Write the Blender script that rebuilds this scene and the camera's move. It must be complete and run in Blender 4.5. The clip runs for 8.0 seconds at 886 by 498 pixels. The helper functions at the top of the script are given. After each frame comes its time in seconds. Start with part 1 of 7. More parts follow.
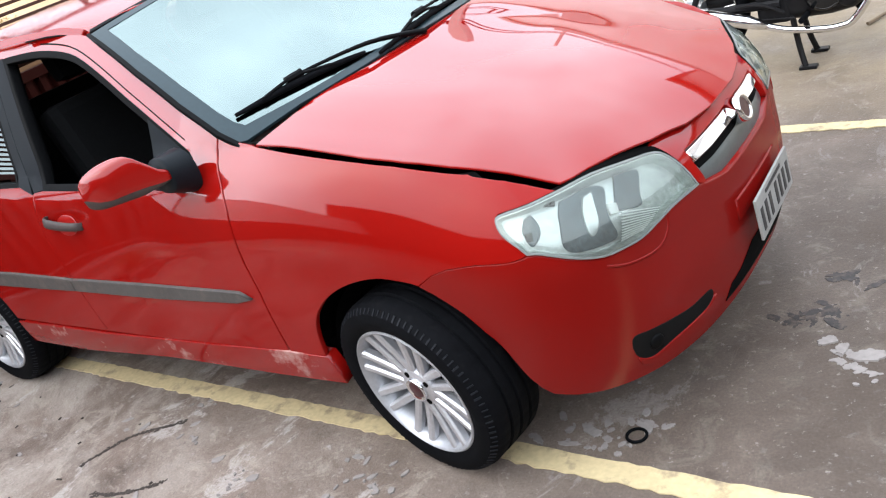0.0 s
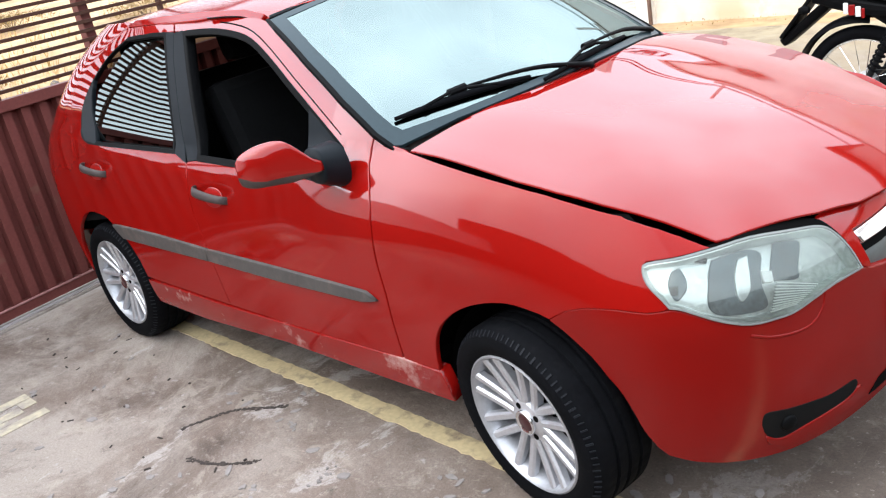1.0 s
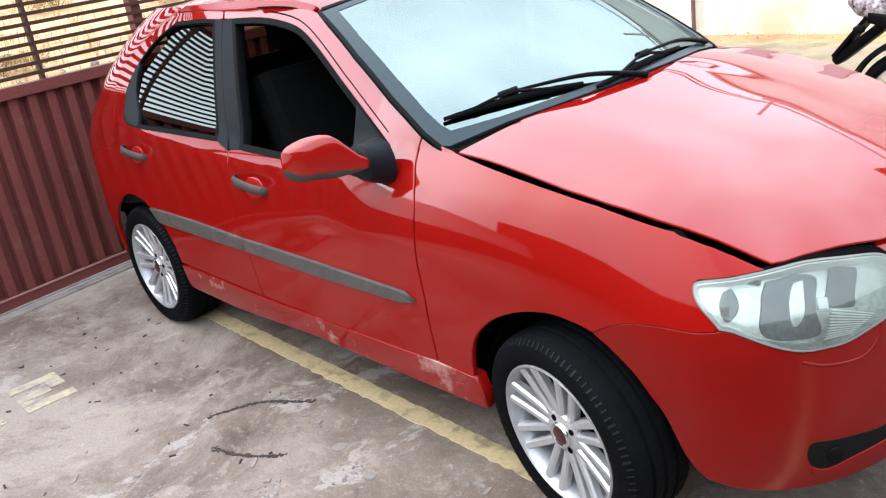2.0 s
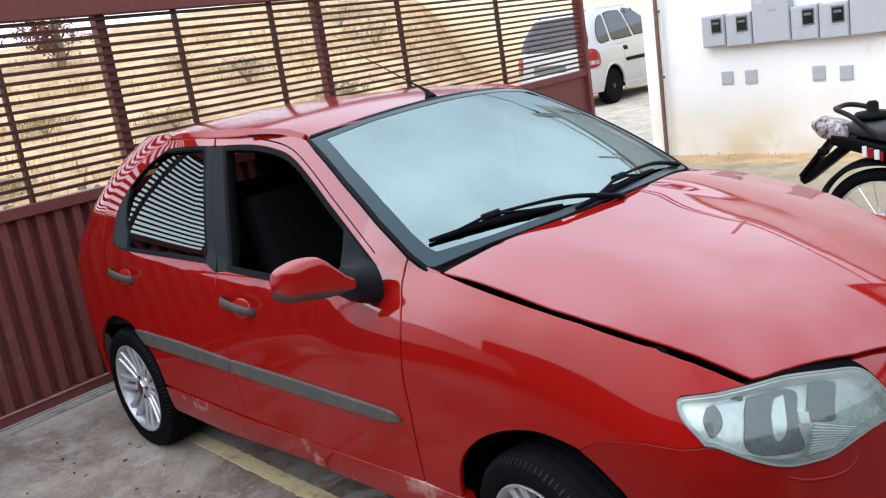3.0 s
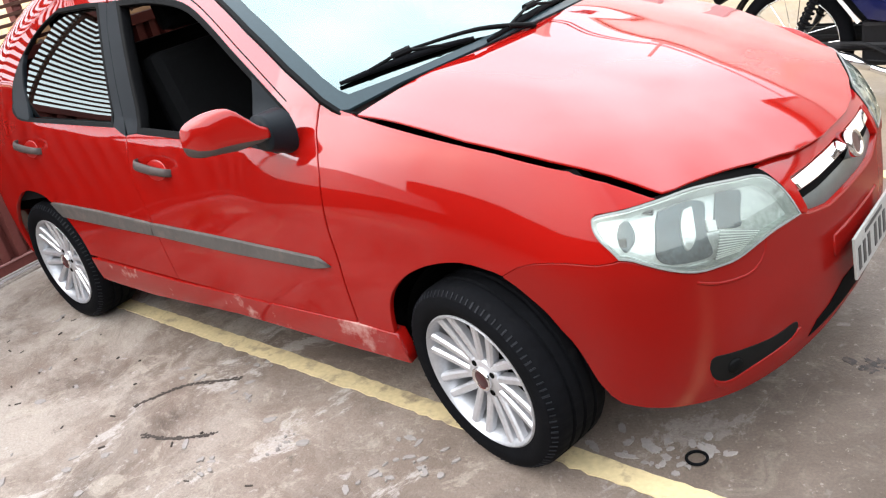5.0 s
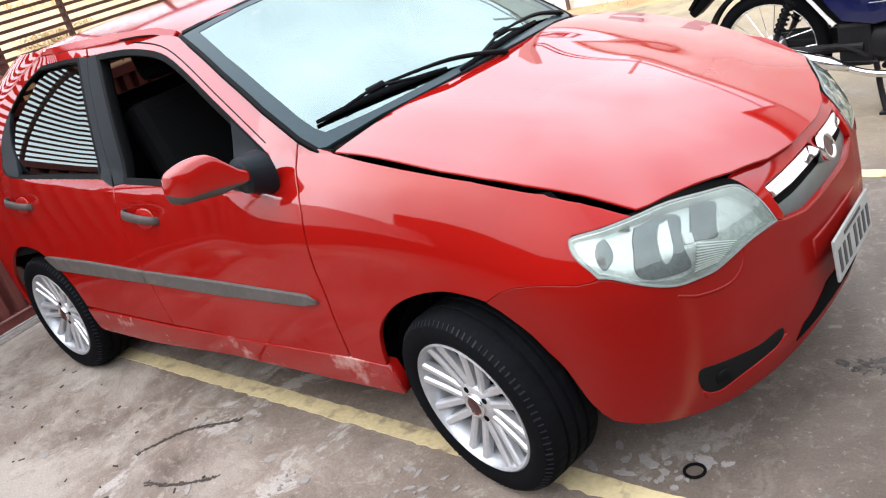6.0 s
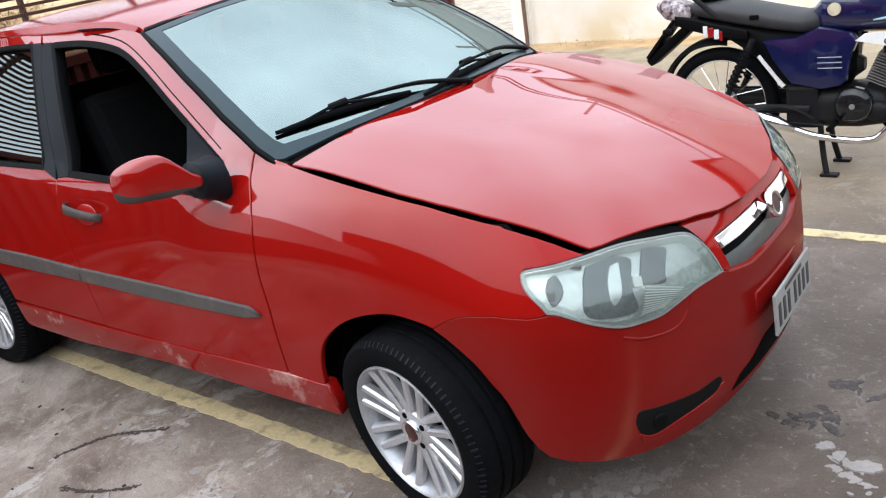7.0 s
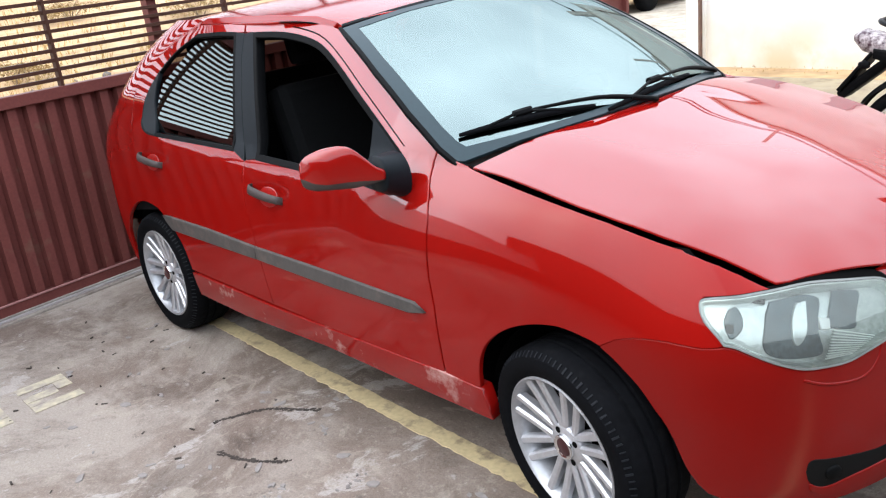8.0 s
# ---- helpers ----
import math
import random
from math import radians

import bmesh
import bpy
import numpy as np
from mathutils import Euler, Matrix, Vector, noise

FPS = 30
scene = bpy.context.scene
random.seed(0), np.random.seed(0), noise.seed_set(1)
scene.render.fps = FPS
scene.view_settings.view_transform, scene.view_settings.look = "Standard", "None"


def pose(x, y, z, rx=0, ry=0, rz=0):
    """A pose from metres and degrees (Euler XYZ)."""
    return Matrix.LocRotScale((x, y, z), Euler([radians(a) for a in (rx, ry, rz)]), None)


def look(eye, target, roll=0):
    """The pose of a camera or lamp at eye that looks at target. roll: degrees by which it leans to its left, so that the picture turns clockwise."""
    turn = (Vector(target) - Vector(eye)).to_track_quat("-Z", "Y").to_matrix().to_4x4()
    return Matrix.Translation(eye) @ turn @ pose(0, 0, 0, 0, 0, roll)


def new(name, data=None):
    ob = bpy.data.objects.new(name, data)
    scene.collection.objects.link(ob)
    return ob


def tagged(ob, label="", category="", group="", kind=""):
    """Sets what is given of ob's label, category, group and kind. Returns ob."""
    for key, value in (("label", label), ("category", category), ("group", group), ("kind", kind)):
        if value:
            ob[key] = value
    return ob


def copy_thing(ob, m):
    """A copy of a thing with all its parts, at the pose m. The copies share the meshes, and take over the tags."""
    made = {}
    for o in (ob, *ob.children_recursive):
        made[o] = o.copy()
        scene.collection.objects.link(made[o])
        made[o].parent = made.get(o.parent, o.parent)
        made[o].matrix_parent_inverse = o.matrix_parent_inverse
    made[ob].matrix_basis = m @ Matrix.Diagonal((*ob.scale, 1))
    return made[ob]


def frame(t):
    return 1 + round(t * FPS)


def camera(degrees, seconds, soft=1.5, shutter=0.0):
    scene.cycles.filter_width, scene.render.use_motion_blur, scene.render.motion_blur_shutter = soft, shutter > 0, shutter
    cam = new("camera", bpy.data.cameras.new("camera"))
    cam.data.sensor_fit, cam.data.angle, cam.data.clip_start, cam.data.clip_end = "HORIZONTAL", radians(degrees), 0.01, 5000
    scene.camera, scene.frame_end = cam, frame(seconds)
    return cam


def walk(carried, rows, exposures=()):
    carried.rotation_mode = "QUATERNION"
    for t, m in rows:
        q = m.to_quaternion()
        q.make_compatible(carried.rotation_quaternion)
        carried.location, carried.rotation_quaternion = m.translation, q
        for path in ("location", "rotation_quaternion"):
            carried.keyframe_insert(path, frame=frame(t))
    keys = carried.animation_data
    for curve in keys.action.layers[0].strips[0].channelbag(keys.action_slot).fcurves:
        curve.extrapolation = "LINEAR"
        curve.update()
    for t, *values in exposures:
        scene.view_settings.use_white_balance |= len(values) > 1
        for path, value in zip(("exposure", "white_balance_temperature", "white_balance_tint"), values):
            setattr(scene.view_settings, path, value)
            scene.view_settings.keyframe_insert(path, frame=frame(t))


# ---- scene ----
cam = camera(54.2, 8.0, 1.2)
PATH = [
    (0, (1.477, -2.153, 1.549), (0.257, -0.797, 0.729), -19.4),
    (0.3, (1.458, -2.147, 1.539), (0.172, -0.839, 0.742), -18.1),
    (0.5, (1.446, -2.161, 1.554), (0.114, -0.883, 0.783), -17.2),
    (0.8, (1.414, -2.175, 1.553), (0.043, -0.912, 0.830), -14.1),
    (1, (1.394, -2.189, 1.566), (-0.008, -0.953, 0.851), -11.8),
    (1.2, (1.378, -2.193, 1.572), (-0.06, -0.99, 0.876), -10.8),
    (2.3, (1.325, -2.202, 1.575), (-0.11, -0.998, 0.874), -8.7),
    (2.5, (1.335, -2.202, 1.577), (-0.09, -0.938, 0.968), -8.9),
    (2.7, (1.360, -2.206, 1.576), (-0.061, -0.903, 1.045), -9.2),
    (3, (1.358, -2.237, 1.596), (-0.082, -0.928, 1.137), -8.9),
    (3.2, (1.362, -2.245, 1.594), (-0.103, -0.957, 1.151), -8.6),
    (3.5, (1.36, -2.261, 1.599), (-0.101, -0.976, 1.135), -7.9),
    (3.8, (1.355, -2.265, 1.587), (-0.104, -1.038, 0.983), -9.2),
    (4, (1.355, -2.272, 1.594), (-0.121, -1.079, 0.964), -9.2),
    (4.2, (1.357, -2.267, 1.579), (-0.196, -1.189, 0.925), -10.9),
    (4.5, (1.354, -2.271, 1.564), (-0.156, -1.224, 0.774), -12.0),
    (4.8, (1.377, -2.249, 1.550), (-0.026, -1.065, 0.755), -12.1),
    (5, (1.392, -2.226, 1.551), (0.094, -0.93, 0.753), -12.6),
    (5.1, (1.406, -2.203, 1.540), (0.138, -0.884, 0.732), -14.0),
    (5.2, (1.409, -2.2, 1.545), (0.161, -0.862, 0.738), -14.1),
    (6.3, (1.457, -2.194, 1.553), (0.133, -0.883, 0.826), -17.1),
    (6.5, (1.45, -2.192, 1.554), (0.189, -0.832, 0.804), -15.6),
    (6.8, (1.428, -2.188, 1.560), (0.294, -0.711, 0.834), -10.4),
    (7, (1.418, -2.209, 1.56), (0.209, -0.789, 0.837), -9.9),
    (7.2, (1.401, -2.213, 1.561), (0.121, -0.849, 0.852), -9.5),
    (7.5, (1.375, -2.239, 1.565), (0.004, -0.959, 0.87), -7.9),
    (7.7, (1.366, -2.247, 1.565), (-0.058, -1.021, 0.880), -7.8),
    (8, (1.354, -2.269, 1.569), (-0.092, -1.054, 0.911), -7.0),
]
EXPOSURE = [(0.0, 0.55, 6250, 10), (0.5, 0.65, 6250, 10), (1.0, 0.60, 6250, 10), (2.5, 0.62, 6250, 10), (3.0, 0.05, 5950, 10), (3.5, 0.03, 5700, 10), (4.0, 0.36, 5950, 10), (4.5, 1.00, 6350, 10), (5.0, 0.90, 6550, 10), (6.5, 0.48, 6250, 10), (7.0, 0.25, 6200, 10), (7.5, 0.38, 6200, 10), (8.0, 0.46, 6200, 10)]
walk(cam, [(t, look(eye, target, roll)) for t, eye, target, roll in PATH], EXPOSURE)

# ---- world and sun: a bright overcast sky ----
world = bpy.data.worlds.new("sky")
scene.world = world
world.use_nodes = True
wn = world.node_tree.nodes
sky = wn.new("ShaderNodeTexSky")
sky.sky_type, sky.sun_disc = "NISHITA", False
sky.sun_elevation, sky.sun_rotation = radians(48), radians(196)
sky.air_density, sky.dust_density, sky.ozone_density = 1.0, 6.0, 1.0
cloud = wn.new("ShaderNodeMix")
cloud.data_type = "RGBA"
puff = wn.new("ShaderNodeTexNoise")
puff.inputs["Scale"].default_value, puff.inputs["Detail"].default_value = 2.2, 4
cover = wn.new("ShaderNodeMapRange")
for k, v in (("From Min", 0.35), ("From Max", 0.68), ("To Min", 0.62), ("To Max", 0.92)):
    cover.inputs[k].default_value = v
world.node_tree.links.new(puff.outputs["Fac"], cover.inputs["Value"])
world.node_tree.links.new(cover.outputs[0], cloud.inputs["Factor"])
cloud.inputs["B"].default_value = (14.5, 15.4, 16.6, 1)
world.node_tree.links.new(sky.outputs[0], cloud.inputs["A"])
world.node_tree.links.new(cloud.outputs["Result"], wn["Background"].inputs[0])
wn["Background"].inputs[1].default_value = 0.155
sun = new("sun", bpy.data.lights.new("sun", "SUN"))
sun.data.energy, sun.data.angle, sun.data.color = 0.95, radians(80), (1.0, 0.985, 0.96)
sun.matrix_world = look((-2.0, -7, 8.0), (0.0, 0, 0))

# ---- materials ----
def mat(name, color, rough=0.5, metal=0.0, coat=0.0, var=0.12, scale=6.0, fine=80.0, bump=0.0, bump_scale=60.0, spec=0.5, trans=0.0, coat_rough=0.02, dirt=None, dirt_amount=0.0, ior=1.45):
    """A surface with variation at two scales, optional dirt patches and fine relief."""
    m = bpy.data.materials.new(name)
    m.use_nodes = True
    nt = m.node_tree
    n, l = nt.nodes, nt.links
    b = n["Principled BSDF"]
    b.inputs["Roughness"].default_value, b.inputs["Metallic"].default_value = rough, metal
    b.inputs["Coat Weight"].default_value, b.inputs["Coat Roughness"].default_value, b.inputs["Coat IOR"].default_value = coat, coat_rough, 1.55
    b.inputs["Specular IOR Level"].default_value, b.inputs["IOR"].default_value = spec, ior
    b.inputs["Transmission Weight"].default_value = trans
    co = n.new("ShaderNodeTexCoord")
    a = n.new("ShaderNodeTexNoise")
    a.inputs["Scale"].default_value, a.inputs["Detail"].default_value = scale, 5
    f = n.new("ShaderNodeTexNoise")
    f.inputs["Scale"].default_value, f.inputs["Detail"].default_value = fine, 3
    for t in (a, f):
        l.new(co.outputs["Object"], t.inputs["Vector"])
    add = n.new("ShaderNodeMath")
    add.operation = "ADD"
    l.new(a.outputs["Fac"], add.inputs[0])
    l.new(f.outputs["Fac"], add.inputs[1])
    rng = n.new("ShaderNodeMapRange")
    for k, v in (("From Min", 0.6), ("From Max", 1.4), ("To Min", 1 - var), ("To Max", 1 + var)):
        rng.inputs[k].default_value = v
    l.new(add.outputs[0], rng.inputs["Value"])
    mul = n.new("ShaderNodeVectorMath")
    mul.operation = "SCALE"
    mul.inputs[0].default_value = color
    l.new(rng.outputs[0], mul.inputs["Scale"])
    out = mul.outputs[0]
    if dirt:
        d = n.new("ShaderNodeTexNoise")
        d.inputs["Scale"].default_value, d.inputs["Detail"].default_value, d.inputs["Roughness"].default_value = scale * 1.7, 8, 0.65
        l.new(co.outputs["Object"], d.inputs["Vector"])
        r = n.new("ShaderNodeMapRange")
        r.inputs["From Min"].default_value, r.inputs["From Max"].default_value = 0.62 - 0.25 * dirt_amount, 0.75 - 0.15 * dirt_amount
        l.new(d.outputs["Fac"], r.inputs["Value"])
        mx = n.new("ShaderNodeMix")
        mx.data_type = "RGBA"
        mx.inputs["B"].default_value = (*dirt, 1)
        l.new(r.outputs[0], mx.inputs["Factor"])
        l.new(out, mx.inputs["A"])
        out = mx.outputs["Result"]
    l.new(out, b.inputs["Base Color"])
    if bump:
        bt = n.new("ShaderNodeTexNoise")
        bt.inputs["Scale"].default_value, bt.inputs["Detail"].default_value = bump_scale, 6
        l.new(co.outputs["Object"], bt.inputs["Vector"])
        bp = n.new("ShaderNodeBump")
        bp.inputs["Strength"].default_value, bp.inputs["Distance"].default_value = min(bump * 10, 1), bump * 0.1
        l.new(bt.outputs["Fac"], bp.inputs["Height"])
        l.new(bp.outputs[0], b.inputs["Normal"])
    return m


paint = mat("red_paint", (0.254, 0.0046, 0.0030), 0.4, 0.0, 1.0, var=0.05, scale=3, fine=900, spec=0.0, coat_rough=0.02)
# body red set darker for the bumper's shade; its lacquer is duller
shaded_bumper_paint = mat("shaded_bumper_paint", (0.192, 0.0042, 0.0028), 0.4, 0.0, 0.5, var=0.06, scale=3, fine=900, spec=0.0, coat_rough=0.19)
def old_lacquer(m):
    """Lacquer that is dull seen square on, and filmed with road grime low on the flanks."""
    n, l = m.node_tree.nodes, m.node_tree.links
    facing, ramp, co, sep, noise_, add, low, mul = (n.new("ShaderNode" + k) for k in ("LayerWeight", "MapRange", "TexCoord", "SeparateXYZ", "TexNoise", "Math", "MapRange", "Math"))
    for node, values in ((ramp, (0.14, 0.36, 0.3, 1.0)), (low, (0.80, 1.02, 0.38, 1.0))):
        for k, v in zip(("From Min", "From Max", "To Min", "To Max"), values):
            node.inputs[k].default_value = v
    noise_.inputs["Scale"].default_value, noise_.inputs["Detail"].default_value = 5.0, 6
    add.operation, add.inputs[1].default_value, mul.operation = "MULTIPLY_ADD", 0.22, "MULTIPLY"
    l.new(facing.outputs["Facing"], ramp.inputs["Value"])
    l.new(co.outputs["Object"], sep.inputs[0])
    l.new(co.outputs["Object"], noise_.inputs["Vector"])
    l.new(noise_.outputs["Fac"], add.inputs[0])
    l.new(sep.outputs["Z"], add.inputs[2])
    l.new(add.outputs[0], low.inputs["Value"])
    l.new(ramp.outputs[0], mul.inputs[0])
    l.new(low.outputs[0], mul.inputs[1])
    b = n["Principled BSDF"]
    l.new(mul.outputs[0], b.inputs["Coat Weight"])
    b.inputs["Coat IOR"].default_value = 1.95
    film = n.new("ShaderNodeMapRange")
    clean = b.inputs["Coat Roughness"].default_value
    for k, v in zip(("From Min", "From Max", "To Min", "To Max"), (0.86, 1.06, clean + 0.03, clean)):
        film.inputs[k].default_value = v
    l.new(add.outputs[0], film.inputs["Value"])
    l.new(film.outputs[0], b.inputs["Coat Roughness"])


roof_paint = mat("faded_roof_paint", (0.235, 0.0042, 0.0025), 0.4, 0.0, 0.5, var=0.06, scale=3, fine=900, spec=0.0, coat_rough=0.13)
old_lacquer(roof_paint)
roof_paint.node_tree.nodes["Principled BSDF"].inputs["Coat IOR"].default_value = 1.4
old_lacquer(paint)
old_lacquer(shaded_bumper_paint)
black = mat("black_plastic", (0.0035, 0.0038, 0.0042), 0.5, spec=0.08, var=0.2, scale=14, bump=0.01, bump_scale=300)
trim = mat("window_trim", (0.007, 0.010, 0.013), 0.42, spec=0.16, var=0.12, scale=10, bump=0.006, bump_scale=300)
moulding_mat = mat("grey_moulding", (0.070, 0.064, 0.060), 0.55, var=0.2, scale=9, dirt=(0.11, 0.09, 0.08), dirt_amount=0.4)
rubber = mat("rubber", (0.0042, 0.0046, 0.0056), 0.75, spec=0.06, var=0.3, scale=12, bump=0.02, bump_scale=120, dirt=(0.009, 0.009, 0.009), dirt_amount=0.1)
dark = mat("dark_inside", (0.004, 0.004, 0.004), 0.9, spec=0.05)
alloy = mat("alloy", (0.60, 0.61, 0.64), 0.40, 0.7, var=0.08, scale=20)
chrome = mat("chrome", (0.85, 0.86, 0.87), 0.08, 1.0, var=0.03)
maroon = mat("maroon_steel", (0.150, 0.046, 0.040), 0.5, spec=0.2, var=0.15, scale=3, dirt=(0.16, 0.08, 0.06), dirt_amount=0.1)
white_wall = mat("white_wall", (0.86, 0.85, 0.83), 0.8, var=0.05, scale=1.2, bump=0.02, bump_scale=30, dirt=(0.72, 0.66, 0.53), dirt_amount=0.1)
earth = mat("dry_earth", (0.50, 0.338, 0.180), 0.9, var=0.40, scale=0.5, fine=5, bump=0.2, bump_scale=6, dirt=(0.30, 0.185, 0.090), dirt_amount=0.5)
maroon_light = mat("maroon_bright", (0.30, 0.15, 0.14), 0.4, var=0.2, scale=9)
slat_paint = mat("slat_paint", (0.060, 0.024, 0.015), 0.55, spec=0.25, var=0.15, scale=4)
steel = mat("worn_steel", (0.45, 0.42, 0.42), 0.4, 0.4, var=0.2, scale=9)
threshold_mat = mat("worn_threshold", (0.25, 0.22, 0.19), 0.85, var=0.3, scale=6, bump=0.04, bump_scale=40, dirt=(0.15, 0.11, 0.09), dirt_amount=0.4)
pale_cement = mat("pale_cement", (0.52, 0.49, 0.47), 0.85, var=0.2, scale=5, bump=0.04, bump_scale=40)
back_wall = mat("dark_plaster", (0.11, 0.085, 0.07), 0.85, var=0.2, scale=0.8, fine=12, bump=0.03, bump_scale=25)
rust = mat("rusty_steel", (0.13, 0.075, 0.055), 0.65, var=0.35, scale=14, dirt=(0.25, 0.14, 0.09), dirt_amount=0.4)
meter_grey = mat("meter_plastic", (0.42, 0.43, 0.45), 0.5, var=0.06, scale=8)
meter_dark = mat("meter_bezel", (0.12, 0.125, 0.13), 0.5, var=0.1)
dark_gloss = mat("dark_pane", (0.01, 0.011, 0.012), 0.08, var=0.1)

wn_ = white_wall.node_tree
splash_noise, splash_cut, height_sep, height_cut, splash_mul, splash_mix = (wn_.nodes.new(k) for k in ("ShaderNodeTexNoise", "ShaderNodeMapRange", "ShaderNodeSeparateXYZ", "ShaderNodeMapRange", "ShaderNodeMath", "ShaderNodeMix"))
splash_noise.inputs["Scale"].default_value, splash_noise.inputs["Detail"].default_value = 1.4, 7
wall_co = next(n for n in wn_.nodes if n.type == "TEX_COORD")
for a, b in ((wall_co.outputs["Object"], splash_noise.inputs["Vector"]), (wall_co.outputs["Object"], height_sep.inputs[0]), (splash_noise.outputs["Fac"], splash_cut.inputs["Value"]), (height_sep.outputs["Z"], height_cut.inputs["Value"]), (splash_cut.outputs[0], splash_mul.inputs[0]), (height_cut.outputs[0], splash_mul.inputs[1])):
    wn_.links.new(a, b)
splash_cut.inputs["From Min"].default_value, splash_cut.inputs["From Max"].default_value = 0.32, 0.62
height_cut.inputs["From Min"].default_value, height_cut.inputs["From Max"].default_value = 0.75, 0.05
splash_mul.operation, splash_mix.data_type = "MULTIPLY", "RGBA"
wall_base = wn_.nodes["Principled BSDF"].inputs["Base Color"]
wn_.links.new(wall_base.links[0].from_socket, splash_mix.inputs["A"])
splash_mix.inputs["B"].default_value = (0.70, 0.60, 0.40, 1)
wn_.links.new(splash_mul.outputs[0], splash_mix.inputs["Factor"])
wn_.links.new(splash_mix.outputs["Result"], wall_base)


def concrete_mat():
    """Brown-grey slab: clouded, with chalky scrapes, damp patches deepened for shade and pocked grain."""
    m = bpy.data.materials.new("concrete")
    m.use_nodes = True
    n, l = m.node_tree.nodes, m.node_tree.links
    b = n["Principled BSDF"]
    co = n.new("ShaderNodeTexCoord")

    def tex(scale, detail=8, rough=0.6, stretch=None, dist=0.0):
        t = n.new("ShaderNodeTexNoise")
        t.inputs["Scale"].default_value, t.inputs["Detail"].default_value, t.inputs["Roughness"].default_value = scale, detail, rough
        t.inputs["Distortion"].default_value = dist
        if stretch:
            mp = n.new("ShaderNodeMapping")
            mp.inputs["Scale"].default_value, mp.inputs["Rotation"].default_value = stretch[0], (0, 0, radians(stretch[1]))
            l.new(co.outputs["Object"], mp.inputs["Vector"])
            l.new(mp.outputs[0], t.inputs["Vector"])
        else:
            l.new(co.outputs["Object"], t.inputs["Vector"])
        return t.outputs["Fac"]

    def cut(sock, lo, hi, a=0.0, c=1.0):
        r = n.new("ShaderNodeMapRange")
        for k, v in (("From Min", lo), ("From Max", hi), ("To Min", a), ("To Max", c)):
            r.inputs[k].default_value = v
        l.new(sock, r.inputs["Value"])
        return r.outputs[0]

    def times(a, c):
        q = n.new("ShaderNodeMath")
        q.operation = "MULTIPLY"
        l.new(a, q.inputs[0])
        if isinstance(c, float):
            q.inputs[1].default_value = c
        else:
            l.new(c, q.inputs[1])
        return q.outputs[0]

    def mix(f, a, c):
        q = n.new("ShaderNodeMix")
        q.data_type = "RGBA"
        l.new(f, q.inputs["Factor"])
        for k, v in (("A", a), ("B", c)):
            if isinstance(v, tuple):
                q.inputs[k].default_value = (*v, 1)
            else:
                l.new(v, q.inputs[k])
        return q.outputs["Result"]

    sep = n.new("ShaderNodeSeparateXYZ")
    l.new(co.outputs["Object"], sep.inputs[0])
    back = cut(sep.outputs["X"], 0.8, -1.9)
    col = mix(cut(tex(0.9, 6), 0.35, 0.65), (0.125, 0.093, 0.072), (0.262, 0.207, 0.170))
    col = mix(cut(tex(2.2, 9, 0.65), 0.55, 0.72), col, (0.080, 0.058, 0.045))
    col = mix(times(cut(tex(1.5, 11, 0.76, dist=0.5), 0.44, 0.58), times(back, 0.75)), col, (0.41, 0.36, 0.312))
    col = mix(times(cut(tex(3.1, 11, 0.76, ((1.0, 0.6, 1), 28), 0.6), 0.57, 0.605), 0.7), col, (0.46, 0.42, 0.39))
    col = mix(times(cut(tex(6.5, 10, 0.72, dist=1.2), 0.54, 0.62), 0.5), col, (0.40, 0.35, 0.29))
    col = mix(times(cut(tex(9.0, 9, 0.75, dist=0.8), 0.56, 0.66), 0.45), col, (0.17, 0.125, 0.095))
    col = mix(times(cut(tex(14, 4, 0.6), 0.64, 0.70), 0.55), col, (0.44, 0.405, 0.385))
    col = mix(times(cut(tex(5.3, 8, 0.7), 0.63, 0.72), 0.7), col, (0.055, 0.044, 0.037))
    # front patches: damp stains, darkened further for the shade before the bumper
    damp = cut(sep.outputs["X"], -0.2, 0.9)
    col = mix(times(cut(tex(1.1, 8, 0.66, dist=0.4), 0.24, 0.50), times(damp, 0.85)), col, (0.066, 0.049, 0.037))
    sand = cut(sep.outputs["Y"], 1.3, 2.3)
    col = mix(times(cut(tex(1.6, 9, 0.66, dist=0.3), 0.33, 0.58, 0.25, 0.95), sand), col, (0.275, 0.215, 0.138))
    dust = cut(sep.outputs["Y"], 4.2, 5.6)
    col = mix(times(cut(tex(2.4, 9, 0.7), 0.36, 0.52, 0.35, 1.0), dust), col, (0.41, 0.335, 0.215))
    col = mix(times(cut(tex(3.7, 10, 0.75), 0.50, 0.60, 0.0, 0.6), dust), col, (0.17, 0.13, 0.085))
    col = mix(times(cut(tex(38, 7, 0.7), 0.60, 0.66), 0.38), col, (0.46, 0.42, 0.385))
    col = mix(times(cut(tex(31, 7, 0.7, dist=0.5), 0.61, 0.68), 0.45), col, (0.07, 0.053, 0.042))
    grain = cut(tex(120, 3), 0.3, 0.7, 0.84, 1.16)
    sc = n.new("ShaderNodeVectorMath")
    sc.operation = "SCALE"
    l.new(col, sc.inputs[0])
    l.new(grain, sc.inputs["Scale"])
    l.new(sc.outputs[0], b.inputs["Base Color"])
    l.new(cut(tex(1.3, 5), 0.4, 0.65, 0.48, 0.82), b.inputs["Roughness"])
    bp = n.new("ShaderNodeBump")
    bp.inputs["Strength"].default_value, bp.inputs["Distance"].default_value = 0.8, 0.008
    l.new(tex(28, 9, 0.7), bp.inputs["Height"])
    l.new(bp.outputs[0], b.inputs["Normal"])
    return m


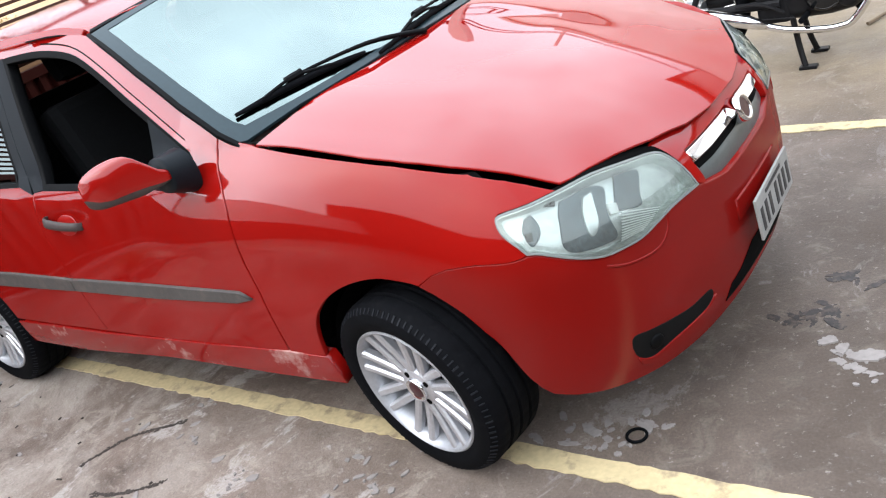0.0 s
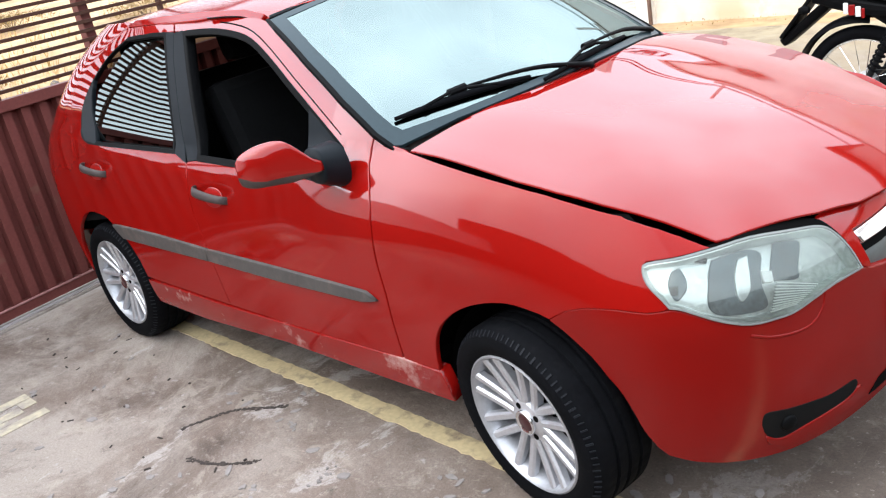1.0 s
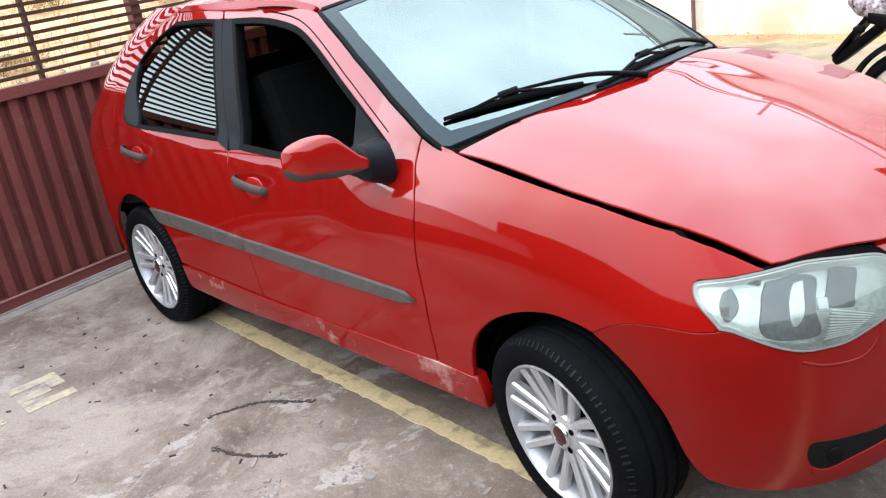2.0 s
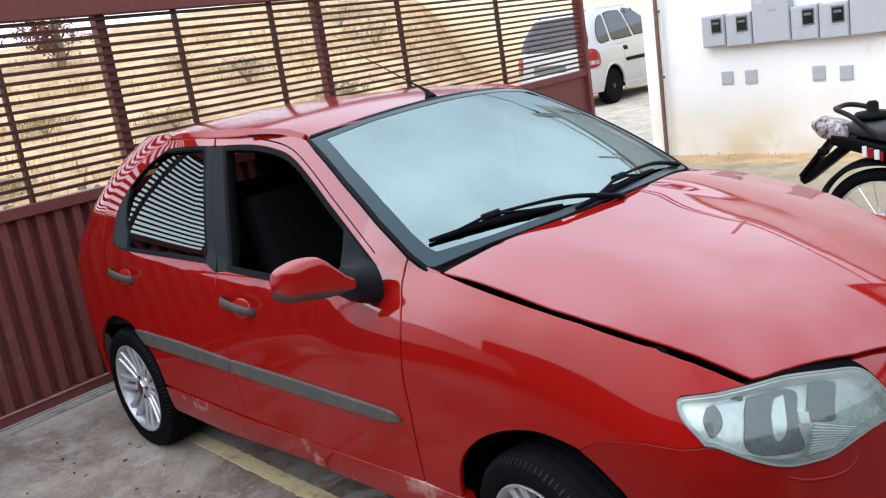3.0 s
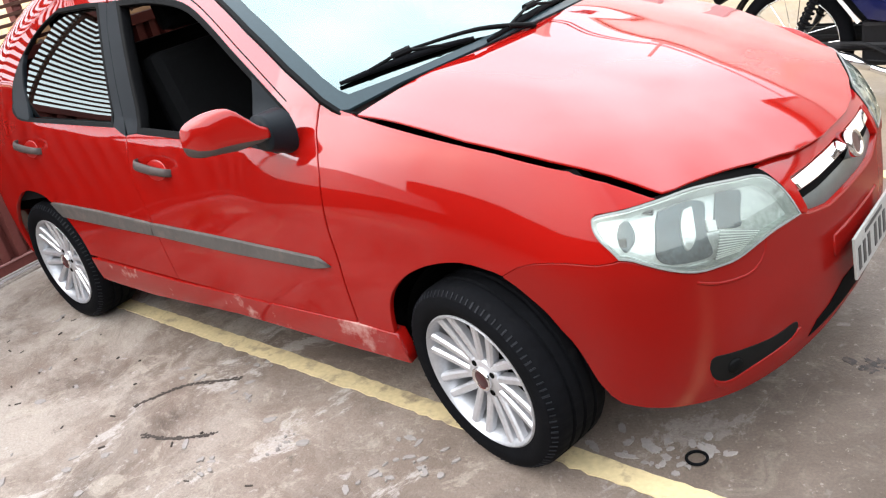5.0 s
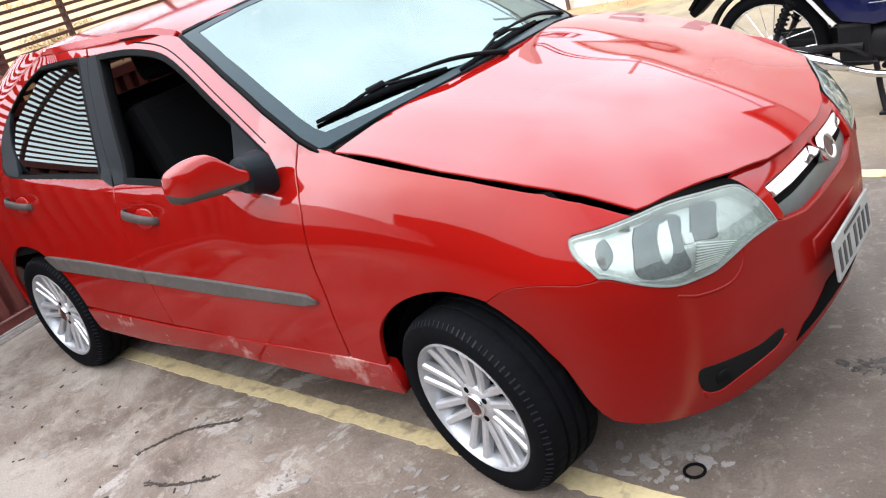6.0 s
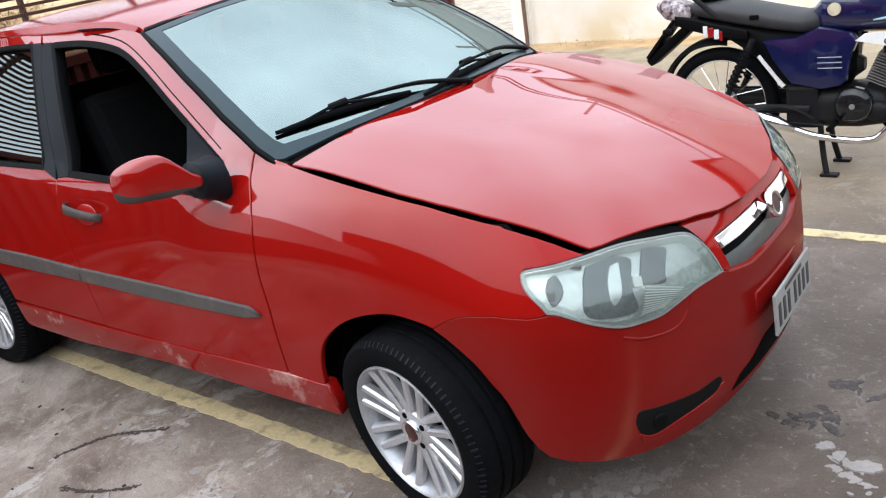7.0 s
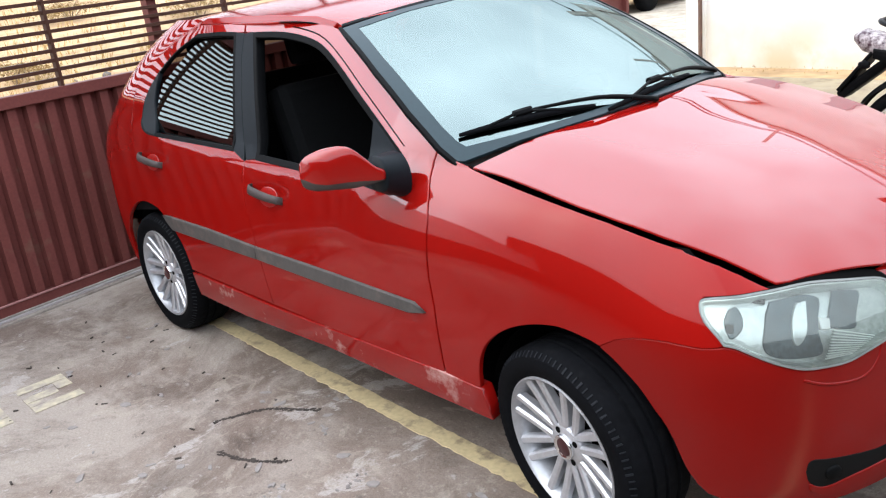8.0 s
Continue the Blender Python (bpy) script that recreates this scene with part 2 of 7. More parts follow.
concrete = concrete_mat()
yellow = mat("yellow_line", (0.60, 0.49, 0.28), 0.7, var=0.18, scale=6, fine=60, bump=0.03, bump_scale=60, dirt=(0.24, 0.18, 0.13), dirt_amount=0.35)
stencil = mat("stencil_yellow", (0.56, 0.50, 0.35), 0.75, var=0.15, scale=8, dirt=(0.34, 0.30, 0.26), dirt_amount=0.95)
blue = mat("blue_paint", (0.005, 0.008, 0.050), 0.22, coat=0.8, var=0.08, scale=6)
seat_vinyl = mat("seat_vinyl", (0.028, 0.028, 0.030), 0.55, var=0.2, scale=14, bump=0.01, bump_scale=200)
engine_metal = mat("engine_metal", (0.010, 0.010, 0.011), 0.45, 0.0, spec=0.2, var=0.25, scale=16)
bright_metal = mat("bright_metal", (0.55, 0.55, 0.56), 0.3, 0.8, var=0.15, scale=16)
white_plastic = mat("white_plastic", (0.75, 0.75, 0.74), 0.35, var=0.06, scale=12)
red_lens = mat("red_lens", (0.26, 0.012, 0.012), 0.15, var=0.1, scale=12)
car_white = mat("white_car_paint", (0.44, 0.44, 0.42), 0.25, coat=0.8, var=0.04, scale=3)
leaf_green = mat("weed_leaf", (0.11, 0.125, 0.045), 0.6, var=0.35, scale=9)
red_leaf = mat("rusty_leaf", (0.20, 0.075, 0.05), 0.7, var=0.35, scale=5)
grey_leaf = mat("grey_leaf", (0.13, 0.13, 0.09), 0.7, var=0.35, scale=5)
dead_leaf = mat("dead_leaf", (0.075, 0.055, 0.035), 0.85, var=0.5, scale=9)
dry_leaf = mat("dry_leaf", (0.30, 0.21, 0.085), 0.8, var=0.4, scale=5)
bark = mat("bark", (0.20, 0.15, 0.10), 0.9, var=0.3, scale=8, bump=0.1, bump_scale=20)
litter = mat("litter", (0.05, 0.04, 0.034), 0.8, var=0.4, scale=30)
chalk = mat("chalky_splash", (0.28, 0.255, 0.24), 0.85, var=0.15, scale=20)
cream_wall = mat("cream_wall", (0.86, 0.77, 0.54), 0.85, var=0.08, scale=0.7)
pale_wall = mat("pale_wall", (0.88, 0.85, 0.80), 0.85, var=0.08, scale=0.7)
rubble = mat("rubble", (0.16, 0.14, 0.125), 0.85, var=0.3, scale=20, bump=0.05, bump_scale=60)
dry_grass = mat("dry_grass", (0.44, 0.31, 0.125), 0.85, var=0.6, scale=1.2)
clear_lens = mat("clear_lens", (0.50, 0.44, 0.44), 0.15, var=0.3, scale=18, dirt=(0.05, 0.02, 0.03), dirt_amount=0.9)
# ---- the body's surface: half-width over a plan line u and a height z ----
def sp(x, ks):
    """Smooth curve through knots (x, value), monotone between them."""
    if x <= ks[0][0]:
        return ks[0][1]
    if x >= ks[-1][0]:
        return ks[-1][1]
    n = len(ks)
    i = 0
    while x > ks[i + 1][0]:
        i += 1

    def sl(j):
        return (ks[j + 1][1] - ks[j][1]) / (ks[j + 1][0] - ks[j][0])

    def tan(j):
        if j == 0:
            return sl(0)
        if j == n - 1:
            return sl(n - 2)
        a, b = sl(j - 1), sl(j)
        return 0.0 if a * b <= 0 else 2 * a * b / (a + b)

    h = ks[i + 1][0] - ks[i][0]
    t = (x - ks[i][0]) / h
    return ((2 * t**3 - 3 * t**2 + 1) * ks[i][1] + (t**3 - 2 * t**2 + t) * h * tan(i)
            + (3 * t**2 - 2 * t**3) * ks[i + 1][1] + (t**3 - t**2) * h * tan(i + 1))


NOSE, TAIL = 0.30, -2.72
K_WIDE = [(-2.9, 0.80), (-2.37, 0.815), (-1.5, 0.82), (-0.6, 0.82), (0.0, 0.815), (0.3, 0.80)]
K_BELT = [(-3.1, 1.04), (-2.4, 1.00), (-1.2, 0.955), (-0.5, 0.985), (-0.36, 0.985), (0.1, 0.92), (0.49, 0.80), (0.8, 0.72)]
K_SEAM = [(-3.1, 0.73), (-1.2, 0.725), (-0.5, 0.702), (-0.36, 0.696), (-0.15, 0.708), (0.03, 0.713), (0.25, 0.688), (0.38, 0.660), (0.49, 0.628), (0.8, 0.54)]
K_LOW = [(0.12, 0.075), (0.20, 0.045), (0.30, 0.022), (0.42, 0.008), (0.55, 0.0), (0.7, 0.0)]
K_NOSE = [(0.12, 0.35), (0.22, 0.385), (0.34, 0.422), (0.46, 0.430), (0.56, 0.424), (0.64, 0.42), (0.70, 0.395), (0.76, 0.345), (0.82, 0.25), (0.9, 0.1)]
K_TAIL = [(0.15, 0.30), (0.3, 0.34), (0.55, 0.36), (0.75, 0.34), (0.95, 0.31), (1.05, 0.34), (1.15, 0.38), (1.25, 0.44), (1.33, 0.54), (1.40, 0.60)]
K_TAIL_X = [(0.80, -2.72), (0.95, -2.70), (1.05, -2.64), (1.15, -2.52), (1.25, -2.36), (1.33, -2.16), (1.40, -1.96)]
K_HOOD = [(-0.45, 1.048), (-0.2, 1.015), (0.1, 0.965), (0.35, 0.895), (0.55, 0.82), (0.66, 0.765), (0.75, 0.70)]
K_ROOF = [(-3.1, 1.28), (-2.85, 1.345), (-2.4, 1.405), (-1.9, 1.435), (-1.4, 1.435), (-1.05, 1.405), (-0.9, 1.375)]


def side(x, z):
    """Half-width at x and z, without the rounding of the ends."""
    belt, wide = sp(x, K_BELT), sp(x, K_WIDE)
    t = wide - sp(x, K_SEAM)
    if z >= belt:
        d = z - belt
        return wide - t - 0.33 * d - 0.16 * d * d
    h = min((belt - z) / 0.27, 1.0)
    return wide - t * (1 - h) ** 2.3 - sp(z, K_LOW)


def ease(t):
    t = min(max(t, 0.0), 1.0)
    return t * t * (3 - 2 * t)


def taper(x, y, z):
    """Draws the front corners in, back and down, so that the nose is pointed in plan."""
    q = abs(y)
    k, w = 0.026 * ease((x + 0.40) / 1.05), ease(q / 0.4)
    v = k * (0.4 + 0.6 * w)
    return (x - v * (1.42 - x), math.copysign(q - k * w * (2.2 - q), y), z - v * (1.56 - z))


def body(u, z, s=-1):
    """A point of the outer skin: u is x along the flank, and goes on round the nose and the tail by quarter turns."""
    if u > NOSE:
        a = min(u - NOSE, 1.0) * math.pi / 2
        n = 2.0 / 2.5
        return taper(NOSE + sp(z, K_NOSE) * max(math.sin(a), 0.0) ** n, s * side(NOSE, z) * max(math.cos(a), 0.0) ** n, z)
    start = sp(z, K_TAIL_X)
    if u < TAIL:
        a = min(TAIL - u, 1.0) * math.pi / 2
        n = 2.0 / 2.6
        return (start - sp(z, K_TAIL) * max(math.sin(a), 0.0) ** n, s * side(TAIL, z) * max(math.cos(a), 0.0) ** n, z)
    x = u if u > -1.75 else -1.75 + (u + 1.75) * (start + 1.75) / (TAIL + 1.75)
    return taper(x, s * side(u, z), z)


def hood(x, y, s=1):
    """The bonnet's skin."""
    seam, edge, mid = sp(x, K_SEAM), sp(x, K_BELT), sp(x, K_HOOD)
    q = abs(y) / seam
    crease = 0.005 * max(0.0, 1 - ((abs(y) - 0.6 * seam) / 0.2) ** 2) ** 2
    return taper(x, y, mid - (mid - edge) * q**2.6 + crease)


def roof(x, y, s=1):
    mid = sp(x, K_ROOF)
    return (x, y, mid - 0.035 * (abs(y) / 0.55) ** 2 - 0.02 * (abs(y) / 0.57) ** 8)


def screen(a, b, s=1):
    """The windscreen: a from -1 to 1 across, b from 0 at the cowl to 1 at the roof."""
    y0, y1 = 0.70 * a, 0.555 * a
    x0, x1 = -0.27 - 0.16 * a * a, -0.955 - 0.10 * a * a
    z0, z1 = 1.025 - 0.03 * a * a, 1.395 - 0.042 * a * a
    bow = 0.05 * b * (1 - b) * 4 * 0.5
    return (x0 + (x1 - x0) * b + 0.4 * bow, y0 + (y1 - y0) * b, z0 + (z1 - z0) * b + 0.8 * bow)

# ---- building blocks ----
def part(name, bm, material, parent=None, label="", smooth=False):
    me = bpy.data.meshes.new(name)
    bm.to_mesh(me)
    bm.free()
    me.materials.append(material)
    if smooth:
        me.shade_smooth()
    ob = new(name, me)
    if parent:
        ob.parent = parent
    return tagged(ob, label)


def smooth_by_angle(ob, degrees=35):
    me = ob.data
    bm = bmesh.new()
    bm.from_mesh(me)
    for f in bm.faces:
        f.smooth = True
    for e in bm.edges:
        e.smooth = len(e.link_faces) == 2 and e.calc_face_angle(0) < radians(degrees)
    bm.to_mesh(me)
    bm.free()
    return ob


def thing(name, label, category, m=None, group="", kind=""):
    ob = new(name)
    ob.empty_display_size = 0.1
    if m is not None:
        ob.matrix_basis = m
    return tagged(ob, label, category, group, kind)


def add_box(bm, lo, hi, bevel=0.0, m=None):
    """A box from corner to corner, with rounded edges."""
    c = [(a + b) / 2 for a, b in zip(lo, hi)]
    d = [abs(b - a) for a, b in zip(lo, hi)]
    r = bmesh.ops.create_cube(bm, size=1.0, matrix=Matrix.Translation(c) @ Matrix.Diagonal((*d, 1)))
    vs = r["verts"]
    if bevel:
        es = list({e for v in vs for e in v.link_edges})
        q = bmesh.ops.bevel(bm, geom=es, offset=bevel, segments=2, affect="EDGES", profile=0.6)
        vs = list({v for f in q["faces"] for v in f.verts} | {v for v in vs if v.is_valid})
    if m is not None:
        bmesh.ops.transform(bm, matrix=m, verts=vs)
    return vs


def box(lo, hi, bevel=0.0, m=None):
    bm = bmesh.new()
    add_box(bm, lo, hi, bevel, m)
    return bm


def lathe(profile, segs=48, axis="y", bm=None, m=None, close=False):
    """A body of revolution from (radius, along) pairs."""
    bm = bm or bmesh.new()
    rings = []
    for r, a in profile:
        ring = []
        for i in range(segs):
            t = 2 * math.pi * i / segs
            p = Vector((r * math.cos(t), a, r * math.sin(t))) if axis == "y" else Vector((r * math.cos(t), r * math.sin(t), a))
            ring.append(bm.verts.new(m @ p if m is not None else p))
        rings.append(ring)
    pairs = list(zip(rings, rings[1:])) + ([(rings[-1], rings[0])] if close else [])
    for a, b in pairs:
        for i in range(segs):
            bm.faces.new((a[i], a[(i + 1) % segs], b[(i + 1) % segs], b[i]))
    if not close:
        for ring, flip in ((rings[0], False), (rings[-1], True)):
            if profile[0 if not flip else -1][0] > 1e-5:
                bm.faces.new(ring if flip else ring[::-1])
    bmesh.ops.recalc_face_normals(bm, faces=bm.faces)
    return bm


def add_tube(bm, pts, r, segs=10, taper=None):
    """A round bar along points; taper: a radius for each point."""
    pts = [Vector(p) for p in pts]
    rings = []
    up = None
    for i, p in enumerate(pts):
        d = (pts[min(i + 1, len(pts) - 1)] - pts[max(i - 1, 0)]).normalized()
        if up is None:
            up = d.orthogonal().normalized()
        up = (up - d * up.dot(d)).normalized()
        w = d.cross(up)
        k = taper[i] if taper else r
        rings.append([bm.verts.new(p + k * (math.cos(t) * up + math.sin(t) * w)) for t in [2 * math.pi * j / segs for j in range(segs)]])
    for a, b in zip(rings, rings[1:]):
        for j in range(segs):
            bm.faces.new((a[j], a[(j + 1) % segs], b[(j + 1) % segs], b[j]))
    bm.faces.new(rings[0][::-1])
    bm.faces.new(rings[-1])
    return bm


def tube(pts, r, segs=10, taper=None):
    bm = bmesh.new()
    add_tube(bm, pts, r, segs, taper)
    bmesh.ops.recalc_face_normals(bm, faces=bm.faces)
    return bm


def curve_pts(ks, n=8):
    """Points of a smooth line through the given ones."""
    ks = [Vector(k) for k in ks]
    out = []
    for i in range(len(ks) - 1):
        p0, p1, p2, p3 = ks[max(i - 1, 0)], ks[i], ks[i + 1], ks[min(i + 2, len(ks) - 1)]
        for j in range(n):
            t = j / n
            out.append(0.5 * ((2 * p1) + (p2 - p0) * t + (2 * p0 - 5 * p1 + 4 * p2 - p3) * t * t + (3 * p1 - p0 - 3 * p2 + p3) * t**3))
    return out + [ks[-1]]


# ---- ground ----
def bank(x, y):
    """Height of the ground: level in the yard and street, rising to a dry bank behind the gate."""
    far = max(0.0, -6.5 - x)
    along = 1 - min(max((y - 1.0 * far - 3.8) / (1.6 + 0.10 * far), 0.0), 1.0)
    along = along * along * (3 - 2 * along)
    rise = min(far * 0.14, 3.3 + 0.012 * far) * along * (0.86 + 0.4 * min(max((y - 1.0) / 18.0, 0.0), 1.0))
    bumps = 0.10 * noise.noise((x * 0.35, y * 0.35, 0)) + 0.04 * noise.noise((x * 1.3, y * 1.3, 3))
    return -0.02 + rise + bumps * min(far * 0.3, 1.0) * (0.3 + 0.7 * along)


def graded(lo, hi, step, far):
    out = [lo + (hi - lo) * i / round((hi - lo) / step) for i in range(round((hi - lo) / step) + 1)]
    d = step
    while out[-1] < far:
        d *= 1.5
        out.append(out[-1] + d)
    d = step
    while out[0] > -far:
        d *= 1.5
        out.insert(0, out[0] - d)
    return out


gx, gy = graded(-40, 8, 0.8, 900), graded(-16, 30, 0.8, 900)
me = bpy.data.meshes.new("ground")
me.from_pydata([(x, y, bank(x, y)) for x in gx for y in gy], [], [(i * len(gy) + j, (i + 1) * len(gy) + j, (i + 1) * len(gy) + j + 1, i * len(gy) + j + 1) for i in range(len(gx) - 1) for j in range(len(gy) - 1)])
me.materials.append(earth)
me.shade_smooth()
ground = tagged(new("ground", me), "dry tan earth rising to a weedy bank", "ground", kind="structure")
GATE_X, GATE_SLOPE = -3.55, -0.128


def gate_x(y):
    return GATE_X + GATE_SLOPE * y


bm = bmesh.new()
top = [bm.verts.new((x, y, 0.0)) for x, y in ((gate_x(-9) - 0.12, -9), (8.2, -9), (8.2, 5.7), (gate_x(5.7) - 0.12, 5.7))]
r = bmesh.ops.extrude_face_region(bm, geom=[bm.faces.new(top)])
bmesh.ops.translate(bm, verts=[v for v in r["geom"] if isinstance(v, bmesh.types.BMVert)], vec=(0, 0, -0.12))
bmesh.ops.recalc_face_normals(bm, faces=bm.faces)
slab = tagged(part("pavement", bm, concrete), "worn stained concrete parking slab", "pavement", kind="structure")

# ---- gate: in its own frame x runs along it, y points to the yard, z up ----
ga = math.atan(-GATE_SLOPE)
GM = Matrix(((-math.sin(ga), math.cos(ga), 0, GATE_X), (math.cos(ga), math.sin(ga), 0, 0), (0, 0, 1, 0), (0, 0, 0, 1)))
gate = thing("sliding_gate", "maroon steel sliding gate, corrugated below and slatted above", "gate", GM)
G0, G1 = -2.75, 5.22
part("bottom_rail", box((G0, -0.03, 0.02), (G1, 0.035, 0.075), 0.004), maroon, gate)
# weld line on the rail's top edge, its highlight put in as paler colour
part("weld_highlight", tube([(G0, 0.037, 0.078), (G1, 0.037, 0.078)], 0.006, 6), maroon_light, gate)
part("middle_rail", box((G0, -0.03, 1.045), (G1, 0.04, 1.105), 0.004), maroon, gate)
part("top_rail", box((G0, -0.04, 2.03), (G1, 0.05, 2.26), 0.006), maroon, gate)
bm = bmesh.new()
row, x = [(G0, 0.018)], -2.668
while x < 3.66:
    row += [(x, 0.018), (x + 0.047, 0.018), (x + 0.053, -0.026), (x + 0.095, -0.026)]
    x += 0.1022
vs = [[bm.verts.new((px, py, z)) for px, py in row] for z in (0.075, 1.045)]
for i in range(len(row) - 1):
    bm.faces.new((vs[0][i], vs[0][i + 1], vs[1][i + 1], vs[1][i]))
part("corrugated_panel", bm, maroon, gate)
part("flat_panel", box((3.78, -0.012, 0.075), (G1, 0.010, 1.045), 0.003), maroon, gate)
slat_mesh = bpy.data.meshes.new("slat")
bm = box((G0, -0.010, -0.0095), (G1, 0.016, 0.0095), 0.002)
bm.to_mesh(slat_mesh)
bm.free()
slat_mesh.materials.append(slat_paint)
z = 1.142
while z < 2.02:
    s = new("slat", slat_mesh)
    s.parent, s.location = gate, (0, 0, z)
    z += 0.0484
for gx_ in (-2.72, -1.75, -0.073, 1.61):
    part("post", box((gx_ - 0.03, -0.075, 0.03), (gx_ + 0.03, -0.0125, 2.2), 0.004), maroon, gate)
part("end_post", box((G1 - 0.035, -0.045, 0.02), (G1 + 0.025, 0.055, 2.262), 0.005), maroon, gate)
for gx_ in (-2.3, -1.25, -0.71, 0.406, 1.157, 2.445, 3.774):
    part("divider", box((gx_ - 0.009, -0.022, 1.10), (gx_ + 0.009, 0.020, 2.05), 0.002), slat_paint, gate)
rail = tagged(part("gate_track", box((G0 - 1, -0.012, 0.0), (9, 0.012, 0.018), 0.003), steel), "pale worn steel floor track of the gate", "gate track")
rail.matrix_basis = GM @ Matrix.Translation((0, 0.075, 0.0))
kerb = tagged(part("gate_threshold", box((G0 - 1, -0.05, -0.05), (9, 0.05, 0.010), 0.004), threshold_mat), "worn cement strip under the gate", "threshold", kind="structure")
kerb.matrix_basis = GM @ Matrix.Translation((0, 0.07, 0.0))

# ---- walls ----
wall = tagged(part("wall_north", box((-4.12, 6.26, -0.1), (8.4, 6.46, 3.42), 0.01), white_wall), "white rendered boundary wall with yellowed damp base", "wall", kind="structure")
part("wall_pillar", box((-4.17, 6.235, -0.1), (-3.93, 6.27, 3.42), 0.012), white_wall, wall)
for x0, x1, z0, z1 in ((-4.2, -2.2, 3.42, 3.47), (-2.2, -0.6, 3.42, 3.56), (-0.6, 0.5, 3.42, 3.52), (0.5, 8.4, 3.42, 4.0)):
    part("wall_coping", box((x0, 6.20, z0), (x1 - 0.004, 6.52, z1), 0.01), pale_cement, wall, "dark weathered coping on the wall")
# walls out of view, added; kept dark to hold down bounce and reflections
tagged(part("wall_south", box((-3.2, -8.7, -0.1), (8.4, -8.5, 4.1), 0.01), back_wall), "unseen plain dark wall added to close the yard", "wall", kind="structure")
tagged(part("wall_east", box((8.2, -8.5, -0.1), (8.4, 6.26, 3.6), 0.01), back_wall), "unseen plain dark wall added to close the yard", "wall", kind="structure")
# out of view: added for the pale-over-dark reflection in the doors
west = tagged(part("wall_west", box((-0.1, -0.08, 1.12), (6.2, 0.08, 2.35), 0.01, GM @ pose(-2.78, 0, 0, 0, 0, 180)), pale_wall), "unseen pale plaster wall added beside the gate, maroon below", "wall", kind="structure")
part("wall_dado", box((-0.1, -0.09, -0.1), (6.2, 0.09, 1.117), 0.01, GM @ pose(-2.78, 0, 0, 0, 0, 180)), maroon, west, "maroon lower part of the unseen wall")
post = thing("gate_post", "thin rusty brown steel gate post by the wall", "post", pose(-3.97, 6.19, 0, 0, 0.6, 0))
part("post_bar", box((-0.017, -0.017, -0.02), (0.017, 0.017, 2.9), 0.004), rust, post)
for hz in (0.85, 1.55):
    part("hinge", box((0.014, -0.02, hz), (0.055, 0.002, hz + 0.03), 0.006), rust, post)


def meter(x0, x1, z0, z1, window):
    m = thing("meter_box", "grey plastic electricity meter box with dark window" if window else "plain grey electricity distribution box", "meter box", pose((x0 + x1) / 2, 6.26, z0), "meter boxes on the wall")
    w, h = (x1 - x0) / 2, z1 - z0
    part("case", box((-w, -0.10, 0), (w, 0.01, h), 0.008), meter_grey, m)
    part("lid", box((-w + 0.008, -0.112, 0.010), (w - 0.008, -0.098, h - 0.010), 0.006), meter_grey, m)
    if window:
        part("window_bezel", box((-w * 0.12, -0.118, h * 0.42), (w * 0.78, -0.108, h * 0.90), 0.006), meter_dark, m)
        part("window_pane", box((-w * 0.04, -0.121, h * 0.47), (w * 0.70, -0.117, h * 0.85), 0.003), dark_gloss, m)
        part("dial", box((w * 0.05, -0.1215, h * 0.70), (w * 0.60, -0.1195, h * 0.78), 0.001), meter_dark, m)
    part("label_tag", box((-w * 0.78, -0.115, h * 0.46), (-w * 0.36, -0.110, h * 0.50), 0.001), pale_cement, m)
    for k in range(3):
        part("print_mark", box((-w * 0.1 + k * w * 0.18, -0.1135, h * 0.36), (-w * 0.1 + k * w * 0.18 + 0.014, -0.1115, h * 0.375)), meter_dark, m)
    return m


meter(-3.405, -3.15, 1.125, 1.445, True)
meter(-3.14, -2.865, 1.110, 1.435, True)
meter(-2.855, -2.475, 1.105, 1.95, False)
meter(-2.465, -2.205, 1.095, 1.420, True)
meter(-2.195, -1.925, 1.085, 1.410, True)
meter(-1.915, -1.54, 1.085, 1.95, False)
for x0, x1, z0, z1 in ((-3.275, -3.144, 0.722, 0.858), (-3.015, -2.883, 0.713, 0.852), (-2.323, -2.198, 0.691, 0.833), (-2.064, -1.939, 0.676, 0.815)):
    c = thing("wall_box", "small square grey cover plate on the white wall", "cover plate", pose((x0 + x1) / 2, 6.26, z0), "square cover plates")
    w, h = (x1 - x0) / 2, z1 - z0
    part("plate", box((-w, -0.012, 0), (w, 0.006, h), 0.004), meter_grey, c)
    part("panel", box((-w + 0.012, -0.016, 0.012), (w - 0.012, -0.011, h - 0.012), 0.003), meter_grey, c)

from mathutils.geometry import delaunay_2d_cdt

# ---- red car ----
car = thing("car", "red five-door hatchback with alloy wheels and open front window", "car")


def normal_of(fn, a, b, s):
    h = 1e-3
    # the flank runs into the nose in one sweep
    along = a if fn is body else 1.3 - abs(a) if fn is nose else -1.0
    w = max(h, 0.13 * min(1.0, (along + 0.25) / 0.3))
    if fn is body and a < -2.2:
        w = h = 0.035
    p = Vector(fn(a, b, s))
    n = (Vector(fn(a + w, b, s)) - Vector(fn(a - w, b, s))).cross(Vector(fn(a, b + h, s)) - Vector(fn(a, b - h, s)))
    return p, (n.normalized() if n.length > 1e-12 else Vector((1, 0, 0)))


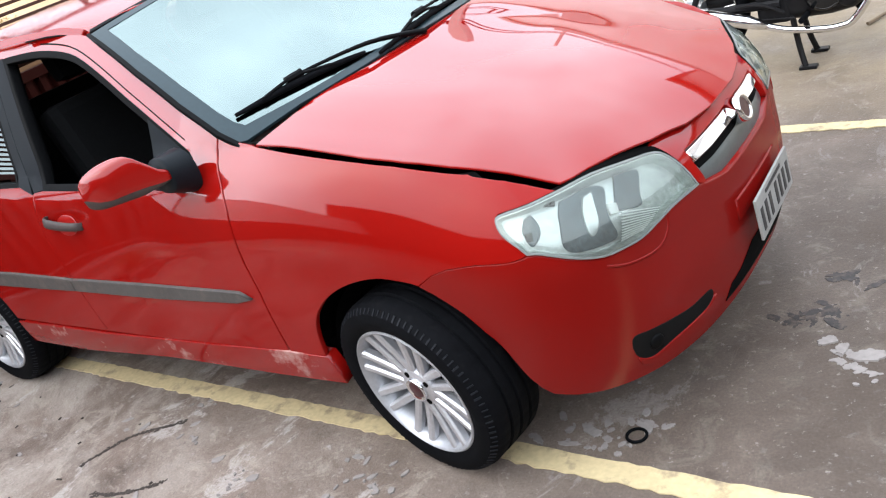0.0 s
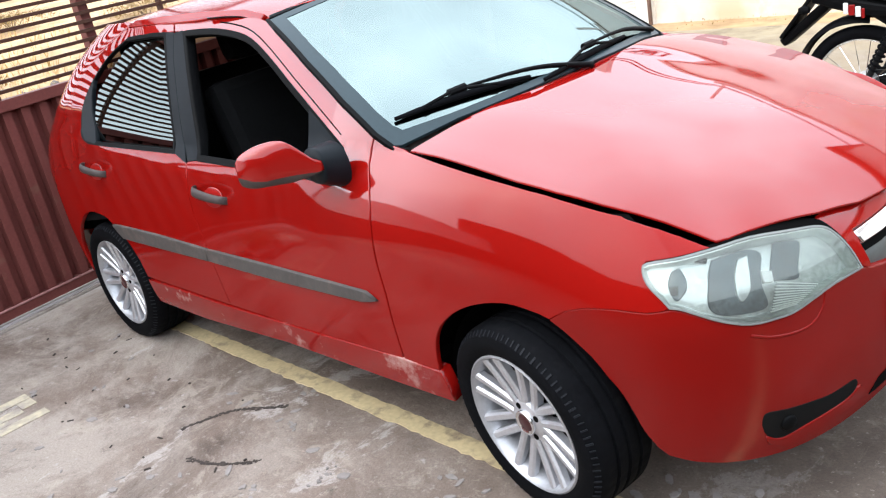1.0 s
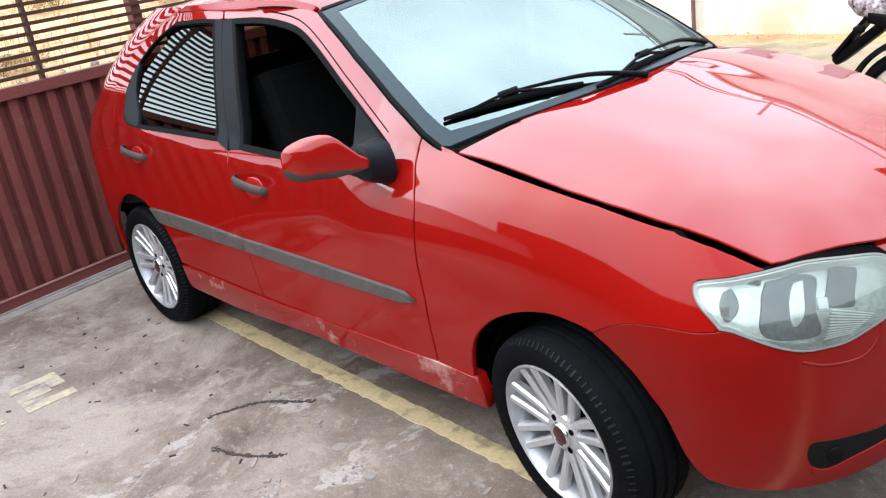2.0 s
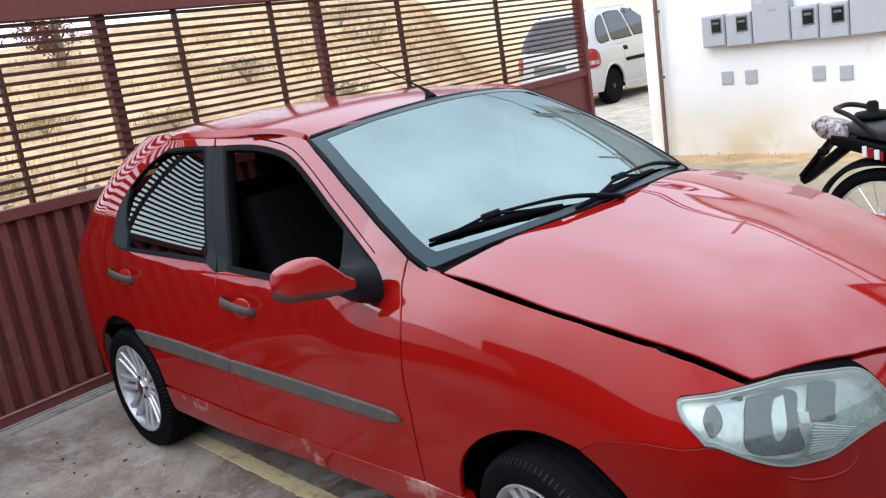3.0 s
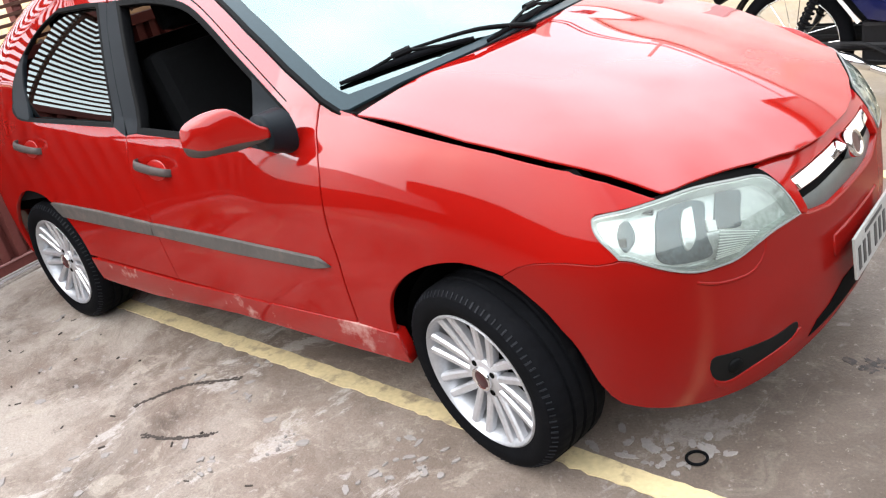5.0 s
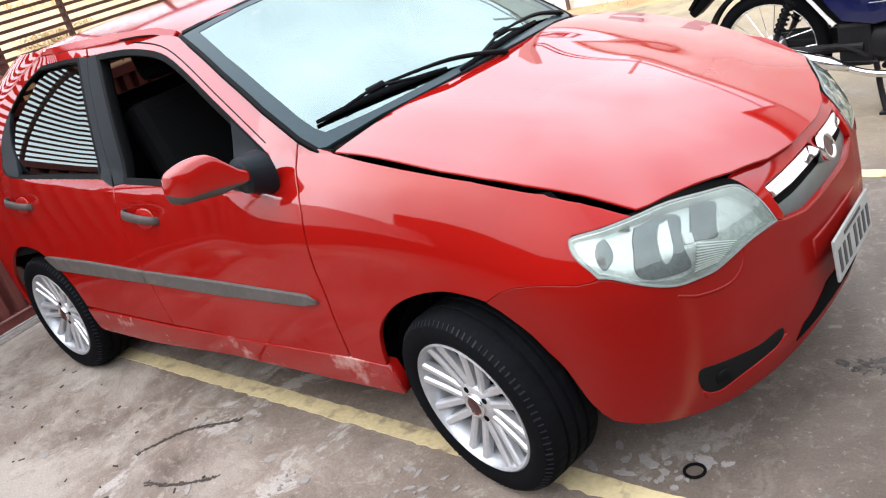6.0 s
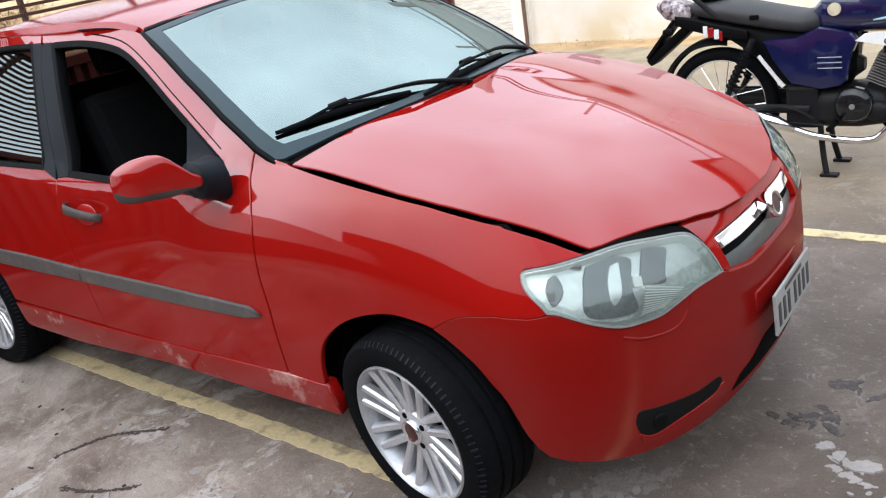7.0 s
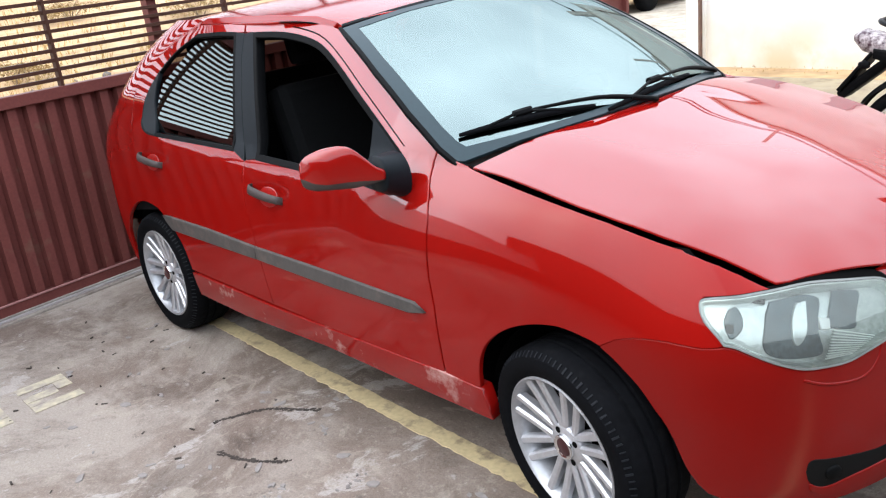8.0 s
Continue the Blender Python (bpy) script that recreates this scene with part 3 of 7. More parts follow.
def skin(name, outline, material, parent, fn=body, s=-1, cell=0.05, lift=0.0, depth=0.014, label="", roll=0.004, inner=None):
    """A panel of the given surface inside an outline, with a rolled edge turned inwards."""
    from_poly = [Vector((a, b, 0)) for a, b in outline]
    bm = bmesh.new()
    if inner:
        vs = [bm.verts.new(p) for p in from_poly]
        ws = [bm.verts.new((a, b, 0)) for a, b in inner]
        for i in range(len(vs)):
            k = (i + 1) % len(vs)
            bm.faces.new((vs[i], vs[k], ws[k], ws[i]))
        bmesh.ops.triangulate(bm, faces=bm.faces[:])
    else:
        n = len(outline)
        pts, _, tris, *_ = delaunay_2d_cdt([Vector(p) for p in outline], [(i, (i + 1) % n) for i in range(n)], [], 1, 1e-5)
        vs = [bm.verts.new((p.x, p.y, 0)) for p in pts]
        for t in tris:
            c = sum((pts[i] for i in t), Vector((0, 0))) / 3
            odd = False
            for i in range(n):
                (ax, ay), (bx, by) = outline[i], outline[(i + 1) % n]
                if (ay > c.y) != (by > c.y) and c.x < ax + (bx - ax) * (c.y - ay) / (by - ay):
                    odd = not odd
            if odd:
                bm.faces.new([vs[i] for i in t])
        bmesh.ops.delete(bm, geom=[v for v in bm.verts if not v.link_faces], context="VERTS")
    for ax in (0, 1):
        lo, hi = min(p[ax] for p in from_poly), max(p[ax] for p in from_poly)
        n = max(1, int((hi - lo) / cell))
        for i in range(1, n):
            co = Vector((0, 0, 0))
            no = Vector((0, 0, 0))
            co[ax], no[ax] = lo + (hi - lo) * i / n, 1
            bmesh.ops.bisect_plane(bm, geom=bm.verts[:] + bm.edges[:] + bm.faces[:], plane_co=co, plane_no=no, dist=1e-5)
    bm.verts.index_update()
    normals = {}
    for v in bm.verts:
        p, n = normal_of(fn, v.co.x, v.co.y, s)
        normals[v.index] = n
        v.co = p
    sign = 0.0
    bm.normal_update()
    for f in bm.faces:
        c = f.calc_center_median()
        o = Vector((c.x - max(-2.6, min(0.2, c.x)), c.y, (c.z - 0.6) * 1.2))
        sign += 1 if f.normal.dot(o) > 0 else -1
    if sign < 0:
        bmesh.ops.reverse_faces(bm, faces=bm.faces[:])
        bm.normal_update()
    edges = [e for e in bm.edges if len(e.link_faces) == 1]
    nrm = [v.normal.copy() for v in bm.verts]
    for v in bm.verts:
        n = normals.get(v.index)
        if n is not None:
            nrm[v.index] = n if n.dot(v.normal) > 0 else -n
    if material in (paint, roof_paint) and fn is body:
        # rounded pillars and shoulder: the outer skin leans to the sky there
        for v in bm.verts:
            front = min(max((v.co.x + 1.95) / 0.3, 0.0), 1.0) * min(max((0.1 - v.co.x) / 0.4, 0.0), 1.0)
            up = 0.55 * front * min(max((v.co.z - 0.97) / 0.08, 0.0), 1.0) + 0.12 * min(max((v.co.z - 0.87) / 0.05, 0.0), 1.0) * min(max((0.98 - v.co.z) / 0.04, 0.0), 1.0) * front
            n = nrm[v.index]
            # the doors stand upright until just under the windows
            door_part, below = ease((-0.62 - v.co.x) / 0.3), ease((sp(v.co.x, K_BELT) - 0.035 + 0.13 * ease((-2.2 - v.co.x) / 0.25) - v.co.z) / 0.06)
            n.z -= 0.8 * door_part * below * max(n.z, 0.0)
            # the front wing runs in towards the nose
            run_in = 0.09 * ease((v.co.x + 0.80) / 0.3) * ease((0.40 - v.co.x) / 0.5)
            nrm[v.index] = (n + Vector((run_in, 0, up))).normalized()
    if fn is hood:
        # the bonnet's rear edge kicks up towards the scuttle
        for v in bm.verts:
            nrm[v.index] = (nrm[v.index] + Vector((0.08 * ease((0.12 - v.co.x) / 0.42), 0, 0))).normalized()
    for v in bm.verts:
        v.co += nrm[v.index] * lift
    skin_verts = list(bm.verts)
    # outward direction in the surface, at the edge
    outd = {}
    for e in edges:
        f = e.link_faces[0]
        mid = (e.verts[0].co + e.verts[1].co) / 2
        d = (e.verts[1].co - e.verts[0].co).normalized().cross(f.normal)
        if d.dot(mid - f.calc_center_median()) < 0:
            d = -d
        for v in e.verts:
            outd[v.index] = outd.get(v.index, Vector()) + d
    ring1, ring2, vals = {}, {}, list(nrm)
    for i, d in outd.items():
        v = skin_verts[i]
        d = d.normalized() if d.length > 1e-9 else Vector((1, 0, 0))
        ring1[i] = bm.verts.new(v.co + d * roll * 0.8 - nrm[i] * roll)
        vals.append((nrm[i] * 0.3 + d).normalized())
    for i, d in outd.items():
        d = d.normalized() if d.length > 1e-9 else Vector((1, 0, 0))
        ring2[i] = bm.verts.new(ring1[i].co - nrm[i] * depth)
        vals.append(d)
    for e in edges:
        l = e.link_loops[0]
        a, b = l.vert, l.link_loop_next.vert
        ia, ib = a.index, b.index
        bm.faces.new((b, a, ring1[ia], ring1[ib]))
        bm.faces.new((ring1[ib], ring1[ia], ring2[ia], ring2[ib]))
    me = bpy.data.meshes.new(name)
    for f in bm.faces:
        f.smooth = True
    bm.to_mesh(me)
    bm.free()
    me.materials.append(material)
    me.normals_split_custom_set_from_vertices([tuple(v) for v in vals])
    ob = new(name, me)
    ob.parent = parent
    return tagged(ob, label)


def mirrored(pts):
    """Half outline in (u, z), from the nose outwards, made whole about the centre line for nose()."""
    half = [(-(1.3 - u), z) for u, z in pts]
    return half + [(-v, z) for v, z in half[::-1]]


def nose(v, z, s=1):
    return body(1.3 - abs(v), z, -1 if v < 0 else 1)


def on_body(u, z, s=-1, lift=0.0):
    """A frame on the skin: x along it, y out of it, z up it."""
    h = 2e-3
    p = Vector(body(u, z, s))
    a = (Vector(body(u + h, z, s)) - Vector(body(u - h, z, s))).normalized()
    b = (Vector(body(u, z + h, s)) - Vector(body(u, z - h, s))).normalized()
    n = a.cross(b).normalized()
    if n.y * s < 0:
        n = -n
    b = n.cross(a).normalized() if s > 0 else a.cross(n).normalized() * -1
    if b.z < 0:
        b = -b
    return Matrix(((a.x, n.x, b.x, p.x + lift * n.x), (a.y, n.y, b.y, p.y + lift * n.y), (a.z, n.z, b.z, p.z + lift * n.z), (0, 0, 0, 1)))


ARCH_F = [(-0.300, 0.37), (-0.294, 0.42), (-0.275, 0.48), (-0.238, 0.535), (-0.169, 0.59), (-0.078, 0.63), (0.023, 0.65), (0.109, 0.641), (0.149, 0.630)]
ARCH_N = [(0.186, 0.606), (0.232, 0.57), (0.27, 0.534), (0.321, 0.459), (0.361, 0.369), (0.392, 0.33)]
GAP_F = [(-0.45, 0.365), (-0.448, 0.588), (-0.456, 0.683), (-0.453, 0.769), (-0.455, 0.84), (-0.473, 0.903), (-0.50, 0.956), (-0.511, 0.989), (-0.500, 1.024)]
SCREEN_EDGE = [(-0.537, 1.049), (-0.648, 1.113), (-0.772, 1.188), (-0.908, 1.267), (-1.02, 1.331), (-1.08, 1.352), (-1.16, 1.368), (-1.30, 1.374), (-1.668, 1.376)]
WIN_F = [(-0.60, 0.90), (-0.595, 0.94), (-0.614, 0.974), (-0.681, 1.023), (-0.806, 1.105), (-0.892, 1.159), (-1.021, 1.24), (-1.138, 1.30), (-1.249, 1.327), (-1.398, 1.343), (-1.571, 1.345)]
WIN_F_LOW = [(-0.636, 0.892), (-0.784, 0.903), (-1.143, 0.907), (-1.437, 0.915)]
BGAP = [(-1.425, 0.365), (-1.437, 0.56), (-1.475, 0.76), (-1.493, 0.829), (-1.510, 0.905), (-1.556, 0.966), (-1.592, 1.064), (-1.622, 1.162), (-1.654, 1.261), (-1.663, 1.34), (-1.668, 1.376)]
WIN_R = [(-1.607, 0.930), (-1.933, 0.934), (-2.283, 0.939), (-2.388, 0.950), (-2.46, 0.987), (-2.504, 1.069), (-2.526, 1.153), (-2.519, 1.224), (-2.50, 1.303), (-2.42, 1.345), (-1.95, 1.350), (-1.727, 1.347)]
GLASS_R = [(-1.607, 0.934), (-1.933, 0.938), (-2.275, 0.952), (-2.47, 1.150), (-2.447, 1.225), (-2.43, 1.29), (-2.39, 1.328), (-2.082, 1.343), (-1.727, 1.345)]
GAP_R = [(-2.219, 0.591), (-2.279, 0.622), (-2.35, 0.69), (-2.418, 0.786), (-2.463, 0.869), (-2.526, 0.948), (-2.586, 1.016), (-2.664, 1.113), (-2.738, 1.21), (-2.77, 1.28), (-2.75, 1.34), (-2.65, 1.378)]
ARCH_R = [(-2.09, 0.37), (-2.098, 0.45), (-2.13, 0.515), (-2.18, 0.57), (-2.205, 0.588)]
ARCH_Q = [(-2.235, 0.606), (-2.30, 0.63), (-2.42, 0.64), (-2.52, 0.62), (-2.60, 0.58), (-2.667, 0.53), (-2.73, 0.45), (-2.755, 0.36), (-2.76, 0.28)]
LAMP_LOW = [(0.492, 0.692), (0.537, 0.686), (0.636, 0.654), (0.717, 0.634), (0.788, 0.630), (0.844, 0.630), (0.909, 0.642), (0.975, 0.651), (1.066, 0.650)]
LAMP_TOP = [(0.468, 0.712), (0.429, 0.739), (0.414, 0.765), (0.434, 0.780), (0.557, 0.785), (0.676, 0.788), (0.813, 0.787), (0.946, 0.771), (1.016, 0.757), (1.04, 0.735), (1.055, 0.699)]


def flow(pts, n=4):
    """The same outline with rounded runs between its points."""
    return [(p.x, p.y) for p in curve_pts([Vector((a, b, 0)) for a, b in pts], n)]


ARCH_F, ARCH_N, ARCH_R, ARCH_Q = flow(ARCH_F), flow(ARCH_N), flow(ARCH_R, 2), flow(ARCH_Q)
LAMP_LOW, LAMP_TOP = flow(LAMP_LOW, 3), flow(LAMP_TOP, 3)
WIN_F, WIN_R, SCREEN_EDGE = flow(WIN_F, 3), flow(WIN_R[:-2], 3) + WIN_R[-2:], flow(SCREEN_EDGE, 3)
LAMP = LAMP_LOW + LAMP_TOP[::-1]


def inset(pts, d):
    """An outline drawn in by d."""
    out, n = [], len(pts)
    area = sum(pts[i][0] * pts[(i + 1) % n][1] - pts[(i + 1) % n][0] * pts[i][1] for i in range(n))
    k = 1 if area > 0 else -1
    for i in range(n):
        (ax, ay), (bx, by), (cx, cy) = pts[i - 1], pts[i], pts[(i + 1) % n]
        n1 = Vector((-(by - ay), bx - ax)).normalized()
        n2 = Vector((-(cy - by), cx - bx)).normalized()
        m = (n1 + n2)
        m = m / max(m.length_squared / 2, 0.5)
        out.append((bx + k * d * m.x, by + k * d * m.y))
    return out


def shift(pts, du, dz):
    return [(u + du, z + dz) for u, z in pts]


K_MIRROR = ([(0, 0.15), (0.06, 0.6), (0.2, 0.95), (0.5, 1.0), (0.75, 0.85), (1, 0.45)],
            [(0, -0.018), (0.05, 0.026), (0.2, 0.046), (0.45, 0.060), (0.6, 0.063), (0.75, 0.036), (0.9, 0.004), (1, -0.006)],
            [(0, -0.024), (0.05, -0.050), (0.2, -0.062), (0.6, -0.064), (0.8, -0.056), (1, -0.046)])


def handle(parent, u, z, s):
    """A dark pull handle over a painted scoop."""
    m = on_body(u, z, s)
    bm = bmesh.new()
    pts = [(-0.105, -0.002, 0.008), (-0.095, 0.018, 0.008), (-0.06, 0.034, 0.006), (0.0, 0.038, 0.0), (0.06, 0.033, -0.006), (0.095, 0.018, -0.010), (0.105, -0.002, -0.012)]
    pts = curve_pts([Vector(p) for p in pts], 4)
    rings = []
    for i, p in enumerate(pts):
        t = i / (len(pts) - 1)
        hz, hy = 0.013 + 0.006 * (1 - t), 0.007
        rings.append([bm.verts.new(p + Vector((0, hy * math.sin(a), hz * math.cos(a)))) for a in [2 * math.pi * j / 10 for j in range(10)]])
    for a, b in zip(rings, rings[1:]):
        for j in range(10):
            bm.faces.new((a[j], a[(j + 1) % 10], b[(j + 1) % 10], b[j]))
    bm.faces.new(rings[0][::-1])
    bm.faces.new(rings[-1])
    bmesh.ops.transform(bm, matrix=m, verts=bm.verts)
    bmesh.ops.recalc_face_normals(bm, faces=bm.faces)
    part("door_handle", bm, black_worn, parent, "faded black plastic pull handle", smooth=True)
    scoop = [(u + 0.062 * math.cos(radians(a)) + 0.01, z - 0.008 + 0.034 * math.sin(radians(a))) for a in range(0, 360, 20)]
    skin("handle_scoop", scoop, scoop_mat, parent, s=s, cell=0.03, lift=0.0015, depth=0.002, roll=0.001)


black_worn = mat("faded_plastic", (0.050, 0.037, 0.034), 0.55, var=0.25, scale=25, bump=0.01, bump_scale=400)
scoop_mat = mat("painted_scoop", (0.33, 0.010, 0.008), 0.3, coat=1.0, var=0.1, scale=20)


def see_through(name, tint, gloss_ior, rough=0.0, haze=0.0, sheen=(0.87, 0.97, 0.95)):
    """A pane: what lies behind it, tinted, under the gloss of its face."""
    m = bpy.data.materials.new(name)
    m.use_nodes = True
    n, l = m.node_tree.nodes, m.node_tree.links
    n.remove(n["Principled BSDF"])
    t, g, x, f = n.new("ShaderNodeBsdfTransparent"), n.new("ShaderNodeBsdfGlossy"), n.new("ShaderNodeMixShader"), n.new("ShaderNodeFresnel")
    t.inputs[0].default_value = (*tint, 1)
    g.inputs["Roughness"].default_value = rough
    g.inputs["Color"].default_value = (*sheen, 1)
    f.inputs[0].default_value = gloss_ior
    l.new(f.outputs[0], x.inputs[0])
    if haze:
        d, h = n.new("ShaderNodeBsdfDiffuse"), n.new("ShaderNodeMixShader")
        d.inputs[0].default_value, h.inputs[0].default_value = (0.78, 0.80, 0.76, 1), haze
        l.new(t.outputs[0], h.inputs[1])
        l.new(d.outputs[0], h.inputs[2])
        l.new(h.outputs[0], x.inputs[1])
    else:
        l.new(t.outputs[0], x.inputs[1])
    l.new(g.outputs[0], x.inputs[2])
    l.new(x.outputs[0], n["Material Output"].inputs[0])
    return m


glass_front = see_through("windscreen_glass", (0.55, 0.60, 0.60), 12.0, sheen=(0.37, 0.455, 0.44))
glass_far = see_through("far_glass", (0.13, 0.105, 0.095), 1.04)
glass_tint = see_through("tinted_glass", (0.04, 0.045, 0.05), 2.3)
lens_mat = see_through("lamp_lens", (0.90, 0.94, 0.92), 1.6, 0.06, haze=0.07, sheen=(0.92, 0.94, 0.84))
frit = mat("screen_border", (0.020, 0.037, 0.044), 0.3, var=0.1, spec=0.4)
reflector = mat("reflector", (0.64, 0.69, 0.665), 0.22, 0.45, var=0.35, scale=9)
divider_grey = mat("divider_grey", (0.065, 0.092, 0.102), 0.3, 0.2, var=0.5, scale=22)
rib_white = mat("rib_clear", (0.80, 0.83, 0.80), 0.25, var=0.05, scale=30)
seal_grey = mat("lamp_edge", (0.20, 0.21, 0.20), 0.3, var=0.15, scale=30)
lamp_grey = mat("lamp_grey", (0.10, 0.115, 0.115), 0.3, 0.2, var=0.1, scale=30)
# cabin lining and cloth near black: the shade inside is put into the colour
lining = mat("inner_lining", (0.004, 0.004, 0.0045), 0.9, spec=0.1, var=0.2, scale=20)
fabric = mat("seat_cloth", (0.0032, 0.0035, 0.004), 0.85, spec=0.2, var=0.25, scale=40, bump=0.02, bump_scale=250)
barrel = mat("rim_barrel", (0.42, 0.43, 0.45), 0.35, 0.5, var=0.12, scale=20)
fog_black = mat("fog_black", (0.008, 0.008, 0.008), 0.7, spec=0.1)
cap_mat = mat("wheel_cap", (0.050, 0.013, 0.015), 0.35, var=0.1)
plate_ink = mat("plate_ink", (0.035, 0.035, 0.037), 0.5, var=0.2, scale=30)
plate_mat = mat("plate", (0.30, 0.30, 0.285), 0.45, var=0.08, scale=12)
worn_paint = mat("scraped_paint", (0.235, 0.0045, 0.003), 0.35, coat=0.8, spec=0.0, var=0.06, scale=4, dirt=(0.48, 0.28, 0.25), dirt_amount=0.2)

def pane_skin(u, z, s=-1):
    """The side glass: an even bow from below the belt to the roof."""
    lo, hi, t = Vector(body(u, 1.02, s)), Vector(body(u, 1.34, s)), (z - 1.02) / 0.32
    p = lo.lerp(hi, t)
    return (p.x, p.y + s * (0.012 * (1 - (2 * t - 1) ** 2) - 0.022 * t), z)


for s in (-1, 1):
    seam_top = [(0.690, 0.786), (0.59, 0.818), (0.507, 0.836), (0.40, 0.849), (0.36, 0.852), (0.32, 0.855), (0.285, 0.862), (0.249, 0.871), (0.12, 0.905), (0.017, 0.924), (-0.18, 0.956), (-0.352, 0.981), (-0.41, 0.992), (-0.47, 1.012)]
    fender = skin("fender", shift(GAP_F, 0.010, 0)[:1] + ARCH_F + [(0.195, 0.658), (0.243, 0.673), (0.325, 0.683), (0.426, 0.684), (0.472, 0.689), (0.487, 0.694)]
                  + [(0.462, 0.714), (0.423, 0.740), (0.407, 0.766), (0.429, 0.785), (0.557, 0.789)] + seam_top + shift(GAP_F[:0:-1], 0.010, 0), paint, car, s=s, cell=0.04)
    skin("bonnet_gutter", [(0.66, 0.778), (0.507, 0.802), (0.249, 0.84), (0.017, 0.893), (-0.352, 0.965), (-0.40, 0.97), (-0.40, 0.992), (-0.352, 0.986), (0.017, 0.924), (0.249, 0.873), (0.507, 0.838), (0.68, 0.795)], dark, fender, s=s, cell=0.06, lift=-0.022, depth=0.01)
    skin("door_seal", shift(GAP_F, -0.012, 0) + shift(GAP_F, 0.022, 0)[::-1], dark, fender, s=s, lift=-0.010, depth=0.002, roll=0.0005, cell=0.08)
    door = skin("front_door", GAP_F + SCREEN_EDGE[:-3] + [(-1.66, 1.373), (-1.655, 1.348)] + WIN_F[:0:-1] + WIN_F_LOW + [(-1.502, 0.908)] + shift(BGAP[3::-1], 0.010, 0), paint, car, s=s, cell=0.04)
    skin("door_seal", shift(BGAP[:5], -0.012, 0) + shift(BGAP[:5], 0.022, 0)[::-1], dark, door, s=s, lift=-0.010, depth=0.002, roll=0.0005, cell=0.08)
    rdoor = skin("rear_door", BGAP[:5] + WIN_R + [(-1.672, 1.349), (-1.676, 1.375)] + shift(GAP_R[::-1], 0.004, -0.001) + ARCH_R[::-1], paint, car, s=s, cell=0.04)
    quarter = skin("quarter_panel", ARCH_Q[::-1] + shift(GAP_R[1:], -0.002, 0.002) + [(-2.75, 1.40), (-3.1, 1.395), (-3.25, 1.37), (-3.25, 0.26)], paint, car, s=s, cell=0.04)
    skin("cant_rail", [(-1.095, 1.357), (-1.30, 1.379), (-1.67, 1.381), (-2.06, 1.382), (-2.65, 1.383), (-2.65, 1.400), (-2.0, 1.402), (-1.5, 1.402), (-1.2, 1.391), (-1.08, 1.370)], roof_paint, car, s=s, cell=0.05)
    skin("side_skirt", [(-0.272, 0.27), (-0.29, 0.366), (-0.45, 0.372), (-0.68, 0.366), (-1.44, 0.352), (-2.085, 0.357), (-2.085, 0.25), (-1.69, 0.243), (-1.1, 0.275), (-0.58, 0.27)], worn_paint, car, s=s, lift=0.006, depth=0.04, roll=0.004, label="red side skirt scraped through to primer")
    handle(door, -1.318, 0.812, s)
    handle(rdoor, -2.264, 0.842, s)
    for own, o in ((door, [(-0.487, 0.566), (-0.53, 0.585), (-0.955, 0.592), (-1.432, 0.595), (-1.434, 0.552), (-0.972, 0.547), (-0.56, 0.553)]),
                   (rdoor, [(-1.443, 0.595), (-1.822, 0.604), (-2.222, 0.602), (-2.19, 0.575), (-2.15, 0.549), (-1.445, 0.552)])):
        skin("moulding", o, moulding_mat, own, s=s, lift=0.012, depth=0.013, roll=0.006, cell=0.06, label="scuffed grey rubbing strip")
    # window frames, pillars and panes
    skin("pillar_trim", [(-1.437, 0.918), (-1.499, 0.912)] + shift(BGAP[5:10], 0.006, 0) + [(-1.600, 1.346)], trim, door, s=s, lift=0.002)
    skin("pillar_trim", BGAP[4:10] + [(-1.722, 1.346), (-1.604, 0.933)], trim, rdoor, s=s, lift=0.002)
    skin("window_frame", WIN_R, black, rdoor, s=s, lift=0.001, inner=inset(WIN_R, 0.013))
    skin("corner_trim", [(-2.28, 0.944), (-2.384, 0.955), (-2.452, 0.990), (-2.496, 1.069), (-2.518, 1.153), (-2.505, 1.19), (-2.47, 1.150), (-2.275, 0.952)], trim, rdoor, s=s, lift=0.003)
    skin("rear_pane", GLASS_R, glass_tint if s < 0 else glass_far, rdoor, fn=pane_skin, s=s, lift=-0.003, depth=0.004, roll=0.001, cell=0.05)
    opening = WIN_F + [(-1.598, 1.343)] + WIN_F_LOW[::-1]
    skin("window_seal", opening, black, door, s=s, lift=0.0025, depth=0.03, inner=inset(opening, 0.017))
    gap_a, gap_b = inset(opening, -0.020), inset(opening, -0.0235)
    last = len(WIN_F) - 1
    skin("frame_groove", gap_a[8:last - 3] + gap_b[8:last - 3][::-1], dark, door, s=s, lift=0.0008, depth=0.001, roll=0.0005, cell=0.08)
    if s > 0:
        skin("front_pane", inset(opening, 0.012), glass_far, door, s=s, lift=-0.012, depth=0.004, roll=0.001, cell=0.06)
    skin("mirror_triangle", [(-0.607, 0.903), (-0.602, 0.94), (-0.622, 0.972), (-0.69, 1.02), (-0.795, 1.09), (-0.785, 0.91)], trim, door, s=s, lift=0.004, depth=0.02)
    # inside of the doors and roof, near black for the shade there
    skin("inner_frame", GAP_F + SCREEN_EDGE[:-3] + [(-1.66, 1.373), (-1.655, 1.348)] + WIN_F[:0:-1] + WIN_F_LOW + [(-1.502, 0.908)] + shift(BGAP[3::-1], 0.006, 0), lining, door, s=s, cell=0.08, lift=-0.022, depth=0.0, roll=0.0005)
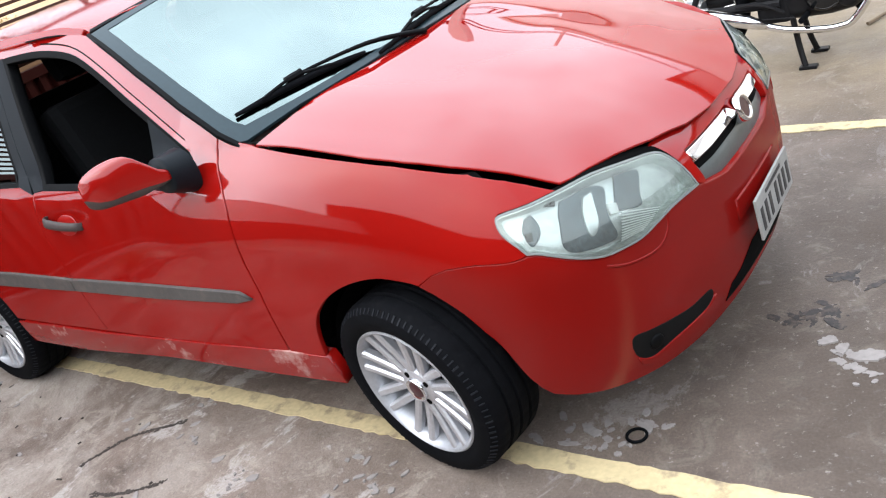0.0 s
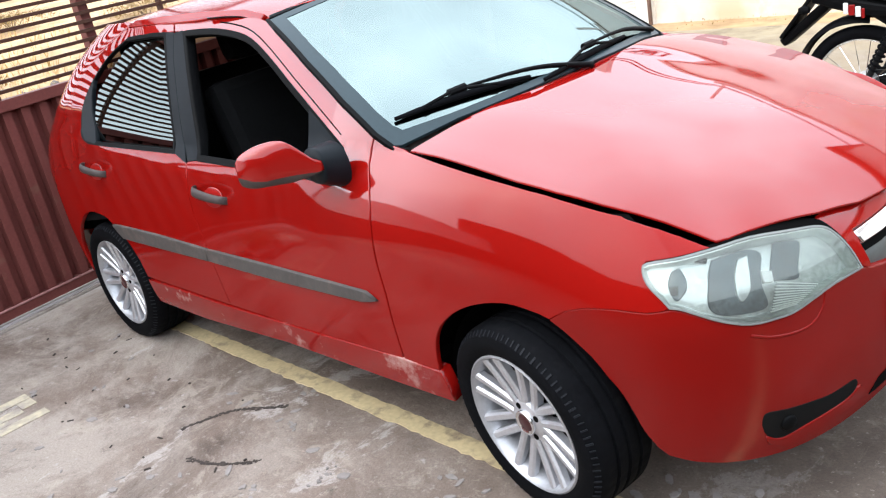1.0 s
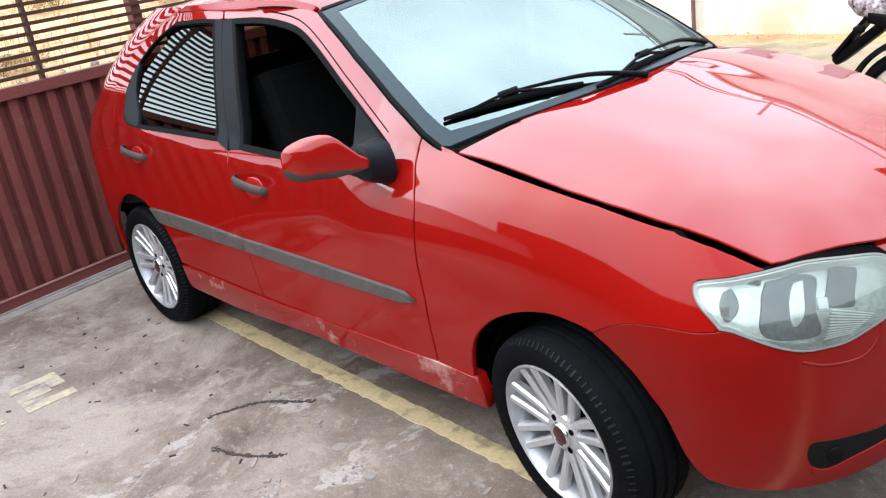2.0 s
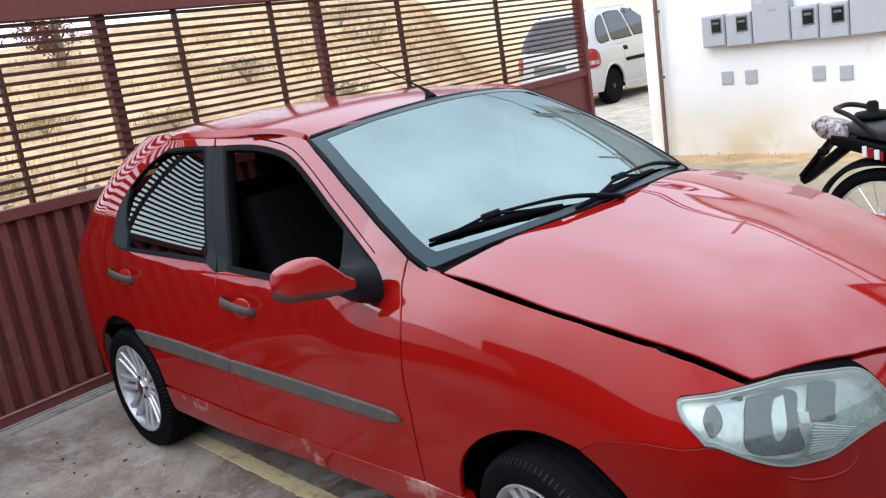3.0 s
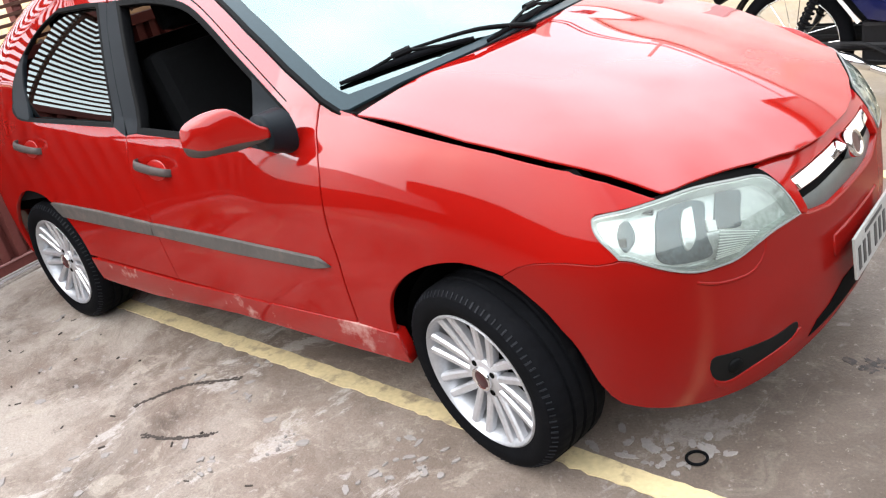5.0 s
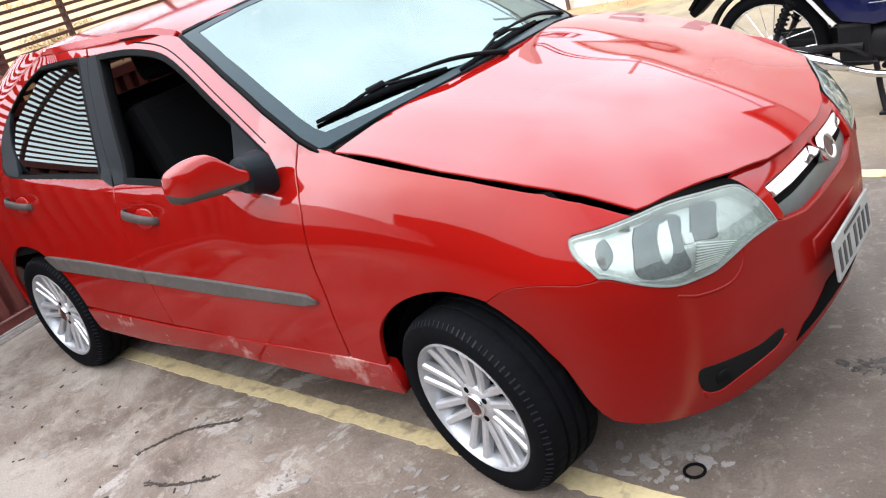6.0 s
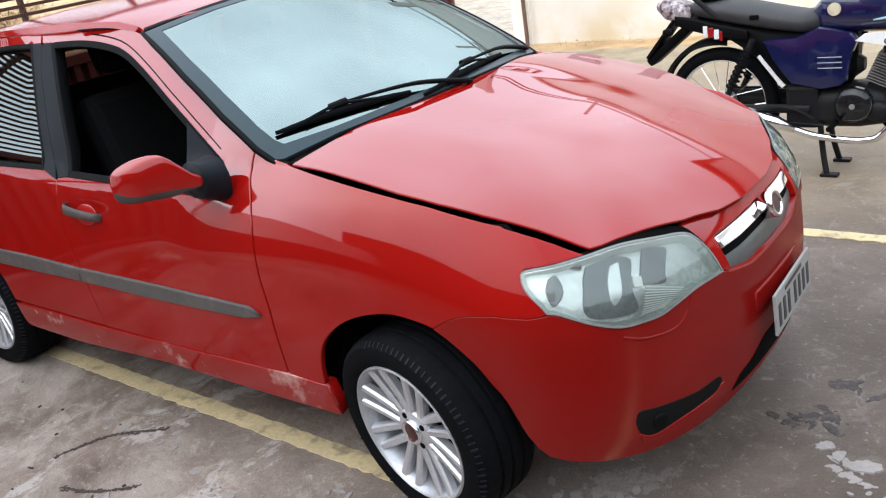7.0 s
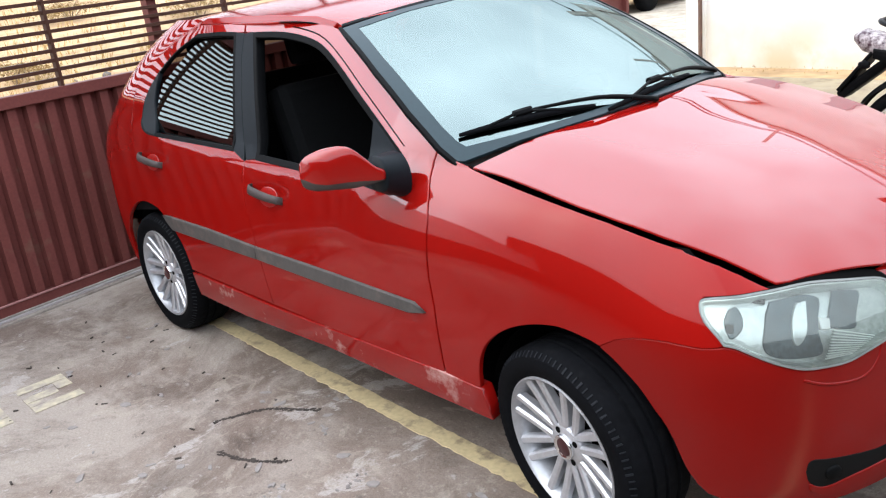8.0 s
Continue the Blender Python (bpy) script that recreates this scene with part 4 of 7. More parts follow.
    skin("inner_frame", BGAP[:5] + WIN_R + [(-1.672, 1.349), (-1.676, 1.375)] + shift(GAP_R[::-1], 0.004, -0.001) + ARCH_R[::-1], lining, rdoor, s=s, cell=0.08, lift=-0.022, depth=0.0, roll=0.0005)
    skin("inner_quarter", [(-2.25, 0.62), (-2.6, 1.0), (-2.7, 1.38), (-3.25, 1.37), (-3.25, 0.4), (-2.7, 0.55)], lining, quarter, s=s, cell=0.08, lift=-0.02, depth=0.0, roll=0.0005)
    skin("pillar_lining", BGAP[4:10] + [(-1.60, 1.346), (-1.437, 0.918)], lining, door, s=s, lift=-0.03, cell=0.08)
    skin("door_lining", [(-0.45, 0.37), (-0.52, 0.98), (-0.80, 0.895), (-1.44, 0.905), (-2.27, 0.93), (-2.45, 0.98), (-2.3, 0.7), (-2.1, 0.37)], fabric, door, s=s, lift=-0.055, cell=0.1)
    # headlight
    lamp = new("headlight_unit")
    lamp.parent = car
    lamp.empty_display_size = 0.05
    tagged(lamp, "hazed clear headlight with silver reflector")
    rim_in = inset(LAMP, 0.005)
    skin("lamp_bezel", LAMP, reflector, lamp, s=s, lift=0.0, depth=0.034, cell=0.05, roll=0.001, inner=rim_in)
    skin("lamp_seal", LAMP, seal_grey, lamp, s=s, lift=0.004, depth=0.004, cell=0.05, roll=0.001, inner=inset(LAMP, 0.0028))
    skin("lamp_groove", inset(LAMP, -0.008), dark, lamp, s=s, lift=-0.006, depth=0.002, cell=0.05, roll=0.0005, inner=LAMP)
    skin("reflector_bowl", LAMP, reflector, lamp, s=s, lift=-0.034, depth=0.0, cell=0.04, roll=0.001)
    skin("lens", inset(LAMP, 0.002), lens_mat, lamp, s=s, lift=0.003, depth=0.004, cell=0.04, roll=0.003)
    for name, o, m, lift in (
            ("side_bulb", flow([(0.552, 0.772), (0.562, 0.750), (0.556, 0.730), (0.530, 0.712), (0.514, 0.708), (0.502, 0.728), (0.502, 0.745), (0.522, 0.766)], 3), divider_grey, -0.028),
            ("bulb_base", [(0.503, 0.735), (0.528, 0.735), (0.522, 0.718), (0.503, 0.720)], fog_black, -0.0245),
            # broad grey patch: a dark reflection in the bowl, put in as colour
            ("dark_reflection", flow([(0.684, 0.777), (0.657, 0.755), (0.640, 0.727), (0.624, 0.690), (0.640, 0.668), (0.690, 0.657), (0.764, 0.651), (0.796, 0.658), (0.797, 0.700), (0.812, 0.735), (0.838, 0.765), (0.800, 0.779), (0.740, 0.779)], 3), divider_grey, -0.028),
            ("bright_bowl_patch", flow([(0.790, 0.766), (0.772, 0.738), (0.756, 0.705), (0.730, 0.686), (0.718, 0.690), (0.720, 0.714), (0.732, 0.740), (0.760, 0.764)], 3), reflector, -0.022),
            ("inner_drum", flow([(0.896, 0.772), (0.962, 0.757), (0.936, 0.730), (0.918, 0.708), (0.910, 0.692), (0.868, 0.700), (0.836, 0.712), (0.858, 0.740)], 3), divider_grey, -0.028),
            ("lens_clip", [(0.812, 0.730), (0.838, 0.724), (0.832, 0.704), (0.808, 0.708)], rib_white, -0.024)):
        skin(name, o, m, lamp, s=s, lift=lift, depth=0.006, cell=0.03, roll=0.004)
    for k in range(11):
        f = k / 10
        (u0, z0), (u1, z1) = (0.828 - 0.040 * f, 0.700 - 0.056 * f), (0.938 - 0.072 * f, 0.664 - 0.024 * f)
        skin("lens_rib", [(u0, z0 + 0.0012), (u1, z1 + 0.0008), (u1, z1 - 0.0008), (u0, z0 - 0.0012)], rib_white, lamp, s=s, lift=-0.010, depth=0.004, cell=0.1, roll=0.0006)
    skin("lamp_gap", LAMP_TOP + [(u, z + 0.002 + 0.013 * min(max((u - 0.70) / 0.14, 0.0), 1.0)) for u, z in LAMP_TOP[::-1]], dark, lamp, s=s, lift=0.001, depth=0.01, cell=0.2, roll=0.001)
    # exterior mirror
    if s < 0:
        mir = new("wing_mirror")
        mir.parent = car
        tagged(mir, "red wing mirror with black lower shell and foot")

        def shell(a0, a1, grow):
            bm = bmesh.new()
            rows = []
            n, k = 18, 24
            for i in range(n + 1):
                t = i / n
                w, hi, lo = sp(t, K_MIRROR[0]), sp(t, K_MIRROR[1]), sp(t, K_MIRROR[2])
                c = Vector((-0.735 + 0.165 * t - 0.02 * math.sin(math.pi * t), s * (1.005 - 0.148 * t), 1.010 + (hi + lo) / 2))
                row = []
                for j in range(k + 1):
                    a = a0 + (a1 - a0) * j / k
                    fwd, up = math.cos(a), math.sin(a)
                    dx = (0.062 if fwd > 0 else 0.03) * abs(fwd) ** 0.8 * (1 if fwd > 0 else -1)
                    row.append(bm.verts.new(c + Vector((dx * w * grow, s * -0.25 * dx * w, (hi - lo) / 2 * abs(up) ** 0.6 * (1 if up > 0 else -1) * grow))))
                rows.append(row)
            for p, q in zip(rows, rows[1:]):
                for j in range(k):
                    bm.faces.new((p[j], p[j + 1], q[j + 1], q[j]))
            bm.faces.new(rows[0])
            bm.faces.new(rows[-1])
            bmesh.ops.recalc_face_normals(bm, faces=bm.faces)
            return bm

        part("mirror_cap", shell(radians(-24), radians(180), 1.0), paint, mir, "red painted mirror cap", smooth=True)
        part("mirror_shell", shell(radians(180), radians(337), 0.985), black_worn, mir, "faded black lower mirror shell", smooth=True)
        foot = bmesh.new()
        rings = []
        for i in range(9):
            t = i / 8
            c = Vector((-0.60 + 0.0135 * t, s * (0.765 + 0.085 * t), 0.958 + 0.022 * t))
            rx, rz = 0.066 - 0.020 * t, 0.070 - 0.018 * t
            rings.append([foot.verts.new(c + Vector((rx * abs(math.cos(a)) ** 0.8 * (1 if math.cos(a) > 0 else -1), 0, rz * math.sin(a)))) for a in [2 * math.pi * j / 20 for j in range(20)]])
        for a, b in zip(rings, rings[1:]):
            for j in range(20):
                foot.faces.new((a[j], a[(j + 1) % 20], b[(j + 1) % 20], b[j]))
        foot.faces.new(rings[-1])
        bmesh.ops.recalc_face_normals(foot, faces=foot.faces)
        part("mirror_foot", foot, trim, mir, smooth=True)
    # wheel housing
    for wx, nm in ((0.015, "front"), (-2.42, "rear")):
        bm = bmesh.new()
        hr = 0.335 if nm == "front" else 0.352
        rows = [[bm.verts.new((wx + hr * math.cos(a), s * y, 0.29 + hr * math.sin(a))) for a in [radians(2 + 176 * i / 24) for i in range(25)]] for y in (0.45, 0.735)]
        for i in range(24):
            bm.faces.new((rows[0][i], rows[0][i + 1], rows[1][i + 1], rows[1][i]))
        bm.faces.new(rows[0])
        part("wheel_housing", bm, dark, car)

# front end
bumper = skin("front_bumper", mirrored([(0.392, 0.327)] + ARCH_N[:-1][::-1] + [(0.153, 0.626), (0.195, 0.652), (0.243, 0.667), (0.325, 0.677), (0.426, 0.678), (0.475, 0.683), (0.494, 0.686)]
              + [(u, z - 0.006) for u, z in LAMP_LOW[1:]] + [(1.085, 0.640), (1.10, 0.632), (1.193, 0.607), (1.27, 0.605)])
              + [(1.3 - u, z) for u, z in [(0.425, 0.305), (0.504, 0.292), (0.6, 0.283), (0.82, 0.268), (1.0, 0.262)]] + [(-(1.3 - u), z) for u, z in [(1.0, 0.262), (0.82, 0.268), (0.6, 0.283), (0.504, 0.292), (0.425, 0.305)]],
              shaded_bumper_paint, car, fn=nose, cell=0.035, depth=0.04, roll=0.008)
skin("nose_panel", mirrored([(1.02, 0.764), (1.047, 0.737), (1.062, 0.70), (1.072, 0.655), (1.088, 0.642), (1.097, 0.644), (1.092, 0.685), (1.092, 0.726), (1.177, 0.726), (1.25, 0.727)]) + [(0.27, 0.772), (-0.27, 0.772)], paint, car, fn=nose, cell=0.015, depth=0.03)
skin("grille", mirrored([(1.094, 0.724), (1.097, 0.681), (1.100, 0.640), (1.193, 0.613), (1.27, 0.611)]) + [(0.05, 0.724), (-0.05, 0.724)], lamp_grey, car, fn=nose, cell=0.015, lift=-0.018, depth=0.0)
skin("chrome_bar", mirrored([(1.10, 0.718), (1.108, 0.694), (1.18, 0.692), (1.27, 0.694)]) + [(0.03, 0.720), (-0.03, 0.720)], chrome, car, fn=nose, cell=0.012, lift=-0.002, depth=0.016, roll=0.005, label="chrome grille bar")
skin("grille_slot", mirrored([(1.112, 0.688), (1.117, 0.674), (1.18, 0.672), (1.27, 0.674)]) + [(0.03, 0.688), (-0.03, 0.688)], dark, car, fn=nose, cell=0.05, lift=-0.014, depth=0.003)
em = Matrix.Translation((0.7055, 0, 0.696)) @ pose(0, 0, 0, 0, -18, 0)
badge = part("badge", lathe([(0.0001, 0.004), (0.027, 0.006), (0.029, 0.011), (0.035, 0.012), (0.038, 0.005), (0.038, -0.03)], 40, "y", m=em @ pose(0, 0, 0, 0, 0, -90)), chrome, car, "round chrome badge with dark red centre", smooth=True)
part("badge_centre", lathe([(0.0001, 0.0085), (0.027, 0.0075), (0.027, 0.0)], 32, "y", m=em @ pose(0, 0, 0, 0, 0, -90)), cap_mat, badge)
for s in (-1, 1):
    fog = skin("fog_recess", flow([(0.722, 0.375), (0.728, 0.398), (0.745, 0.404), (0.776, 0.400), (0.868, 0.390), (0.94, 0.382), (1.01, 0.384), (1.026, 0.372), (1.018, 0.354), (0.992, 0.345), (0.932, 0.341), (0.856, 0.335), (0.788, 0.324), (0.748, 0.332), (0.728, 0.353)], 3), fog_black, bumper, s=s, lift=0.002, depth=0.002, cell=0.04, roll=0.002, label="dark fog lamp recess")
    part("fog_blank", lathe([(0.0001, 0.004), (0.018, 0.004), (0.021, 0.0), (0.021, -0.004)], 24, "y", m=on_body(0.80, 0.360, s, 0.004)), black, bumper, smooth=True)
    skin("fog_lip", flow([(0.732, 0.338), (0.755, 0.326), (0.790, 0.319), (0.856, 0.330), (0.932, 0.336), (0.992, 0.340), (1.035, 0.356), (1.040, 0.330), (1.02, 0.312), (0.908, 0.294), (0.796, 0.297), (0.742, 0.318)], 3), shaded_bumper_paint, bumper, s=s, lift=0.006, depth=0.006, cell=0.03, roll=0.005)
    lip = curve_pts([on_body(u, z, s, -0.002).translation for u, z in ((0.944, 0.648), (0.936, 0.622), (0.926, 0.606), (0.912, 0.593), (0.884, 0.582), (0.836, 0.582), (0.772, 0.591), (0.716, 0.609))], 4)
    part("bumper_lip", tube(lip, 0.0045, 8), shaded_bumper_paint, bumper, "raised lip under the headlight", smooth=True)
skin("lower_intake", [(-0.215, 0.300), (0.215, 0.300), (0.19, 0.334), (0.136, 0.345), (0.07, 0.38), (-0.07, 0.38), (-0.136, 0.345), (-0.19, 0.334)], dark, bumper, fn=nose, cell=0.03, lift=0.002, depth=0.002, roll=0.001, label="black lower air intake")
skin("bumper_ridge", [(-0.115, 0.478), (0.115, 0.478), (0.108, 0.526), (-0.108, 0.526)], shaded_bumper_paint, bumper, fn=nose, cell=0.02, lift=0.006, depth=0.008, roll=0.005)

plate = new("number_plate")
plate.parent, plate.matrix_basis = car, Matrix.Translation((0.752, 0.0, 0.446)) @ pose(0, 0, 0, 0, -3, 2)
tagged(plate, "pale grey metal number plate with dark characters")
part("plate_panel", box((-0.004, -0.168, -0.058), (0.004, 0.168, 0.058), 0.003), plate_mat, plate)
for k in range(7):
    y = -0.137 + 0.0425 * k + (0.019 if k > 2 else 0)
    part("plate_mark", box((0.0035, y - 0.011, -0.040), (0.0055, y + 0.011, 0.024), 0.001), plate_ink, plate)
part("plate_mark", box((0.0035, -0.08, 0.036), (0.0055, 0.08, 0.047), 0.001), plate_ink, plate)

# bonnet, roof, windscreen
edge = [(x, 0.006 + d - sp(x, K_SEAM)) for x, d in ((-0.352, 0), (-0.25, 0), (-0.15, 0), (-0.06, 0), (0.03, 0), (0.14, 0.001), (0.25, 0.009), (0.32, 0.018), (0.38, 0.020), (0.44, 0.013))] + [(0.494, -0.618), (0.510, -0.592), (0.528, -0.548), (0.566, -0.470), (0.614, -0.377), (0.654, -0.245), (0.670, -0.10)]
rear = [(-0.283 - 0.075 * (y / 0.686) ** 2, y) for y in (0.5, 0.3, 0.1, -0.1, -0.3, -0.5)]
skin("bonnet", edge + [(x, -y) for x, y in edge[::-1]] + rear, paint, car, fn=hood, cell=0.04, depth=0.003, roll=0.003)
skin("roof", [(-1.075, -0.552), (-1.01, -0.40), (-0.975, -0.2), (-0.965, 0), (-0.975, 0.2), (-1.01, 0.40), (-1.075, 0.552), (-1.5, 0.566), (-2.0, 0.566), (-2.2, 0.55), (-2.4, 0.50), (-2.55, 0.42), (-2.68, 0.28), (-2.74, 0), (-2.68, -0.28), (-2.55, -0.42), (-2.4, -0.50), (-2.2, -0.55), (-2.0, -0.566), (-1.5, -0.566)], roof_paint, car, fn=roof, cell=0.05)
for q in (-1, 1):
    skin("roof_ditch", [(-1.085, q * 0.558), (-1.25, q * 0.565), (-1.42, q * 0.570), (-1.42, q * 0.566), (-1.25, q * 0.560), (-1.085, q * 0.552)], dark, car, fn=roof, cell=0.1, lift=0.001, depth=0.002, roll=0.0005)
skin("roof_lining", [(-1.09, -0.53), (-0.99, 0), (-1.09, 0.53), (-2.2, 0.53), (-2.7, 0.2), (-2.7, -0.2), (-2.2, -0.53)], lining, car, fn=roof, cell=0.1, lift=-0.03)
def rear(v, z, s=1):
    return body(-3.72 + abs(v), z, -1 if v < 0 else 1)


gate_pane = [(-0.42, 0.99), (0.0, 0.98), (0.42, 0.99), (0.41, 1.17), (0.38, 1.335), (0.0, 1.345), (-0.38, 1.335), (-0.41, 1.17)]
tailgate = skin("tailgate", [(-0.465, 0.30), (0.0, 0.30), (0.465, 0.30), (0.465, 1.17), (0.465, 1.37), (0.0, 1.375), (-0.465, 1.37), (-0.465, 1.17)], paint, car, fn=rear, cell=0.05, inner=gate_pane)
skin("rear_window", gate_pane, glass_far, tailgate, fn=rear, cell=0.06, lift=-0.006, depth=0.004, roll=0.001, label="tinted rear window")
shield = skin("windscreen", [(-0.935, 0.045), (-0.7, 0.035), (-0.3, 0.045), (0, 0.05), (0.3, 0.045), (0.7, 0.035), (0.935, 0.045), (0.995, 0.4), (0.995, 0.975), (0.6, 0.985), (0, 0.99), (-0.6, 0.985), (-0.995, 0.975), (-0.995, 0.4)], glass_front, car, fn=screen, cell=0.08, depth=0.004, roll=0.001, label="pale reflecting windscreen")
ring_out = [(-0.955, -0.012), (-0.7, 0.014), (0, 0.026), (0.7, 0.014), (0.955, -0.012), (0.985, 0.002), (1.012, 0.1), (1.033, 0.4), (1.035, 0.7), (1.01, 0.99), (0.6, 1.012), (0, 1.015), (-0.6, 1.012), (-1.01, 0.99), (-1.035, 0.7), (-1.033, 0.4), (-1.012, 0.1), (-0.985, 0.002)]
ring_in = [(-0.915, 0.052), (-0.7, 0.045), (0, 0.055), (0.7, 0.045), (0.915, 0.052), (0.935, 0.09), (0.95, 0.18), (0.960, 0.4), (0.958, 0.7), (0.935, 0.955), (0.6, 0.978), (0, 0.982), (-0.6, 0.978), (-0.935, 0.955), (-0.958, 0.7), (-0.960, 0.4), (-0.95, 0.18), (-0.935, 0.09)]
skin("screen_border", ring_out, frit, shield, fn=screen, cell=0.08, lift=0.002, depth=0.01, roll=0.002, inner=ring_in, label="black border of the windscreen")
skin("screen_seal", [(-0.945, -0.055), (-0.99, -0.02), (-1.018, 0.08), (-1.04, 0.3), (-1.045, 0.6), (-1.025, 1.0), (-1.01, 1.0), (-1.03, 0.6), (-1.026, 0.3), (-1.005, 0.08), (-0.978, -0.015), (-0.935, -0.045)], black, shield, fn=screen, cell=0.1, lift=0.004, depth=0.012)
skin("screen_seal", [(0.945, -0.055), (0.99, -0.02), (1.022, 0.08), (1.045, 0.3), (1.05, 0.6), (1.03, 1.0), (1.01, 1.0), (1.028, 0.6), (1.024, 0.3), (1.002, 0.08), (0.975, -0.015), (0.93, -0.045)], black, shield, fn=screen, cell=0.1, lift=0.006, depth=0.012)
skin("header_strip", [(-1.0, 1.006), (0, 1.02), (1.0, 1.006), (0.99, 1.024), (0, 1.038), (-0.99, 1.024)], black, shield, fn=screen, cell=0.08, lift=0.003, depth=0.01)
skin("cowl", [(-0.94, -0.05), (-0.5, -0.05), (0, -0.045), (0.5, -0.05), (0.94, -0.05), (0.96, 0.045), (0.5, 0.035), (0, 0.045), (-0.5, 0.035), (-0.96, 0.045)], black_worn, car, fn=screen, cell=0.06, lift=-0.034, depth=0.02, label="grey plastic scuttle panel")


def wiper(pivot, bend, joint, tip, end):
    w = new("wiper")
    w.parent = car
    tagged(w, "black windscreen wiper arm and blade")

    def at(q, up):
        p, n = normal_of(screen, q[0], q[1], 1)
        n = n if n.z > 0 else -n
        return p + n * up

    part("wiper_arm", tube(curve_pts([at(pivot, 0.012), at(bend, 0.022), at(joint, 0.024)], 6), 0.007, 8, [0.010 - 0.006 * i / 12 for i in range(13)]), black, w, smooth=True)
    blade = bmesh.new()
    ps = [at((tip[0] + (end[0] - tip[0]) * i / 12, tip[1] + (end[1] - tip[1]) * i / 12 + 0.014 * math.sin(math.pi * i / 12)), 0.010) for i in range(13)]
    add_tube(blade, ps, 0.008, 8, [0.006 + 0.005 * math.sin(math.pi * i / 12) for i in range(13)])
    part("wiper_blade", blade, rubber, w, smooth=True)
    part("wiper_spine", tube([at(((tip[0] * 0.8 + end[0] * 0.2), tip[1] * 0.8 + end[1] * 0.2 + 0.006), 0.018), at(joint, 0.026), at((tip[0] * 0.25 + end[0] * 0.75, tip[1] * 0.25 + end[1] * 0.75 + 0.006), 0.018)], 0.005, 8), black, w)
    part("wiper_clip", tube([at((joint[0] - 0.035, joint[1]), 0.02), at((joint[0] + 0.045, joint[1] - 0.002), 0.024)], 0.012, 8), black, w)


wiper((0.066, -0.004), (-0.24, 0.082), (-0.632, 0.12), (-0.916, 0.105), (-0.282, 0.062))
wiper((0.876, 0.022), (0.54, 0.085), (0.157, 0.088), (-0.236, 0.022), (0.512, 0.062))
ant = new("aerial")
ant.parent = car
tagged(ant, "short black roof aerial on a flexible base")
part("aerial_foot", lathe([(0.026, -0.004), (0.023, 0.008), (0.013, 0.022), (0.008, 0.040), (0.0001, 0.042)], 20, "z", m=Matrix.Translation((-1.04, 0, 1.400)) @ pose(0, 0, 0, 0, -30, 0)), black, ant, smooth=True)
part("aerial_mast", tube([(-1.055, 0, 1.43), (-1.13, 0, 1.465), (-1.42, 0, 1.60)], 0.003, 6, [0.007, 0.003, 0.0015]), black, ant)

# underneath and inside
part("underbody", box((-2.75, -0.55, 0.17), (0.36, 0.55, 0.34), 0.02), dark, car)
# added unseen tray: blocks light so the ground under the nose stays dark
part("under_blocker", box((0.34, -0.40, 0.235), (0.58, 0.40, 0.30), 0.02), dark, car)
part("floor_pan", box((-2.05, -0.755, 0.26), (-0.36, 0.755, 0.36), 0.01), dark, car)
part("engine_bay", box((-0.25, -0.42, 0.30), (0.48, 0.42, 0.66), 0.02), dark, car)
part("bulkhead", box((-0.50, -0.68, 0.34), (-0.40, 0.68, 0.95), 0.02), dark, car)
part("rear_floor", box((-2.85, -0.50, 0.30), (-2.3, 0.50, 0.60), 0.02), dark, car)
dash = bmesh.new()
add_box(dash, (-0.80, -0.66, 0.62), (-0.46, 0.66, 0.93), 0.05)
part("dashboard", dash, black, car)


def seat(x, y, width, name, low=0.0):
    st = new(name)
    st.parent, st.matrix_basis = car, pose(x, y, 0.36 - low)
    tagged(st, "black cloth car seat with headrest")
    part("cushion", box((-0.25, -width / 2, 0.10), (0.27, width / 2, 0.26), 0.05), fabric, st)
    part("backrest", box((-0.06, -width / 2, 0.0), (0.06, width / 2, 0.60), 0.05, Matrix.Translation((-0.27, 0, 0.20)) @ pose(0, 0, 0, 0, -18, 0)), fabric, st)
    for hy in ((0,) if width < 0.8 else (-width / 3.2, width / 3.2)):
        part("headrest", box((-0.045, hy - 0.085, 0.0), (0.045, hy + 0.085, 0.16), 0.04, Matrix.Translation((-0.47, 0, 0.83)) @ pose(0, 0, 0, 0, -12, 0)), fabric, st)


seat(-1.15, -0.33, 0.46, "front_seat")
seat(-1.15, 0.36, 0.48, "front_seat")
seat(-1.95, 0.0, 1.15, "rear_seat", 0.04)
part("steering_wheel", lathe([(0.17 + 0.014 * math.cos(a), 0.014 * math.sin(a)) for a in [2 * math.pi * i / 10 for i in range(10)]], 32, "z", m=Matrix.Translation((-0.86, 0.36, 0.90)) @ pose(0, 0, 0, 0, -62, 0), close=True), black, car, smooth=True)


